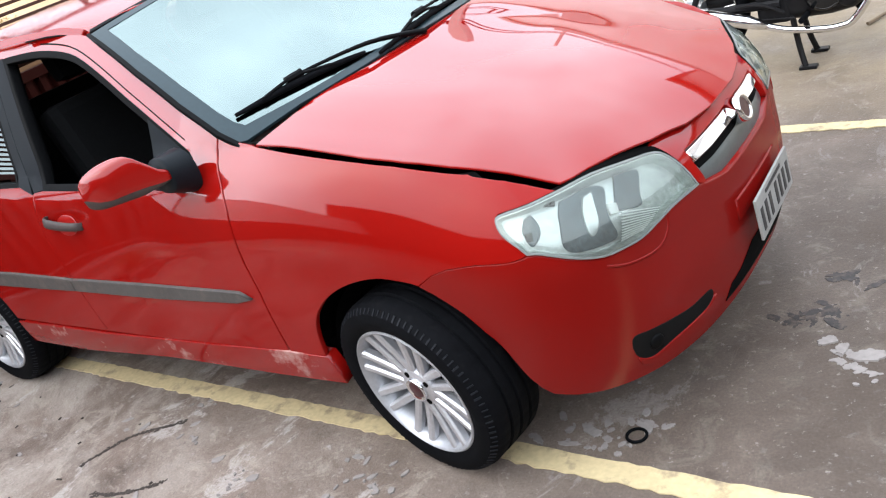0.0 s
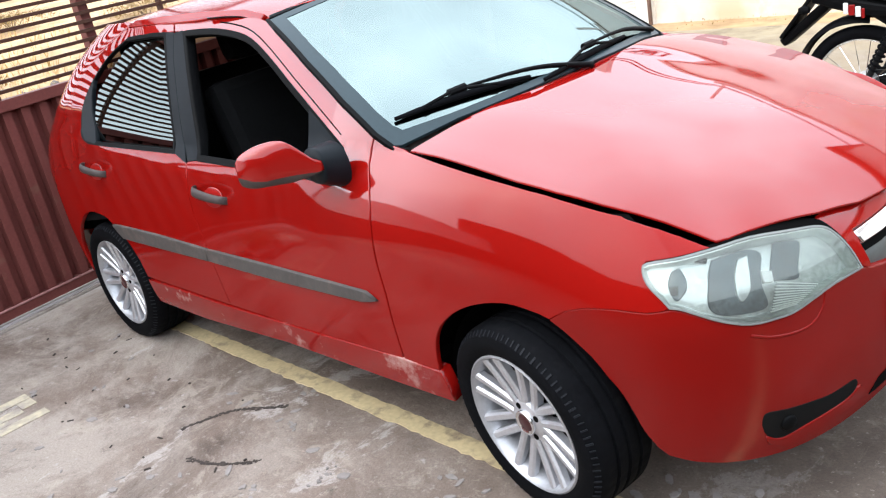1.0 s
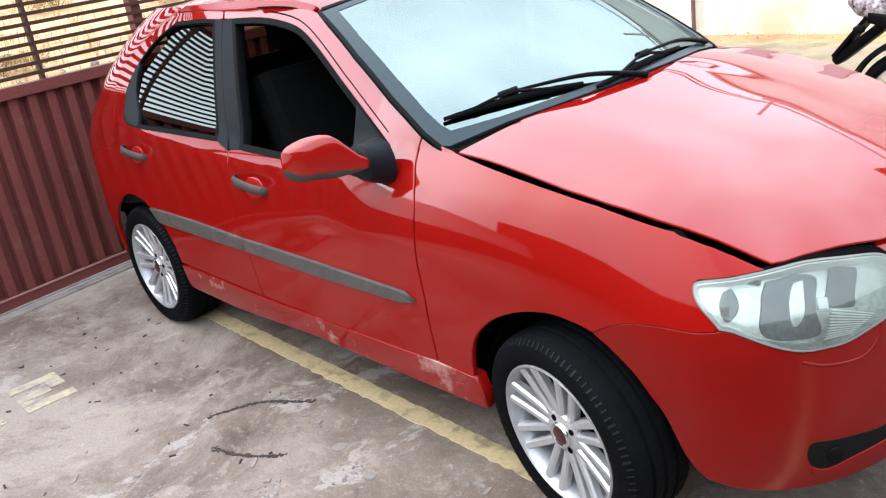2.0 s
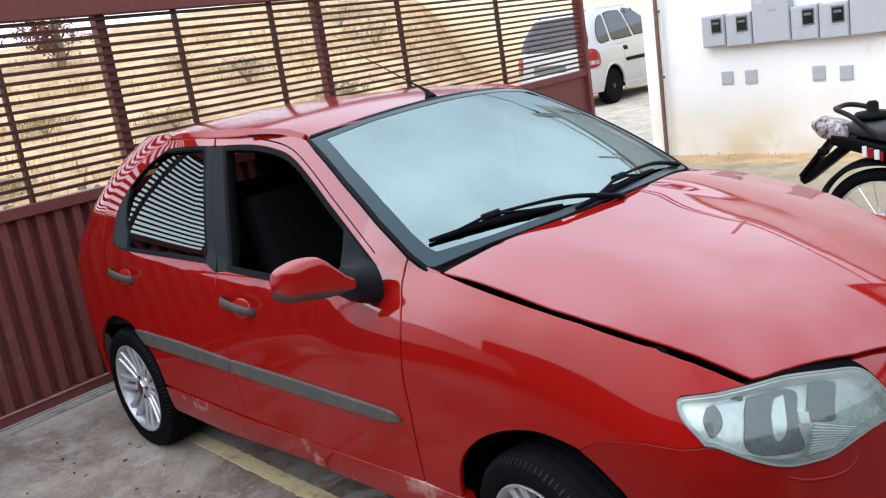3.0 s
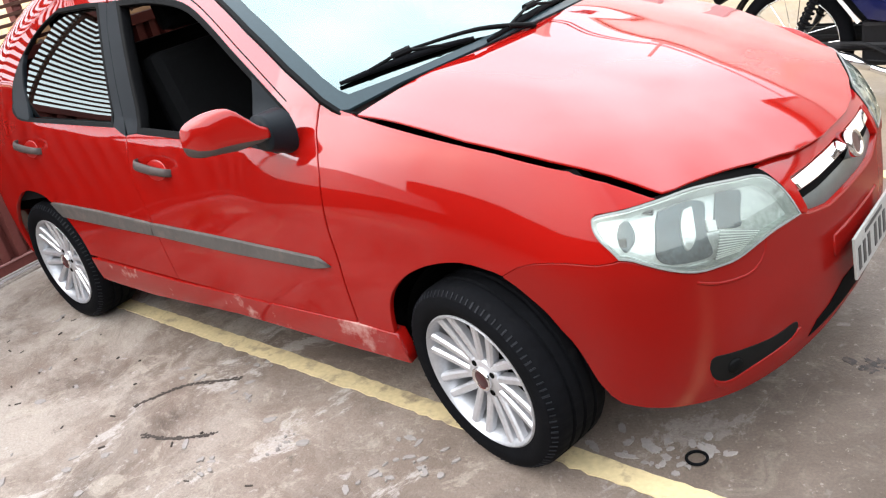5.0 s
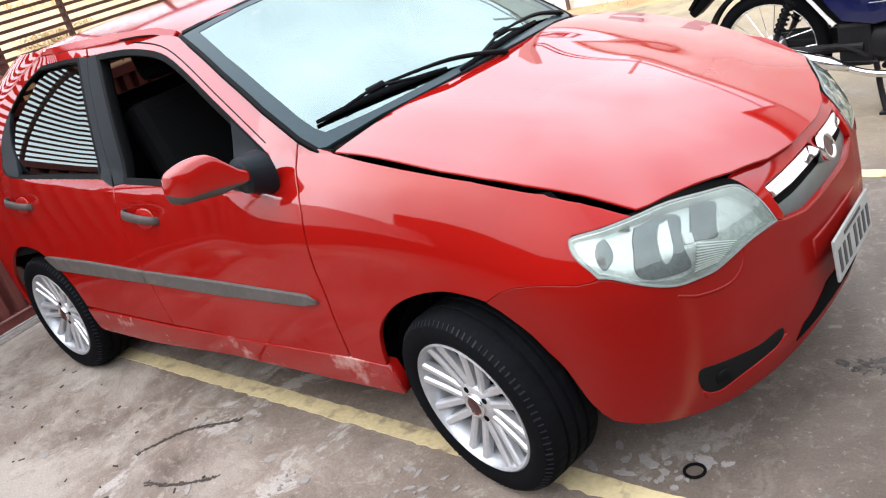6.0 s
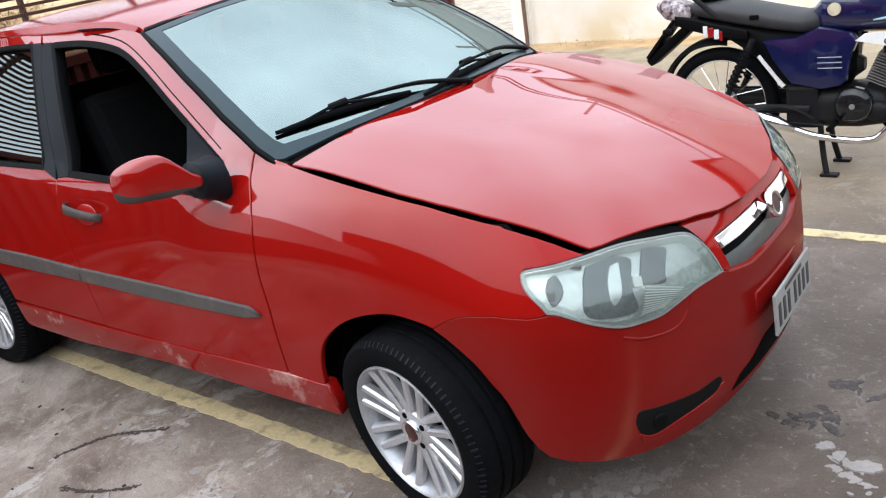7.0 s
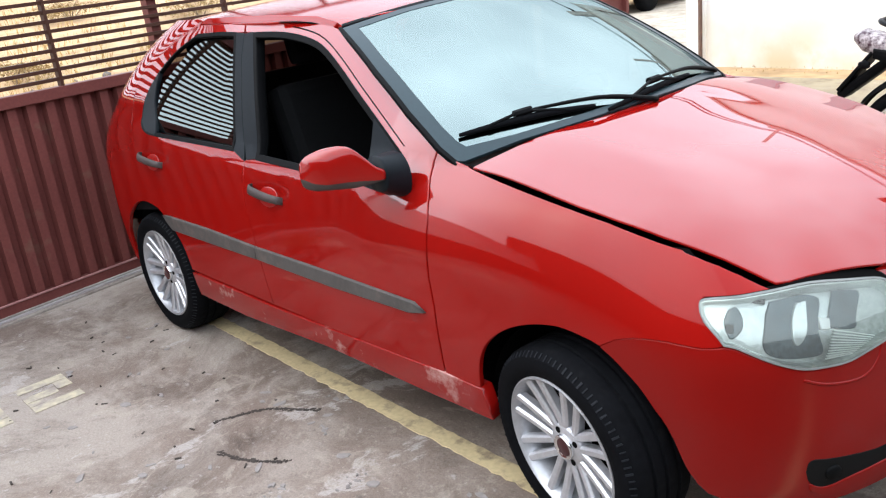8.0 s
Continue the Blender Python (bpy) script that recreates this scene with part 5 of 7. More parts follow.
# ---- wheels: the axle runs along y, outside is -y ----
def tyre_mesh():
    prof = [(0.198, 0.020), (0.206, 0.000), (0.222, -0.010), (0.245, -0.013), (0.264, -0.006), (0.276, 0.008), (0.2835, 0.022), (0.285, 0.034), (0.2855, 0.052), (0.278, 0.055), (0.278, 0.063), (0.286, 0.066), (0.286, 0.092), (0.278, 0.095),
            (0.278, 0.103), (0.286, 0.106), (0.286, 0.132), (0.278, 0.135), (0.278, 0.143), (0.2855, 0.146), (0.285, 0.164), (0.2835, 0.176), (0.276, 0.190), (0.25, 0.20), (0.20, 0.19)]
    segs = 200
    vs, fs = [], []
    for i in range(segs):
        t = 2 * math.pi * i / segs
        for j, (r, a) in enumerate(prof):
            sipe = 0.0018 if (j in (6, 7, 8) and (i % 5 == 0)) or (j in (11, 12, 15, 16) and (i + 2) % 8 == 0) or (j in (19, 20, 21) and i % 5 == 2) else 0.0
            vs.append(((r - sipe) * math.cos(t), a, (r - sipe) * math.sin(t)))
    n = len(prof)
    for i in range(segs):
        k = (i + 1) % segs
        for j in range(n - 1):
            fs.append((i * n + j, i * n + j + 1, k * n + j + 1, k * n + j))
    me = bpy.data.meshes.new("tyre")
    me.from_pydata(vs, [], fs)
    me.materials.append(rubber)
    me.update()
    return me


def rim_mesh():
    bm = lathe([(0.2075, 0.006), (0.2075, -0.003), (0.203, -0.006), (0.197, -0.001), (0.190, 0.022), (0.182, 0.05), (0.176, 0.13), (0.180, 0.18)], 72)
    bmesh.ops.reverse_faces(bm, faces=[f for f in bm.faces if len(f.verts) > 4])
    for f in [f for f in bm.faces if len(f.verts) > 4]:
        bm.faces.remove(f)
    return bm


def spoke_mesh(o):
    """One spoke of a pair, offset o from the pair's middle line, along +x."""
    bm = bmesh.new()
    rings = []
    for i in range(9):
        t = i / 8
        r = 0.040 + 0.158 * t
        y = 0.022 - 0.020 * t**1.4
        c = o * (0.016 + 0.012 * t)
        w, d = 0.0115 + 0.0015 * t, 0.030 - 0.008 * t
        rings.append([bm.verts.new((r, y + yy, c + cc)) for cc, yy in ((-w, d), (-w, 0.006), (-w * 0.55, 0.0), (w * 0.55, 0.0), (w, 0.006), (w, d))])
    for a, b in zip(rings, rings[1:]):
        for j in range(6):
            bm.faces.new((a[j], a[(j + 1) % 6], b[(j + 1) % 6], b[j]))
    bm.faces.new(rings[0])
    bm.faces.new(rings[-1])
    bmesh.ops.recalc_face_normals(bm, faces=bm.faces)
    me = bpy.data.meshes.new("spoke")
    bm.to_mesh(me)
    bm.free()
    me.materials.append(alloy)
    return me


wheel = new("wheel")
wheel.parent = car
tagged(wheel, "silver multi-spoke alloy wheel with low black tyre")
t_ob = new("tyre", tyre_mesh())
t_ob.parent = wheel
smooth_by_angle(t_ob, 28)
rubber_mark = mat("rubber_mark", (0.012, 0.013, 0.016), 0.6, spec=0.15)
marks = bmesh.new()
mark_rnd = random.Random(4)
for k in range(90):
    a = radians(4 * k)
    l = mark_rnd.uniform(0.5, 1.0)
    add_box(marks, (-0.010 * l, -0.0016, -0.0032 * l), (0.010, 0.0016, 0.0032 * mark_rnd.uniform(0.3, 1.0)), 0.0, pose(0, 0, 0, 0, -math.degrees(a), 0) @ Matrix.Translation((0.2705, 0.0005, 0)) @ pose(0, 0, 0, 0, 0, 49))
tagged(part("shoulder_ribs", marks, rubber_mark, t_ob), kind="stuff")
rim_ob = part("rim", rim_mesh(), barrel, wheel, smooth=True)
smooth_by_angle(rim_ob, 40)
spokes = (spoke_mesh(-1), spoke_mesh(1))
for k in range(8):
    for me in spokes:
        sk = new("spoke", me)
        sk.parent, sk.matrix_basis = wheel, pose(0, 0, 0, 0, -(71.7 + 45 * k), 0)
part("hub", lathe([(0.0001, 0.016), (0.030, 0.016), (0.034, 0.018), (0.056, 0.020), (0.062, 0.026), (0.062, 0.06)], 40), alloy, wheel, smooth=True)
part("hub_cap", lathe([(0.0001, 0.008), (0.024, 0.009), (0.029, 0.012), (0.030, 0.03)], 32), cap_mat, wheel, "dark red hub cap", smooth=True)
for k in range(4):
    a = radians(30 + 90 * k)
    part("lug_hole", lathe([(0.0001, 0.0175), (0.009, 0.0172), (0.0095, 0.03)], 14, m=Matrix.Translation((0.047 * math.cos(a), 0, 0.047 * math.sin(a)))), dark, wheel)
part("cap_ring", lathe([(0.029, 0.010), (0.031, 0.006), (0.035, 0.007), (0.036, 0.02)], 32), chrome, wheel, smooth=True)
# added dark disc: stands in for the shade behind the spokes
part("wheel_shade_disc", lathe([(0.0001, 0.082), (0.180, 0.082), (0.180, 0.084), (0.0001, 0.084)], 48), dark, wheel)
part("brake_disc", lathe([(0.0001, 0.085), (0.125, 0.085), (0.125, 0.10), (0.0001, 0.10)], 40), lamp_grey, wheel)
for wx, wy, wz, turn in ((-2.41, -0.802, 0.285, 0), (-2.41, 0.802, 0.285, 180), (0.0, 0.795, 0.285, 170)):
    copy_thing(wheel, pose(wx, wy, wz, 0, 25 if wx < -1 else 0, turn))
wheel.matrix_basis = pose(-0.002, -0.812, 0.285, 4, 0, -10)

# ---- motorcycle, on its centre stand, nose along +x ----
BY = 2.33
bike = thing("motorcycle", "dark blue small motorcycle on its centre stand, chrome exhaust", "motorcycle", pose(0, BY, 0))


def blob(sections, n=16, power=0.75):
    """A rounded body from sections (x, half-width, low z, high z)."""
    bm = bmesh.new()
    rings = []
    for x, w, z0, z1 in sections:
        c, h = (z0 + z1) / 2, (z1 - z0) / 2
        ring = []
        for j in range(n):
            a = 2 * math.pi * j / n
            ca, sa = math.cos(a), math.sin(a)
            ring.append(bm.verts.new((x, w * abs(ca) ** power * (1 if ca >= 0 else -1), c + h * abs(sa) ** power * (1 if sa >= 0 else -1))))
        rings.append(ring)
    for a, b in zip(rings, rings[1:]):
        for j in range(n):
            bm.faces.new((a[j], a[(j + 1) % n], b[(j + 1) % n], b[j]))
    bm.faces.new(rings[0])
    bm.faces.new(rings[-1])
    bmesh.ops.recalc_face_normals(bm, faces=bm.faces)
    return bm


def slab_shape(outline, sy, levels, mid):
    """A shell of the given side outline, closed inwards, its faces stepping in to the middle."""
    bm = bmesh.new()
    rings = [[bm.verts.new((mid[0] + (x - mid[0]) * k, sy * y, mid[1] + (z - mid[1]) * k)) for x, z in outline] for k, y in levels]
    n = len(outline)
    for p, q in zip(rings, rings[1:]):
        for j in range(n):
            bm.faces.new((p[j], p[(j + 1) % n], q[(j + 1) % n], q[j]))
    bm.faces.new(rings[0])
    bm.faces.new(rings[-1])
    bmesh.ops.recalc_face_normals(bm, faces=bm.faces)
    return bm


fin_metal = mat("fin_metal", (0.16, 0.155, 0.15), 0.5, 0.4, var=0.3, scale=18)
tank_teal = mat("tank_teal", (0.25, 0.42, 0.46), 0.3, coat=0.5, var=0.08, scale=20)


def bike_wheel(x, z, name):
    w = new(name)
    w.parent, w.location = bike, (x, 0, z)
    tagged(w, "spoked chrome motorcycle wheel with black tyre")
    part("tyre", lathe([(0.268 + 0.036 * math.cos(a), 0.042 * math.sin(a)) for a in [2 * math.pi * i / 14 for i in range(14)]], 56, close=True), rubber, w, smooth=True)
    part("rim", lathe([(0.245, -0.026), (0.232, -0.020), (0.228, 0), (0.232, 0.020), (0.245, 0.026), (0.238, 0)], 56, close=True), chrome, w, smooth=True)
    part("hub", lathe([(0.03, -0.07), (0.058, -0.055), (0.062, 0.05), (0.03, 0.07)], 28), bright_metal, w, smooth=True)
    bm = bmesh.new()
    for k in range(18):
        a, b = 2 * math.pi * k / 18, 2 * math.pi * (k + (0.8 if k % 2 else -0.8)) / 18
        s = 0.03 if k % 2 else -0.03
        add_tube(bm, [(0.055 * math.cos(b), s, 0.055 * math.sin(b)), (0.232 * math.cos(a), 0, 0.232 * math.sin(a))], 0.0022, 5)
    part("wire_spokes", bm, chrome, w)


bike_wheel(-0.30, 0.345, "rear_wheel")
bike_wheel(0.98, 0.335, "front_wheel")
part("seat", blob([(-0.44, 0.05, 0.845, 0.885), (-0.39, 0.10, 0.82, 0.905), (-0.25, 0.125, 0.785, 0.90), (-0.12, 0.125, 0.755, 0.875), (0.04, 0.125, 0.725, 0.835), (0.14, 0.115, 0.71, 0.815), (0.22, 0.09, 0.715, 0.825), (0.26, 0.05, 0.74, 0.81)]), seat_vinyl, bike, "long dark grey vinyl seat", smooth=True)
part("tank", blob([(0.19, 0.07, 0.74, 0.84), (0.25, 0.115, 0.71, 0.91), (0.36, 0.14, 0.70, 0.955), (0.50, 0.14, 0.70, 0.96), (0.60, 0.11, 0.72, 0.935), (0.67, 0.05, 0.76, 0.88)]), blue, bike, "dark blue fuel tank", smooth=True)
for sy in (-1, 1):
    part("tank_decal", lathe([(0.0001, 0.004), (0.030, 0.0), (0.030, -0.01)], 20, m=Matrix.Translation((0.30, sy * 0.128, 0.83)) @ pose(0, 0, 0, 0, 0, 0 if sy < 0 else 180)), stencil, bike)
    cover = [(-0.043, 0.691), (0.03, 0.700), (0.114, 0.702), (0.168, 0.722), (0.227, 0.749), (0.300, 0.735), (0.372, 0.716), (0.400, 0.680), (0.373, 0.609), (0.362, 0.540), (0.351, 0.482), (0.330, 0.462), (0.240, 0.444), (0.094, 0.475), (0.028, 0.562)]
    part("side_cover", slab_shape(cover, sy, ((1.0, 0.080), (1.0, 0.118), (0.96, 0.128), (0.60, 0.134), (0.35, 0.136)), (0.20, 0.60)), blue, bike, "dark blue angular side cover")
    for k in range(3):
        part("cover_slot", box((0.225, sy * 0.137 - 0.004, 0.552 + 0.026 * k), (0.335, sy * 0.137 + 0.004, 0.5545 + 0.026 * k)), meter_grey, bike)
    bm = bmesh.new()
    f = bm.faces.new([bm.verts.new((x, sy * 0.135, z)) for x, z in ((0.397, 0.682), (0.434, 0.711), (0.50, 0.716), (0.565, 0.714), (0.67, 0.700), (0.678, 0.66), (0.670, 0.622), (0.613, 0.634), (0.53, 0.655), (0.446, 0.672))])
    r = bmesh.ops.extrude_face_region(bm, geom=[f])
    bmesh.ops.translate(bm, verts=[v for v in r["geom"] if isinstance(v, bmesh.types.BMVert)], vec=(0.0, sy * 0.02, 0.0))
    bmesh.ops.recalc_face_normals(bm, faces=bm.faces)
    part("shroud", bm, white_plastic, bike, "white tank shroud")
    part("shroud_mark", lathe([(0.030, 0.0), (0.034, 0.002), (0.038, 0.0), (0.034, -0.002)], 24, close=True, m=Matrix.Translation((0.565, sy * 0.156, 0.676)) @ Matrix.Diagonal((1.2, 1, 0.62, 1))), meter_dark, bike)
    part("tank_stripe", tube(curve_pts([(0.47, sy * 0.140, 0.772), (0.56, sy * 0.136, 0.785), (0.615, sy * 0.118, 0.815), (0.60, sy * 0.118, 0.865), (0.53, sy * 0.120, 0.905)], 5), 0.009, 8, [0.003 + 0.008 * math.sin(math.pi * i / 20) for i in range(21)]), tank_teal, bike, "pale teal tank stripe")
    part("shock", tube([(-0.085, sy * 0.13, 0.705), (-0.235, sy * 0.13, 0.40)], 0.016, 10), engine_metal, bike)
    top, low = Vector((-0.085, sy * 0.13, 0.705)), Vector((-0.235, sy * 0.13, 0.40))
    side_v = Vector((low - top).normalized().cross(Vector((0, 1, 0))))
    coil = [top.lerp(low, 0.12 + 0.70 * i / 80) + 0.024 * (math.cos(i * 0.707) * side_v + math.sin(i * 0.707) * Vector((0, 1, 0))) for i in range(81)]
    part("shock_spring", tube(coil, 0.006, 6), rubber, bike)
    part("swing_arm", tube([(0.18, sy * 0.10, 0.34), (-0.30, sy * 0.10, 0.345)], 0.022, 10), engine_metal, bike)
    part("fork_leg", tube([(0.72, sy * 0.09, 0.85), (0.98, sy * 0.09, 0.335)], 0.022, 10), bright_metal, bike)
    part("grip", tube([(0.56, sy * 0.24, 1.03), (0.52, sy * 0.36, 1.03)], 0.018, 10), rubber, bike)
    part("foot_peg", tube([(0.30, sy * 0.10, 0.27), (0.30, sy * 0.23, 0.275)], 0.014, 10), rubber, bike)
    part("stand_leg", tube(curve_pts([(0.22, sy * 0.08, 0.28), (0.24, sy * 0.10, 0.12), (0.265, sy * 0.125, 0.005)], 4), 0.015, 8), engine_metal, bike)
    part("stand_foot", box((0.235, sy * 0.125 - 0.025, 0.0), (0.32, sy * 0.125 + 0.025, 0.016), 0.005), engine_metal, bike)
    part("tail_panel", blob([(-0.50, 0.008, 0.79, 0.84), (-0.40, 0.014, 0.755, 0.825), (-0.26, 0.016, 0.715, 0.785), (-0.12, 0.010, 0.70, 0.75)], 10), black, bike).location = (0, sy * 0.10, 0)
    for q, (x0, x1, mt) in enumerate(((-0.345, -0.322, white_plastic), (-0.320, -0.290, red_lens), (-0.288, -0.262, white_plastic), (-0.260, -0.244, red_lens))):
        part("tail_stripe", box((x0, sy * 0.1155 - 0.004, 0.728 - 0.008 * q), (x1, sy * 0.1155 + 0.004, 0.782 - 0.010 * q), 0.004), mt, bike)
    part("rear_indicator", blob([(-0.56, 0.015, 0.745, 0.775), (-0.535, 0.022, 0.74, 0.785), (-0.51, 0.015, 0.745, 0.775)], 10), black, bike).location = (0, sy * 0.12, 0)
part("rear_rack", tube(curve_pts([(-0.28, -0.12, 0.83), (-0.38, -0.13, 0.93), (-0.47, -0.09, 0.965), (-0.50, 0, 0.965), (-0.47, 0.09, 0.965), (-0.38, 0.13, 0.93), (-0.28, 0.12, 0.83)], 5), 0.013, 8), engine_metal, bike)
part("tail_light", blob([(-0.63, 0.03, 0.86, 0.90), (-0.58, 0.065, 0.81, 0.925), (-0.48, 0.085, 0.78, 0.90), (-0.43, 0.08, 0.79, 0.88)], 14), clear_lens, bike, "clear pinkish rear lamp", smooth=True)
bm = bmesh.new()
rows = []
for i in range(15):
    a = radians(175 - 95 * i / 14)
    r = 0.335
    rows.append([bm.verts.new((-0.30 + r * math.cos(a) - (0.05 if i < 3 else 0), y, 0.355 + (r + dz) * math.sin(a) + (0.10 if False else 0))) for y, dz in ((-0.062, -0.02), (-0.05, 0.012), (0, 0.02), (0.05, 0.012), (0.062, -0.02))])
for a, b in zip(rows, rows[1:]):
    for j in range(4):
        bm.faces.new((a[j], a[j + 1], b[j + 1], b[j]))
part("rear_mudguard", bm, black, bike, smooth=True)
part("plate_holder", box((-0.23, -0.075, -0.010), (0.03, 0.075, 0.010), 0.006, Matrix.Translation((-0.54, 0, 0.79)) @ pose(0, 0, 0, 0, -50, 0)), black, bike)
part("mud_flap", box((-0.27, -0.06, -0.028), (0.04, 0.06, 0.022), 0.018, Matrix.Translation((-0.48, 0, 0.75)) @ pose(0, 0, 0, 0, -38, 0)), black, bike)
bm = bmesh.new()
rows = [[bm.verts.new((0.98 + r * math.cos(a), y, 0.335 + r * math.sin(a))) for y, r in ((-0.055, 0.318), (-0.04, 0.332), (0, 0.338), (0.04, 0.332), (0.055, 0.318))] for a in [radians(25 + 130 * i / 18) for i in range(19)]]
for p, q in zip(rows, rows[1:]):
    for j in range(4):
        bm.faces.new((p[j], p[j + 1], q[j + 1], q[j]))
part("front_mudguard", bm, blue, bike, smooth=True)
part("crankcase", blob([(0.17, 0.09, 0.25, 0.42), (0.24, 0.115, 0.235, 0.45), (0.40, 0.118, 0.235, 0.46), (0.50, 0.105, 0.25, 0.44), (0.55, 0.07, 0.28, 0.40)]), engine_metal, bike, smooth=True)
part("clutch_cover", lathe([(0.0001, -0.150), (0.055, -0.148), (0.085, -0.135), (0.09, -0.10)], 32, m=Matrix.Translation((0.385, 0, 0.365))), dark_gloss, bike, smooth=True)
CYL = Matrix.Translation((0.478, 0, 0.445)) @ pose(0, 0, 0, 0, 24, 0)
for k in range(11):
    part("cylinder_fin", box((-0.062, -0.09, 0.0), (0.062, 0.09, 0.005), 0.002, CYL @ Matrix.Translation((0, 0, 0.014 + 0.0135 * k))), fin_metal, bike)
part("cylinder", box((-0.045, -0.065, -0.03), (0.045, 0.065, 0.17), 0.01, CYL), engine_metal, bike)
bm = blob([(-0.055, 0.06, -0.02, 0.03), (-0.02, 0.08, -0.02, 0.05), (0.03, 0.08, -0.02, 0.045), (0.06, 0.05, -0.01, 0.02)])
bmesh.ops.transform(bm, matrix=CYL @ Matrix.Translation((0, 0, 0.18)), verts=bm.verts)
part("cylinder_head", bm, engine_metal, bike, smooth=True)
part("engine_bolt", lathe([(0.0001, -0.158), (0.012, -0.157), (0.014, -0.15)], 12, m=Matrix.Translation((0.385, 0, 0.365))), bright_metal, bike)
part("ignition_cover", lathe([(0.0001, -0.128), (0.035, -0.126), (0.05, -0.115), (0.052, -0.09)], 24, m=Matrix.Translation((0.49, 0, 0.33))), engine_metal, bike, smooth=True)
part("carburettor", blob([(0.34, 0.035, 0.50, 0.58), (0.37, 0.045, 0.48, 0.60), (0.41, 0.03, 0.51, 0.57)]), engine_metal, bike)
part("frame_tube", tube(curve_pts([(0.72, 0, 0.84), (0.655, 0, 0.58), (0.60, 0, 0.34), (0.50, 0, 0.24)], 6), 0.02, 10), black, bike)
part("spine_tube", tube([(0.70, 0, 0.84), (0.20, 0, 0.72), (-0.30, 0, 0.77)], 0.025, 10), black, bike)
part("exhaust_pipe", tube(curve_pts([(0.555, -0.06, 0.535), (0.600, -0.10, 0.492), (0.627, -0.12, 0.410), (0.580, -0.13, 0.310), (0.507, -0.135, 0.218), (0.45, -0.138, 0.198), (0.367, -0.14, 0.196), (0.208, -0.145, 0.217), (0.10, -0.15, 0.255)], 6), 0.0175, 12), chrome, bike, "chrome exhaust pipe", smooth=True)
part("muffler", tube([(0.12, -0.15, 0.248), (0.03, -0.155, 0.285), (-0.40, -0.17, 0.41), (-0.47, -0.17, 0.43)], 0.035, 16, [0.018, 0.034, 0.042, 0.030]), chrome, bike, "chrome muffler", smooth=True)
part("handlebar", tube(curve_pts([(0.52, -0.34, 1.03), (0.58, -0.20, 1.03), (0.66, -0.08, 0.96), (0.66, 0.08, 0.96), (0.58, 0.20, 1.03), (0.52, 0.34, 1.03)], 5), 0.011, 8), black, bike)
part("headlamp", blob([(0.74, 0.07, 0.85, 0.97), (0.80, 0.09, 0.83, 0.99), (0.86, 0.085, 0.84, 0.98)], 18, 0.9), blue, bike, smooth=True)
part("front_lamp_lens", blob([(0.858, 0.075, 0.85, 0.97), (0.875, 0.05, 0.88, 0.945)], 18, 0.9), white_plastic, bike, smooth=True)
part("chain_guard", box((-0.28, 0.10, 0.36), (0.16, 0.12, 0.41), 0.01), black, bike)
part("frame_body", blob([(-0.40, 0.05, 0.76, 0.82), (-0.25, 0.075, 0.70, 0.80), (-0.08, 0.08, 0.58, 0.77), (0.08, 0.085, 0.40, 0.75), (0.30, 0.085, 0.36, 0.74), (0.38, 0.06, 0.50, 0.72)]), black, bike, smooth=True)
part("pivot_plate", box((0.06, -0.105, 0.24), (0.22, 0.105, 0.46), 0.02), engine_metal, bike)
part("kick_lever", tube(curve_pts([(0.20, -0.13, 0.30), (0.10, -0.15, 0.36), (-0.02, -0.15, 0.37)], 4), 0.010, 8), engine_metal, bike)
part("frame_brace", tube([(-0.07, -0.10, 0.615), (0.05, -0.10, 0.455)], 0.010, 8), white_plastic, bike, "pale painted frame brace")
part("brake_rod", tube([(0.24, -0.11, 0.26), (-0.28, -0.09, 0.29)], 0.006, 6), engine_metal, bike)
part("chain_case", box((-0.32, 0.085, 0.29), (0.16, 0.10, 0.40), 0.02), engine_metal, bike)
part("seat_buckle", box((-0.10, -0.131, 0.80), (-0.055, -0.122, 0.825), 0.004), dark, bike)
pad = part("carrier_pad", lathe([(0.0001, 0.0), (0.085, 0.0), (0.09, 0.012), (0.08, 0.03), (0.03, 0.034), (0.028, 0.075), (0.018, 0.085), (0.0001, 0.086)], 28, "z", m=Matrix.Translation((-0.33, 0, 0.905))), black, bike, "black round luggage mount", smooth=True)

# ---- white hatchback parked in the street ----
WM = pose(-9.165, 11.363, 0, 0, 0, 95) @ Matrix.Scale(1.14, 4)
wcar = thing("parked_car", "white five-door hatchback parked in the street", "car", WM)
car_glass = mat("dark_car_glass", (0.018, 0.022, 0.028), 0.06, spec=0.7, var=0.1)
wheel_grey = mat("wheel_grey", (0.24, 0.25, 0.27), 0.4, 0.3, var=0.1)
steel_grey = mat("steel_grey", (0.03, 0.032, 0.036), 0.45, 0.3, var=0.1)
K_WW = [(0.2, 0.75), (0.45, 0.795), (0.7, 0.80), (0.86, 0.785), (0.95, 0.755), (1.2, 0.69), (1.45, 0.60), (1.58, 0.50)]
K_WX = [(0.2, -0.26), (0.9, -0.28), (1.1, -0.26), (1.3, -0.19), (1.5, -0.06), (1.58, 0.06)]
K_WD = [(0.2, 0.40), (0.48, 0.44), (0.62, 0.40), (0.9, 0.36), (1.2, 0.28), (1.45, 0.20), (1.58, 0.16)]


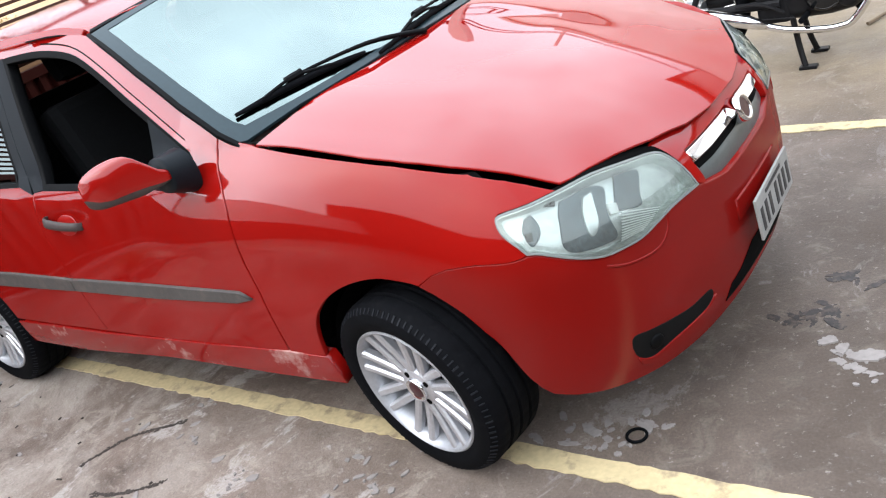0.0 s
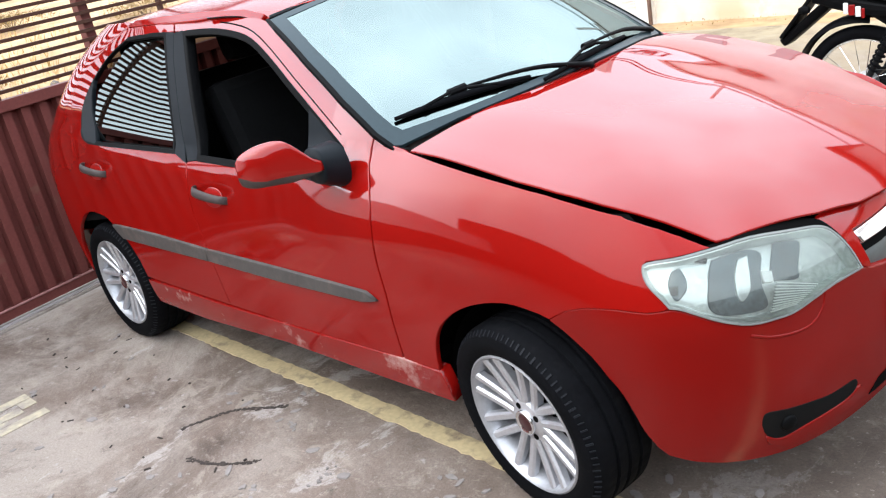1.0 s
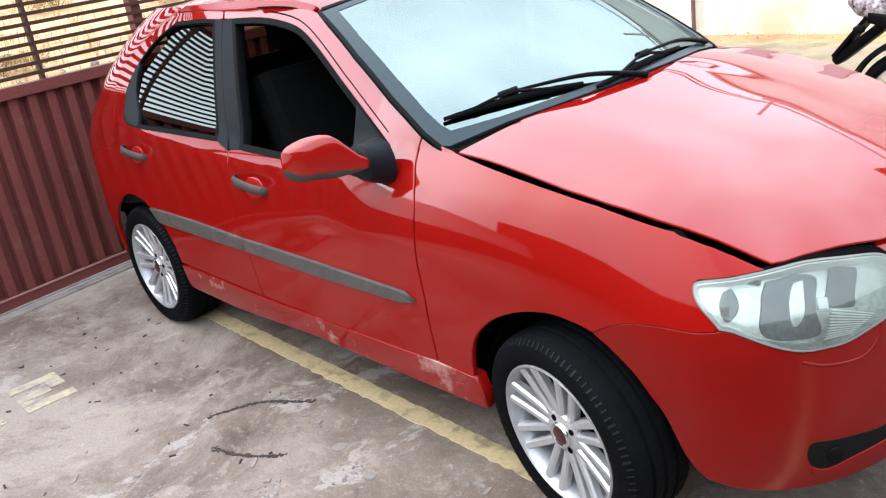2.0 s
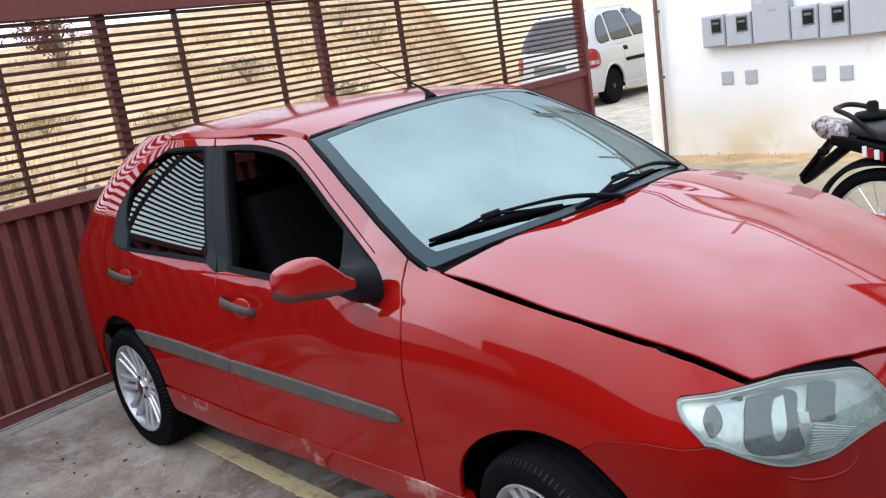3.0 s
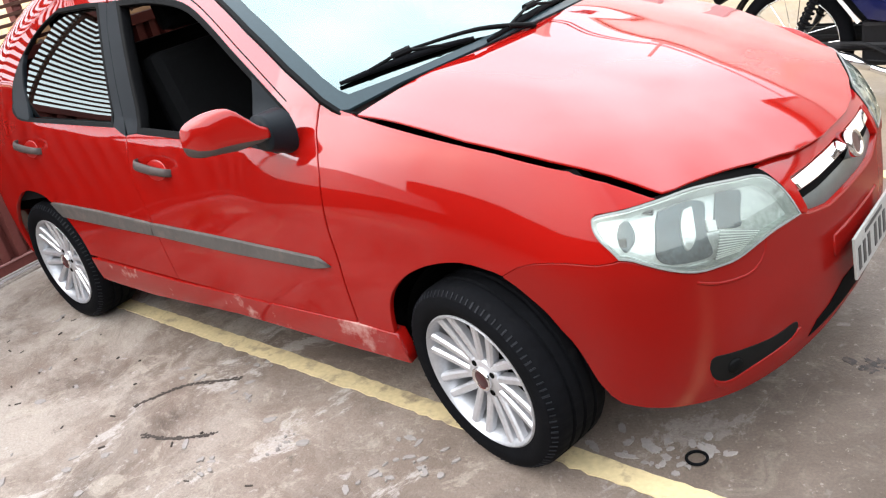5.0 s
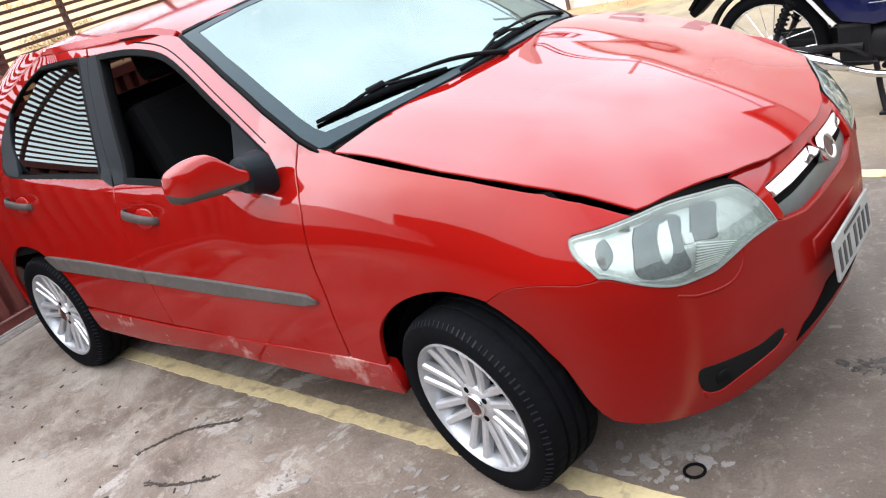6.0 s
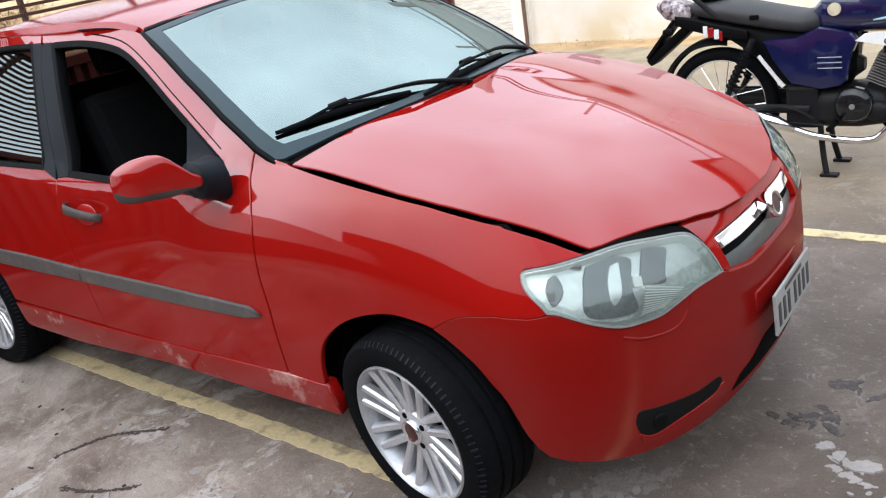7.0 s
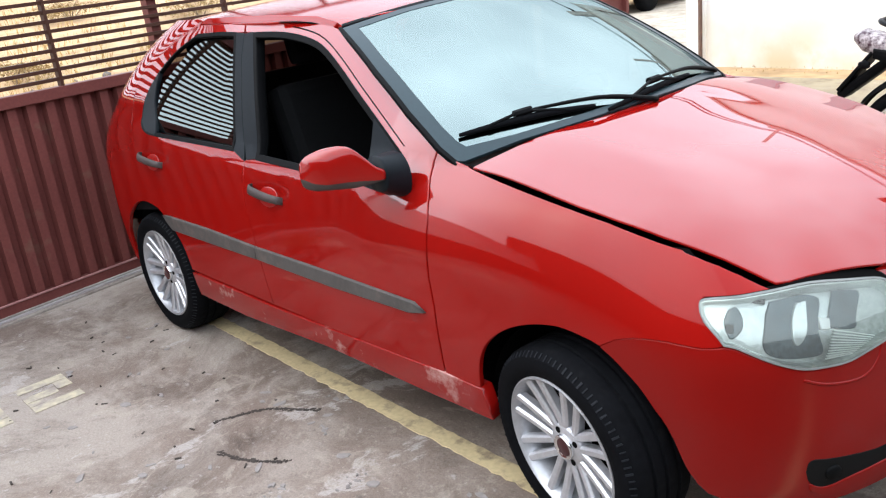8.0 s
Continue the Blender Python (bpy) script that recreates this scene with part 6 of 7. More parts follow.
def wskin(u, z, s=-1):
    """Skin of the white car: u runs ahead from the rear axle, and below -0.3 round the tail by quarter turns."""
    w, start = sp(z, K_WW), sp(z, K_WX)
    if u < -0.3:
        a, n = min(-0.3 - u, 1.0) * math.pi / 2, 2.0 / 2.5
        return (start - sp(z, K_WD) * max(math.sin(a), 0.0) ** n, s * w * max(math.cos(a), 0.0) ** n, z)
    x = u if u > 0.3 else 0.3 + (u - 0.3) * (0.3 - start) / 0.6
    return (x, s * w * (1 - 0.05 * max(0.0, u - 1.9) ** 2), z)


def wtail(v, z, s=1):
    return wskin(abs(v) - 1.3, z, -1 if v < 0 else 1)


def wpart(name, pts, material, s=-1, lift=0.0, label="", fn=wskin, cell=0.09, depth=0.02, roll=0.006):
    return skin(name, pts, material, wcar, fn=fn, s=s, cell=cell, lift=lift, depth=depth, roll=roll, label=label)


W_GLASS = ([(-0.30, 1.04), (-0.33, 1.12), (-0.32, 1.26), (-0.24, 1.38), (-0.12, 1.43), (-0.03, 1.43), (0.01, 1.38), (0.04, 1.07), (0.0, 1.03), (-0.22, 1.01)],
           [(0.14, 1.05), (0.10, 1.41), (0.15, 1.455), (0.40, 1.475), (0.64, 1.47), (0.70, 1.43), (0.79, 1.08), (0.74, 1.04), (0.20, 1.03)],
           [(0.90, 1.05), (0.78, 1.46), (1.02, 1.47), (1.30, 1.33), (1.64, 1.05)])
for s in (-1, 1):
    arch_r = [(0.35 * math.cos(radians(t)), 0.31 + 0.35 * math.sin(radians(t))) for t in range(176, 0, -14)]
    arch_f = [(2.45 + 0.35 * math.cos(radians(t)), 0.31 + 0.35 * math.sin(radians(t))) for t in range(176, 0, -14)]
    wpart("quarter_panel", [(-0.98, 0.60), (-0.38, 0.58), (-0.37, 0.30)] + arch_r + [(0.37, 0.30), (0.40, 0.94), (-0.42, 0.95), (-0.95, 0.93)], car_white, s)
    wpart("rear_door", [(0.385, 0.30), (0.86, 0.30), (0.86, 0.945), (0.415, 0.94)], car_white, s)
    wpart("front_door", [(0.87, 0.30), (1.85, 0.30), (1.88, 0.945), (0.87, 0.945)], car_white, s)
    wpart("fender", [(1.86, 0.30), (2.09, 0.30)] + arch_f + [(2.83, 0.30), (3.05, 0.45), (3.05, 0.72), (2.4, 0.90), (1.89, 0.945)], car_white, s)
    wpart("pillar_frame", [(-0.95, 0.935), (-0.42, 0.955), (1.86, 0.95), (1.36, 1.36), (1.08, 1.53), (0.7, 1.565), (0.0, 1.565), (-0.5, 1.555), (-0.9, 1.5)], car_white, s)
    for o in W_GLASS:
        wpart("window_seal", inset(flow(o, 2), -0.014), black, s, 0.002, depth=0.004, roll=0.001)
        wpart("side_window", flow(o, 2), car_glass, s, 0.005, depth=0.004, roll=0.001)
    wpart("rub_strip", [(0.42, 0.685), (0.46, 0.70), (1.86, 0.70), (1.86, 0.645), (0.46, 0.65)], black, s, 0.012)
    wpart("door_handle", [(0.42, 0.835), (0.54, 0.835), (0.54, 0.895), (0.42, 0.895)], black, s, 0.010)
    wpart("sill", [(0.40, 0.20), (2.08, 0.20), (2.08, 0.30), (0.40, 0.295)], car_white, s, 0.018)
    wpart("tail_lamp", flow([(-0.80, 0.66), (-0.84, 0.80), (-0.78, 0.92), (-0.62, 0.945), (-0.47, 0.92), (-0.40, 0.82), (-0.42, 0.70), (-0.52, 0.655), (-0.66, 0.645)], 3), red_lens, s, 0.012, "round-edged red rear lamp")
    wpart("reversing_lens", [(-0.78, 0.70), (-0.44, 0.70), (-0.43, 0.755), (-0.79, 0.755)], clear_lens, s, 0.016)
    part("arch_lip", tube(curve_pts([Vector(wskin(u, z, s)) for u, z in arch_r], 2), 0.022, 8), car_white, wcar, smooth=True)
    for wx in (0.0, 2.45):
        wh = new("wheel")
        wh.parent, wh.matrix_basis = wcar, pose(wx, s * 0.70, 0.29)
        part("tyre", lathe([(0.19, -0.08), (0.27, -0.085), (0.29, -0.05), (0.29, 0.05), (0.27, 0.085), (0.19, 0.08)], 40), rubber, wh, smooth=True)
        part("rim", lathe([(0.0001, s * 0.045), (0.10, s * 0.045), (0.165, s * 0.05), (0.178, s * 0.078), (0.195, s * 0.075), (0.195, s * 0.02), (0.0001, s * 0.02)], 30), steel_grey, wh, smooth=True)
        part("hub_cap", lathe([(0.0001, s * 0.088), (0.04, s * 0.084), (0.05, s * 0.06)], 20), steel_grey, wh, smooth=True)
        for k in range(5):
            part("spoke", box((0.03, s * 0.065 - 0.010, -0.036), (0.182, s * 0.065 + 0.010, 0.036), 0.009, pose(0, 0, 0, 0, 72 * k + 20, 0)), wheel_grey, wh)
tail = lambda lo, hi: [(-lo[0], lo[1]), (lo[0], lo[1]), (hi[0], hi[1]), (-hi[0], hi[1])]
wpart("tailgate", tail((0.34, 0.60), (0.42, 1.555)), car_white, fn=wtail, cell=0.06)
wpart("rear_window", flow([(-0.66, 1.02), (0.0, 0.99), (0.66, 1.02), (0.68, 1.10), (0.58, 1.45), (0.50, 1.48), (-0.50, 1.48), (-0.58, 1.45), (-0.68, 1.10)], 2), car_glass, fn=wtail, lift=0.008, cell=0.06)
wpart("bumper", [(-0.92, 0.26), (0.92, 0.26), (0.93, 0.42), (0.92, 0.585), (-0.92, 0.585), (-0.93, 0.42)], car_white, fn=wtail, lift=0.03, cell=0.06, depth=0.05, roll=0.015)
wpart("plate_recess", [(-0.20, 0.64), (0.20, 0.64), (0.19, 0.76), (-0.19, 0.76)], meter_dark, fn=wtail, lift=0.006)
part("body_shell", box((-0.40, -0.66, 0.22), (3.0, 0.66, 0.90), 0.08), dark, wcar)
part("roof", box((0.02, -0.53, 1.50), (1.06, 0.53, 1.585), 0.035), car_white, wcar)
part("bonnet", box((1.80, -0.68, 0.70), (3.04, 0.68, 0.93), 0.08), car_white, wcar)
part("windscreen", box((-0.015, -0.60, 0.0), (0.015, 0.60, 0.90), 0.01, Matrix.Translation((1.80, 0, 0.93)) @ pose(0, 0, 0, 0, -52, 0)), car_glass, wcar)
part("cabin", box((-0.10, -0.52, 0.85), (1.05, 0.52, 1.48), 0.05), dark, wcar)

# ---- far side of the street ----
tagged(part("street_wall", box((-60, 24, -0.3), (-21.5, 24.3, 4.4), 0.02), cream_wall), "yellow-cream rendered garden wall across the street", "wall", kind="structure")
tagged(part("street_wall", box((-21.4, 23.9, -0.3), (14, 24.2, 4.4), 0.02), cream_wall), "yellow-cream rendered wall across the street", "wall", kind="structure")

road_mat = mat("dusty_concrete", (0.43, 0.375, 0.30), 0.85, var=0.3, scale=1.5, fine=12, bump=0.06, bump_scale=12, dirt=(0.27, 0.22, 0.16), dirt_amount=0.5)
# ---- service posts of the meters, standing behind the white wall ----
post = thing("service_post", "grey concrete service post with insulators and cables behind the wall", "pole", pose(-3.89, 6.68, -0.1))
part("shaft", box((-0.085, -0.07, 0), (0.085, 0.07, 4.62), 0.01), pale_cement, post)
part("bracket", box((-0.26, -0.02, 4.22), (0.10, 0.02, 4.26), 0.005), dark, post)
for k, ix in enumerate((-0.22, -0.14)):
    part("insulator", lathe([(0.0001, 0), (0.022, 0), (0.034, 0.03), (0.02, 0.045), (0.034, 0.07), (0.018, 0.10), (0.0001, 0.10)], 14, "z", m=Matrix.Translation((ix, 0, 4.26))), dark, post, smooth=True)
    part("cable", tube([(ix, 0, 4.33 - 0.05 * k), (-0.70, -0.11, 4.37 - 0.04 * k), (-1.37, -0.63, 4.88 - 0.03 * k), (-3.0, -1.6, 6.2), (-6.0, -3.4, 8.6)], 0.015, 6), dark, post)
house = thing("house", "rendered neighbouring house behind the white wall", "house", pose(0.52, 7.0, -0.1))
part("house_wall", box((0, 0, 0), (8.6, 6.0, 5.1), 0.02), pale_cement, house)
part("house_roof", box((-0.18, -0.30, 5.1), (8.8, 6.3, 5.3), 0.03), rust, house, "brown tiled roof edge")
part("gutter_pipe", tube([(-0.05, -0.05, 0.1), (-0.05, -0.05, 5.08)], 0.05, 10), rust, house)
mast = thing("cable_mast", "slim grey cable mast behind the white wall", "pole", pose(-2.12, 6.68, -0.1))
part("shaft", tube([(-0.03, 0, 0), (0.0, 0, 4.1), (0.06, 0, 4.72)], 0.038, 12), pale_cement, mast)
for k in range(2):
    part("cable", tube([(-1.70, 0, 4.20 - 0.07 * k), (-1.25, -0.02, 4.13 - 0.07 * k), (-0.6, -0.02, 4.02 - 0.06 * k), (0, 0, 3.98 - 0.05 * k), (1.2, 0.0, 4.06 - 0.05 * k), (2.55, 0.15, 4.42 - 0.05 * k)], 0.014, 6), dark, mast)
tagged(part("road", box((-9.5, 5.7, -0.2), (-4.4, 22, 0.015), 0.004), road_mat), "pale dusty concrete street", "road", kind="structure")

# ---- painted lines and bay number ----
def ragged_strip(name, p0, p1, width, material, label, category, seed, z=0.004, step=0.03, wear=0.006):
    rnd = random.Random(seed)
    a, b = Vector(p0), Vector(p1)
    d = (b - a).normalized()
    nrm = Vector((-d.y, d.x))
    n = int((b - a).length / step)
    bm = bmesh.new()
    rows = []
    for i in range(n + 1):
        c = a + d * (b - a).length * i / n
        l, r = c + nrm * (width / 2 + 0.6 * rnd.uniform(-wear, wear)), c - nrm * (width / 2 + rnd.uniform(-wear, wear))
        rows.append([bm.verts.new((l.x, l.y, 0.0005)), bm.verts.new((l.x, l.y, z)), bm.verts.new((r.x, r.y, z)), bm.verts.new((r.x, r.y, 0.0005))])
    for p, q in zip(rows, rows[1:]):
        for j in range(3):
            bm.faces.new((p[j], q[j], q[j + 1], p[j + 1]))
    bmesh.ops.recalc_face_normals(bm, faces=bm.faces)
    return tagged(part(name, bm, material), label, category)


ragged_strip("bay_line", (-2.55, -0.640), (3.2, -0.745), 0.075, yellow, "worn yellow painted parking line on the concrete", "road marking", 1)
ragged_strip("bay_line", (-3.3, 1.50), (3.6, 1.41), 0.075, yellow, "worn yellow painted parking line on the concrete", "road marking", 2)
ragged_strip("bay_line", (-2.9, -2.95), (3.2, -3.05), 0.075, yellow, "worn yellow painted parking line on the concrete", "road marking", 3)


def digit(kind, y0, label):
    """A blocky stencilled digit, read from the front of the bay: up is -x, right is +y."""
    d = thing("bay_number", label, "road marking", pose(-2.125, y0, 0), "painted bay number")
    w, h, t = 0.20, 0.29, 0.062
    bars = {"2": [(0, h - t, w, h), (w - t, h / 2, w, h - t - 0.004), (0, h / 2 - t / 2, w - t - 0.004, h / 2 + t / 2), (0, t + 0.004, t, h / 2 - t / 2 - 0.004), (0, 0, w, t)],
            "0": [(0, h - t, w, h), (0, t + 0.004, t, h - t - 0.004), (w - t, t + 0.004, w, h - t - 0.004), (0, 0, w, t)]}[kind]
    for a, b, c, e in bars:
        part("stroke", box((-e, a, 0.0008), (-b, c, 0.004), 0.001), stencil, d)


digit("2", -2.13, "faded yellow stencilled bay digit 2 on concrete")
digit("0", -1.845, "faded yellow stencilled bay digit 0 on concrete")
digit("2", -1.56, "faded yellow stencilled bay digit 2 on concrete")

# ---- litter and scars on the slab ----
def patch(cx, cy, rx, ry, turn, seed, z=0.003, n=22, rough=0.35):
    rnd = random.Random(seed)
    bm = bmesh.new()
    c, s = math.cos(turn), math.sin(turn)
    pts = []
    for i in range(n):
        a = 2 * math.pi * i / n
        k = 1 + rough * (0.6 * noise.noise((math.cos(a) * 1.6, math.sin(a) * 1.6, seed * 3.7)) + 0.55 * noise.noise((math.cos(a) * 5, math.sin(a) * 5, seed * 1.3)) + rnd.uniform(-0.25, 0.25))
        x, y = rx * k * math.cos(a), ry * k * math.sin(a)
        pts.append((cx + c * x - s * y, cy + s * x + c * y))
    top = [bm.verts.new((x, y, z)) for x, y in pts]
    low = [bm.verts.new((cx + (x - cx) * 1.04, cy + (y - cy) * 1.04, 0.0004)) for x, y in pts]
    bm.faces.new(top)
    for i in range(n):
        bm.faces.new((top[i], low[i], low[(i + 1) % n], top[(i + 1) % n]))
    bmesh.ops.recalc_face_normals(bm, faces=bm.faces)
    return bm


rnd = random.Random(7)
splash = []
for cx, cy, r in ((-1.20, -0.742, 0.032), (-1.05, -0.90, 0.022), (0.30, -0.62, 0.05), (0.40, -0.58, 0.045), (0.48, -0.50, 0.05), (-0.86, -1.20, 0.025), (-0.70, -1.02, 0.02), (-0.30, -1.0, 0.03), (-0.2, -0.92, 0.035),
                  (1.15, -0.30, 0.08), (1.22, -0.42, 0.06), (1.05, -0.15, 0.05), (1.32, -0.10, 0.07), (1.5, 0.1, 0.06), (1.1, 0.25, 0.05)):
    splash.append((cx, cy, r))
for k in range(26):
    t = rnd.random()
    splash.append((0.90 + 0.11 * t + rnd.gauss(0, 0.02), -0.11 - 0.12 * t + rnd.gauss(0, 0.02), rnd.uniform(0.004, 0.016)))
for k in range(70):
    splash.append((rnd.uniform(-2.6, 0.2), rnd.uniform(-2.4, -0.8), rnd.uniform(0.005, 0.018)))
for cx, cy, r in list(splash[:15]):
    for k in range(9):
        splash.append((cx + rnd.gauss(0, 1.3 * r), cy + rnd.gauss(0, 1.3 * r), r * rnd.uniform(0.08, 0.4)))
splash[:15] = [(cx, cy, r * 0.38) for cx, cy, r in splash[:15]]
bm_all = bmesh.new()
tmp = bpy.data.meshes.new("tmp")
for k, (cx, cy, r) in enumerate(splash):
    b = patch(cx, cy, r * rnd.uniform(0.9, 1.6), r * rnd.uniform(0.5, 0.9), rnd.uniform(0, 3), k, 0.0015 + 0.00002 * k, 34, 0.45)
    b.to_mesh(tmp)
    b.free()
    bm_all.from_mesh(tmp)
tagged(part("cement_splashes", bm_all, chalk), "dried pale cement splashes on the slab", "splashes", kind="stuff")
bm_all = bmesh.new()
for k in range(80):
    x, y, a = rnd.uniform(-3.1, 1.2), rnd.uniform(-2.6, -0.75), rnd.uniform(0, 3.1)
    if rnd.random() < 0.5:
        x, y = rnd.uniform(-2.8, -0.6), rnd.uniform(-2.2, -0.8)
    l, w = rnd.uniform(0.004, 0.013), rnd.uniform(0.002, 0.004)
    add_box(bm_all, (-l, -w, 0.0), (l, w, rnd.uniform(0.002, 0.005)), 0.0, Matrix.Translation((x, y, 0.0005)) @ Matrix.Rotation(a, 4, "Z"))
tagged(part("seed_litter", bm_all, litter), "small dark seeds and leaf scraps on concrete", "litter", kind="stuff")


def gouge(line, seed, label):
    """A thin torn line with fine cross scratches and a chalky bruise beside it."""
    rnd = random.Random(seed)
    bm = bmesh.new()
    pts = curve_pts([Vector((x, y, 0)) for x, y in line], 8)
    for p, q in zip(pts, pts[1:]):
        for k in range(3):
            c, d = p.lerp(q, rnd.random()), q - p
            ang, l = math.atan2(d.y, d.x) + rnd.gauss(0, 0.25), d.length * rnd.uniform(0.3, 0.8)
            w = rnd.uniform(0.0012, 0.0042)
            add_box(bm, (-l, -w, 0), (l, w, rnd.uniform(0.0008, 0.002)), 0.0, Matrix.Translation((c.x + rnd.gauss(0, 0.005), c.y + rnd.gauss(0, 0.005), 0.0004)) @ Matrix.Rotation(ang, 4, "Z"))
        for k in range(4):
            c, l = p.lerp(q, rnd.random()), rnd.uniform(0.004, 0.016)
            add_box(bm, (-l * 0.3, -0.0011, 0), (l, 0.0011, 0.001), 0.0, Matrix.Translation((c.x, c.y, 0.0004)) @ Matrix.Rotation(rnd.uniform(0.6, 1.6), 4, "Z"))
    return tagged(part("gouge", bm, litter), label, "gouge", kind="stuff")


gouge([(-1.44, -1.131), (-1.404, -1.036), (-1.359, -0.958), (-1.27, -0.89), (-1.182, -0.839)], 3, "dark rough gouge mark scraped across the concrete")
gouge([(-1.232, -1.222), (-1.134, -1.202), (-1.054, -1.157), (-0.979, -1.098)], 4, "dark rough gouge mark scraped across the concrete")
oil = mat("oil_stain", (0.034, 0.028, 0.027), 0.5, var=0.5, scale=18, fine=60, dirt=(0.11, 0.085, 0.065), dirt_amount=0.5)
bm_all = bmesh.new()
rnd = random.Random(12)
for k in range(46):
    t = rnd.random()
    cx, cy, r_ = 0.70 + 0.14 * t + rnd.gauss(0, 0.035), 0.02 + 0.05 * t + rnd.gauss(0, 0.03), rnd.uniform(0.004, 0.022)
    if k > 38:
        cx, cy, r_ = 0.84 + rnd.gauss(0, 0.03), 0.263 + rnd.gauss(0, 0.03), rnd.uniform(0.008, 0.025)
    b = patch(cx, cy, r_ * rnd.uniform(0.9, 1.7), r_ * rnd.uniform(0.4, 0.9), rnd.uniform(0, 3), 300 + k, 0.0008 + 0.00002 * k, 30, 0.6)
    b.to_mesh(tmp)
    b.free()
    bm_all.from_mesh(tmp)
tagged(part("oil_stains", bm_all, oil), "dark oil stains on the slab before the bumper", "stain", kind="stuff")
ring = tagged(part("rubber_ring", lathe([(0.027 + 0.0045 * math.cos(a), 0.0045 * math.sin(a)) for a in [2 * math.pi * i / 10 for i in range(10)]], 32, "z", close=True), rubber, smooth=True), "small black rubber ring lying on the concrete", "rubber ring")
ring.location = (0.475, -0.553, 0.0046)
stick = tagged(part("stick", tube([(0.446, 2.763, 0.012), (0.50, 2.88, 0.014), (0.535, 2.949, 0.012)], 0.009, 7), bark), "short broken stick lying on the ground", "stick")

# ---- broken pit with a weed ----
pit = thing("broken_pit", "broken pit in the slab with soil and rubble", "pit", pose(-2.72, -1.80, 0))
part("soil", patch(0, 0, 0.135, 0.20, 0.2, 11, 0.004, 60, 0.6), litter, pit)
for k in range(34):
    a, r = rnd.uniform(0, 6.28), rnd.uniform(0.03, 0.2)
    sz = rnd.uniform(0.012, 0.035)
    bm = bmesh.new()
    bmesh.ops.create_icosphere(bm, subdivisions=1, radius=sz)
    for v in bm.verts:
        v.co = Vector((v.co.x * 1.3, v.co.y, v.co.z * 0.7)) * rnd.uniform(0.8, 1.15)
    bmesh.ops.translate(bm, verts=bm.verts, vec=(0.8 * r * math.cos(a), r * math.sin(a), sz * 0.6))
    part("stone", bm, threshold_mat if k % 3 == 0 else rubble, pit)
bm = box((-0.06, -0.075, 0.0), (0.06, 0.075, 0.05), 0.018, Matrix.Translation((0.03, -0.13, 0.0)) @ pose(0, 0, 0, 4, 5, 25))
part("yellow_stone", bm, stencil, pit, "yellow-painted broken lump of concrete")


def leaf_clump(bm, rnd, c, r, h, n, size):
    for k in range(n):
        a, d = rnd.uniform(0, 6.28), rnd.uniform(0, r)
        p = Vector((c[0] + d * math.cos(a), c[1] + d * math.sin(a), c[2] + rnd.uniform(0.15, 1) * h * (1 - 0.5 * d / max(r, 1e-6))))
        m = Matrix.Translation(p) @ Euler((rnd.uniform(-1, 1), rnd.uniform(-1, 1), rnd.uniform(0, 6.28))).to_matrix().to_4x4()
        s = size * rnd.uniform(0.6, 1.3)
        q = [m @ Vector(v) for v in ((-s, 0, 0), (0, -0.4 * s, 0.05 * s), (s, 0, 0), (0, 0.4 * s, 0.05 * s))]
        bm.faces.new([bm.verts.new(v) for v in q])


weed = thing("weed", "small green weed growing from the broken pit", "plant", pose(-2.80, -1.80, 0))
bm = bmesh.new()
for k in range(7):
    a = k * 0.9
    add_tube(bm, [(0.01 * math.cos(a), 0.01 * math.sin(a), 0.0), (0.05 * math.cos(a), 0.05 * math.sin(a), 0.07), (0.10 * math.cos(a), 0.10 * math.sin(a), 0.11)], 0.003, 5)
part("stem", bm, leaf_green, weed)
bm = bmesh.new()
leaf_clump(bm, rnd, (0, 0, 0.02), 0.14, 0.10, 260, 0.013)
part("leaves", bm, leaf_green, weed)

# ---- growth on the bank behind the gate ----
def shrub(x, y, r, h, seed, green):
    rnd = random.Random(seed)
    b = thing("shrub", "straggly green shrub on the dry bank" if green else "dry straw-coloured shrub on the bank", "shrub", pose(x, y, bank(x, y)), "shrubs on the bank")
    bm = bmesh.new()
    for k in range(9):
        a, t = rnd.uniform(0, 6.28), rnd.uniform(0.4, 0.9)
        add_tube(bm, [(0, 0, -0.05), (r * 0.4 * t * math.cos(a), r * 0.4 * t * math.sin(a), h * 0.5), (r * t * math.cos(a), r * t * math.sin(a), h * rnd.uniform(0.7, 1.0))], 0.008, 5, [0.010, 0.006, 0.003])
    part("stem", bm, bark, b)
    bm = bmesh.new()
    for k in range(22):
        a, t = rnd.uniform(0, 6.28), rnd.uniform(0.1, 0.9)
        leaf_clump(bm, rnd, (r * t * math.cos(a), r * t * math.sin(a), h * rnd.uniform(0.0, 0.5)), r * 0.4, h * 0.42, 80, 0.022)
    part("leaves", bm, leaf_green if green else dry_leaf, b)


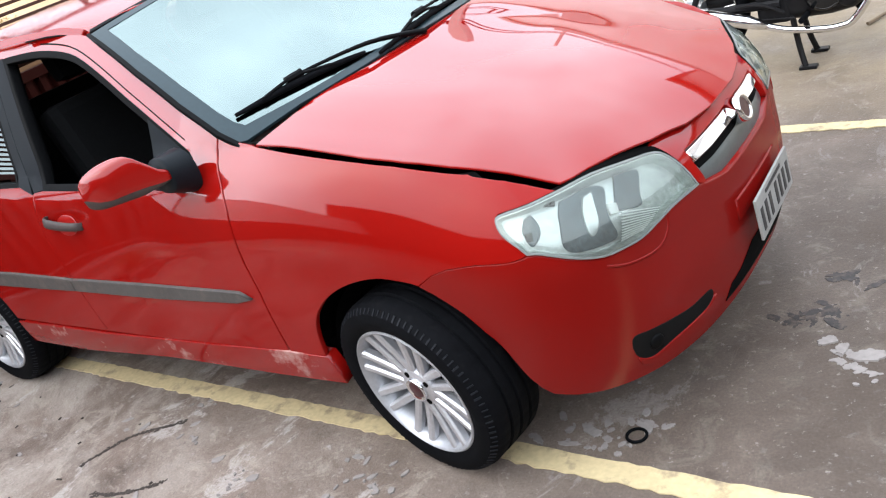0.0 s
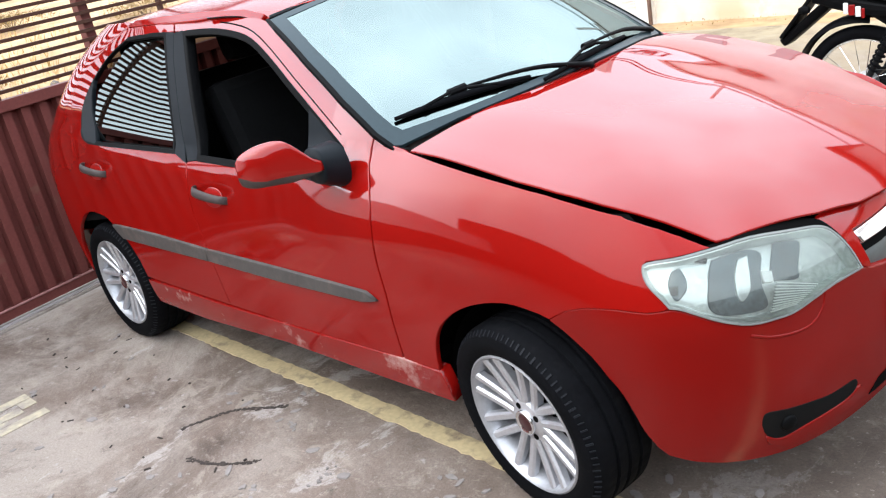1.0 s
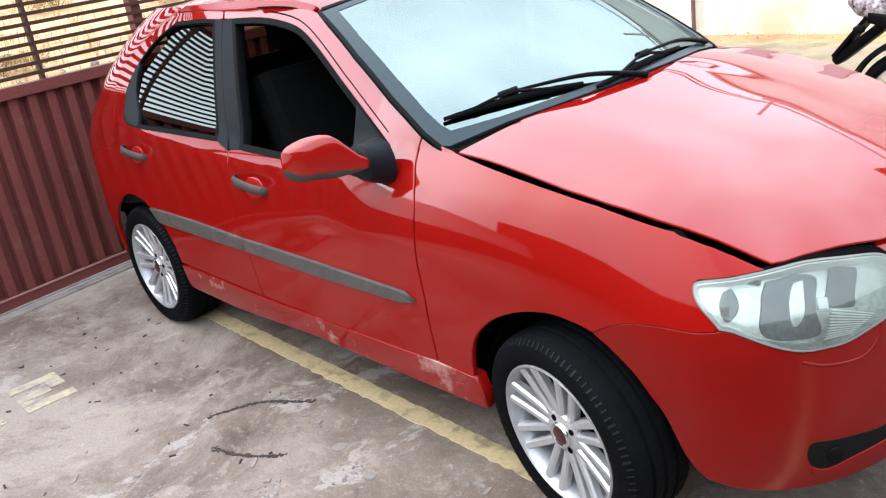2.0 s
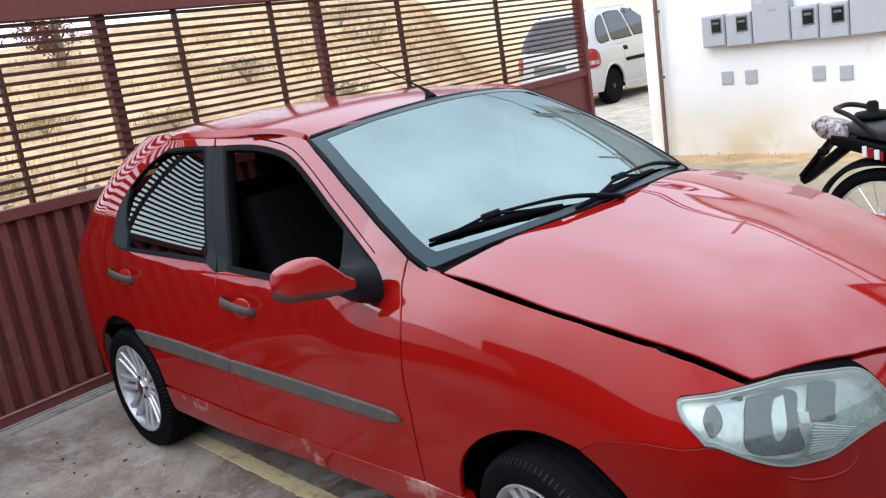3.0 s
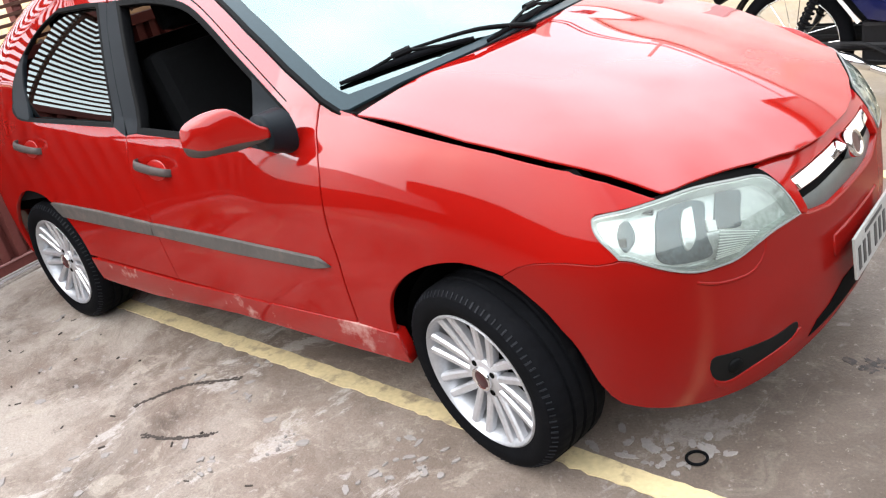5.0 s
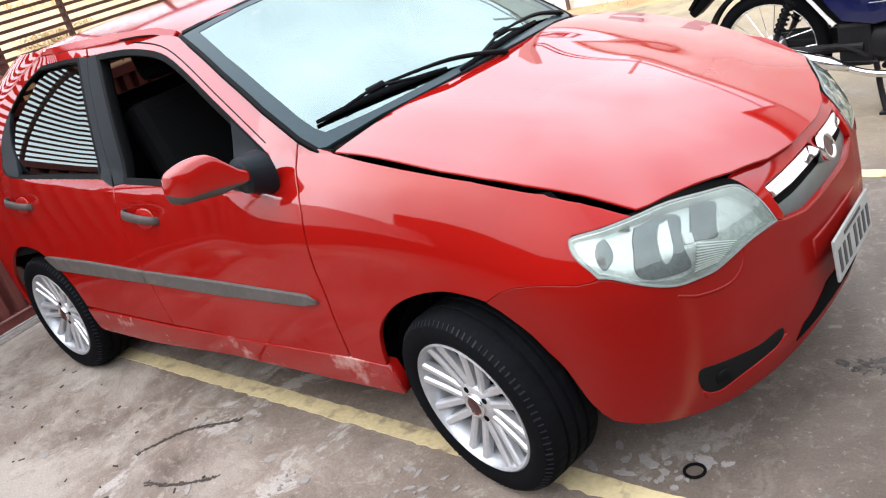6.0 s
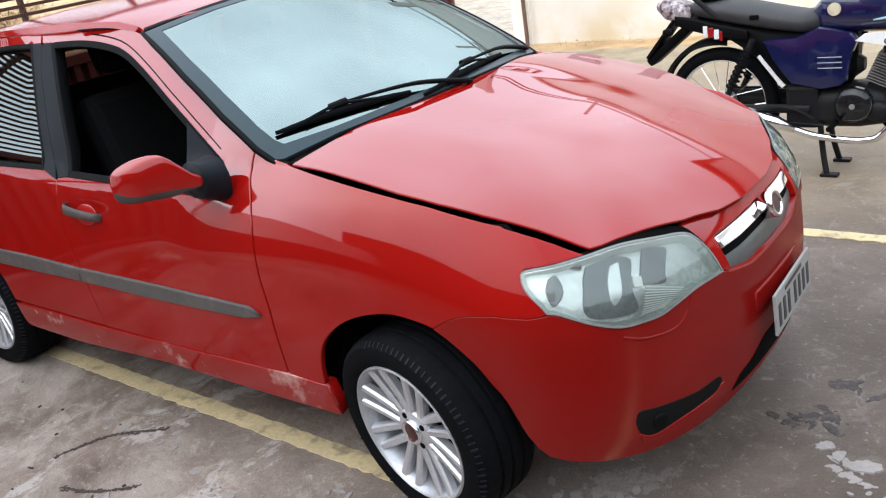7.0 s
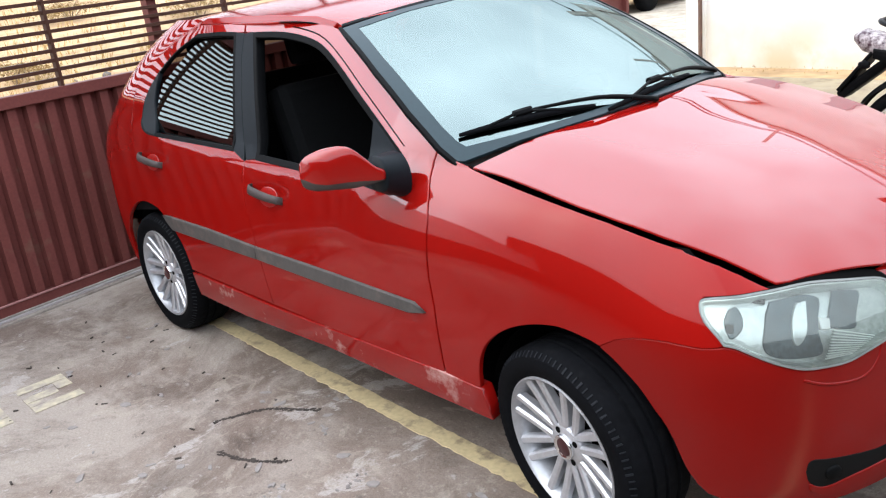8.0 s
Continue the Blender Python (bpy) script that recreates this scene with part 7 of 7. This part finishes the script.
for k, (x, y, r, h, g) in enumerate(((-9.5, 5.6, 0.7, 0.6, 1), (-10.5, 6.6, 0.8, 0.6, 1), (-12, 8.0, 0.8, 0.6, 1), (-8.6, 4.0, 0.6, 0.4, 0), (-13, 5.0, 0.7, 0.4, 0), (-16, 8.5, 1.0, 0.8, 1), (-7.2, 0.4, 0.4, 0.25, 1), (-6.8, 1.6, 0.4, 0.25, 1), (-7.4, 2.4, 0.4, 0.3, 0), (-11, 1.2, 0.6, 0.35, 0),
                                     (-18, 14, 1.2, 0.9, 1), (-9.4, 6.8, 0.6, 0.45, 1), (-15, 3.5, 0.8, 0.4, 0), (-20, 9, 1.1, 0.6, 0), (-9.8, 8.2, 0.7, 0.6, 1), (-22, 16, 1.4, 1.1, 1))):
    shrub(x, y, r, h, 30 + k, g)

rnd = random.Random(21)
bm = bmesh.new()
for k in range(9000):
    x, y = rnd.uniform(-28, -5.0), rnd.uniform(-6, 20)
    if noise.noise((x * 0.25, y * 0.25, 5)) < -0.05 or y > 4.5 + 1.0 * (-6 - x):
        continue
    z = bank(x, y)
    for j in range(4):
        a, l, w = rnd.uniform(0, 6.28), rnd.uniform(0.08, 0.26), 0.008
        dx, dy = math.cos(a), math.sin(a)
        ox, oy = x + rnd.uniform(-0.06, 0.06), y + rnd.uniform(-0.06, 0.06)
        bm.faces.new([bm.verts.new(p) for p in ((ox - dy * w, oy + dx * w, z - 0.01), (ox + dy * w, oy - dx * w, z - 0.01), (ox + dx * l * 0.5, oy + dy * l * 0.5, z + l))])
tagged(part("dry_grass", bm, dry_grass), "sparse dry straw grass on the bank", "grass", kind="stuff")
rnd = random.Random(5)
bm = bmesh.new()
for k in range(700):
    x, y = rnd.uniform(-10.5, -4.8), rnd.uniform(-4, 4.5)
    s = rnd.uniform(0.02, 0.07)
    z = bank(x, y)
    r = bmesh.ops.create_icosphere(bm, subdivisions=1, radius=s, matrix=Matrix.Translation((x, y, z + 0.2 * s)))
tagged(part("bank_rubble", bm, rubble), "grey rubble and dark stones strewn behind the gate", "rubble", kind="stuff")

bm = bmesh.new()
for k in range(160):
    x, y = rnd.uniform(-7.6, -4.9), rnd.uniform(-3, 4.0)
    s = rnd.uniform(0.02, 0.06)
    bmesh.ops.create_icosphere(bm, subdivisions=1, radius=s, matrix=Matrix.Translation((x, y, bank(x, y) + 0.2 * s)))
tagged(part("pale_rubble", bm, pale_cement), "pale broken mortar lumps behind the gate", "rubble", kind="stuff")
bm = bmesh.new()
for k in range(3600):
    x = -4.8 - abs(rnd.gauss(0, 1.5))
    y, l, a = rnd.uniform(-4, 5.0), rnd.uniform(0.02, 0.05), rnd.uniform(0, 6.28)
    dx, dy, z = l * math.cos(a), l * math.sin(a), bank(x, y) + rnd.uniform(0.0, 0.05)
    bm.faces.new([bm.verts.new(p) for p in ((x - dx, y - dy, z), (x + dy * 0.5, y - dx * 0.5, z + 0.02), (x + dx, y + dy, z + 0.015), (x - dy * 0.5, y + dx * 0.5, z + 0.03))])
tagged(part("dead_leaves", bm, dead_leaf), "dark dead leaves strewn at the foot of the bank", "leaves", kind="stuff")


def tree(x, y, h, seed, foliage, label):
    rnd = random.Random(seed)
    t = thing("tree", label, "tree", pose(x, y, bank(x, y)), "trees on the bank")
    bm = bmesh.new()
    add_tube(bm, curve_pts([(0, 0, -0.1), (0.1, 0.05, h * 0.3), (-0.05, 0.1, h * 0.6), (0.1, 0, h * 0.9)], 5), 0.1, 8, [0.16 - 0.008 * i for i in range(16)])
    part("trunk", bm, bark, t)
    bm = bmesh.new()
    ends = []
    for k in range(12):
        a, z = rnd.uniform(0, 6.28), h * rnd.uniform(0.15, 0.8)
        l = h * rnd.uniform(0.2, 0.4)
        e = (l * math.cos(a), l * math.sin(a), z + l * 0.6)
        ends.append(e)
        add_tube(bm, [(0, 0, z), (e[0] * 0.5, e[1] * 0.5, z + l * 0.2), e], 0.03, 6, [0.05, 0.03, 0.01])
    part("limbs", bm, bark, t)
    bm = bmesh.new()
    for e in ends:
        leaf_clump(bm, rnd, e, 0.7, 0.6, 90, 0.08)
        leaf_clump(bm, rnd, (e[0] * 0.6, e[1] * 0.6, e[2] - 0.4), 0.5, 0.5, 40, 0.08)
    part("crown", bm, foliage, t)


for x, y, h, seed, red in ((-24, 3.4, 2.3, 3, 0), (-26, 5.6, 2.0, 4, 0), (-22, 1.0, 2.4, 5, 0), (-25, 7.9, 1.5, 6, 1)):
    tree(x, y, h, seed, red_leaf if red else grey_leaf, "small tree with rusty red leaves on the bank" if red else "thin bare-limbed tree with sparse grey-green crown")

rnd = random.Random(44)
bm = bmesh.new()
for k in range(420):
    x, y = rnd.uniform(-4.0, 4.0), 6.24 - abs(rnd.gauss(0, 0.22))
    if noise.noise((x * 1.4, 0, 9)) < -0.05:
        continue
    a, l, w = rnd.uniform(0, 6.28), rnd.uniform(0.008, 0.022), 0.006
    dx, dy = math.cos(a), math.sin(a)
    bm.faces.new([bm.verts.new(p) for p in ((x - dy * w, y + dx * w, 0.0), (x + dy * w, y - dx * w, 0.0), (x + dx * l * 0.4, min(y + dy * l * 0.4, 6.25), l))])
tagged(part("wall_foot_grass", bm, dry_grass), "thin dry grass along the wall foot", "grass", kind="stuff")
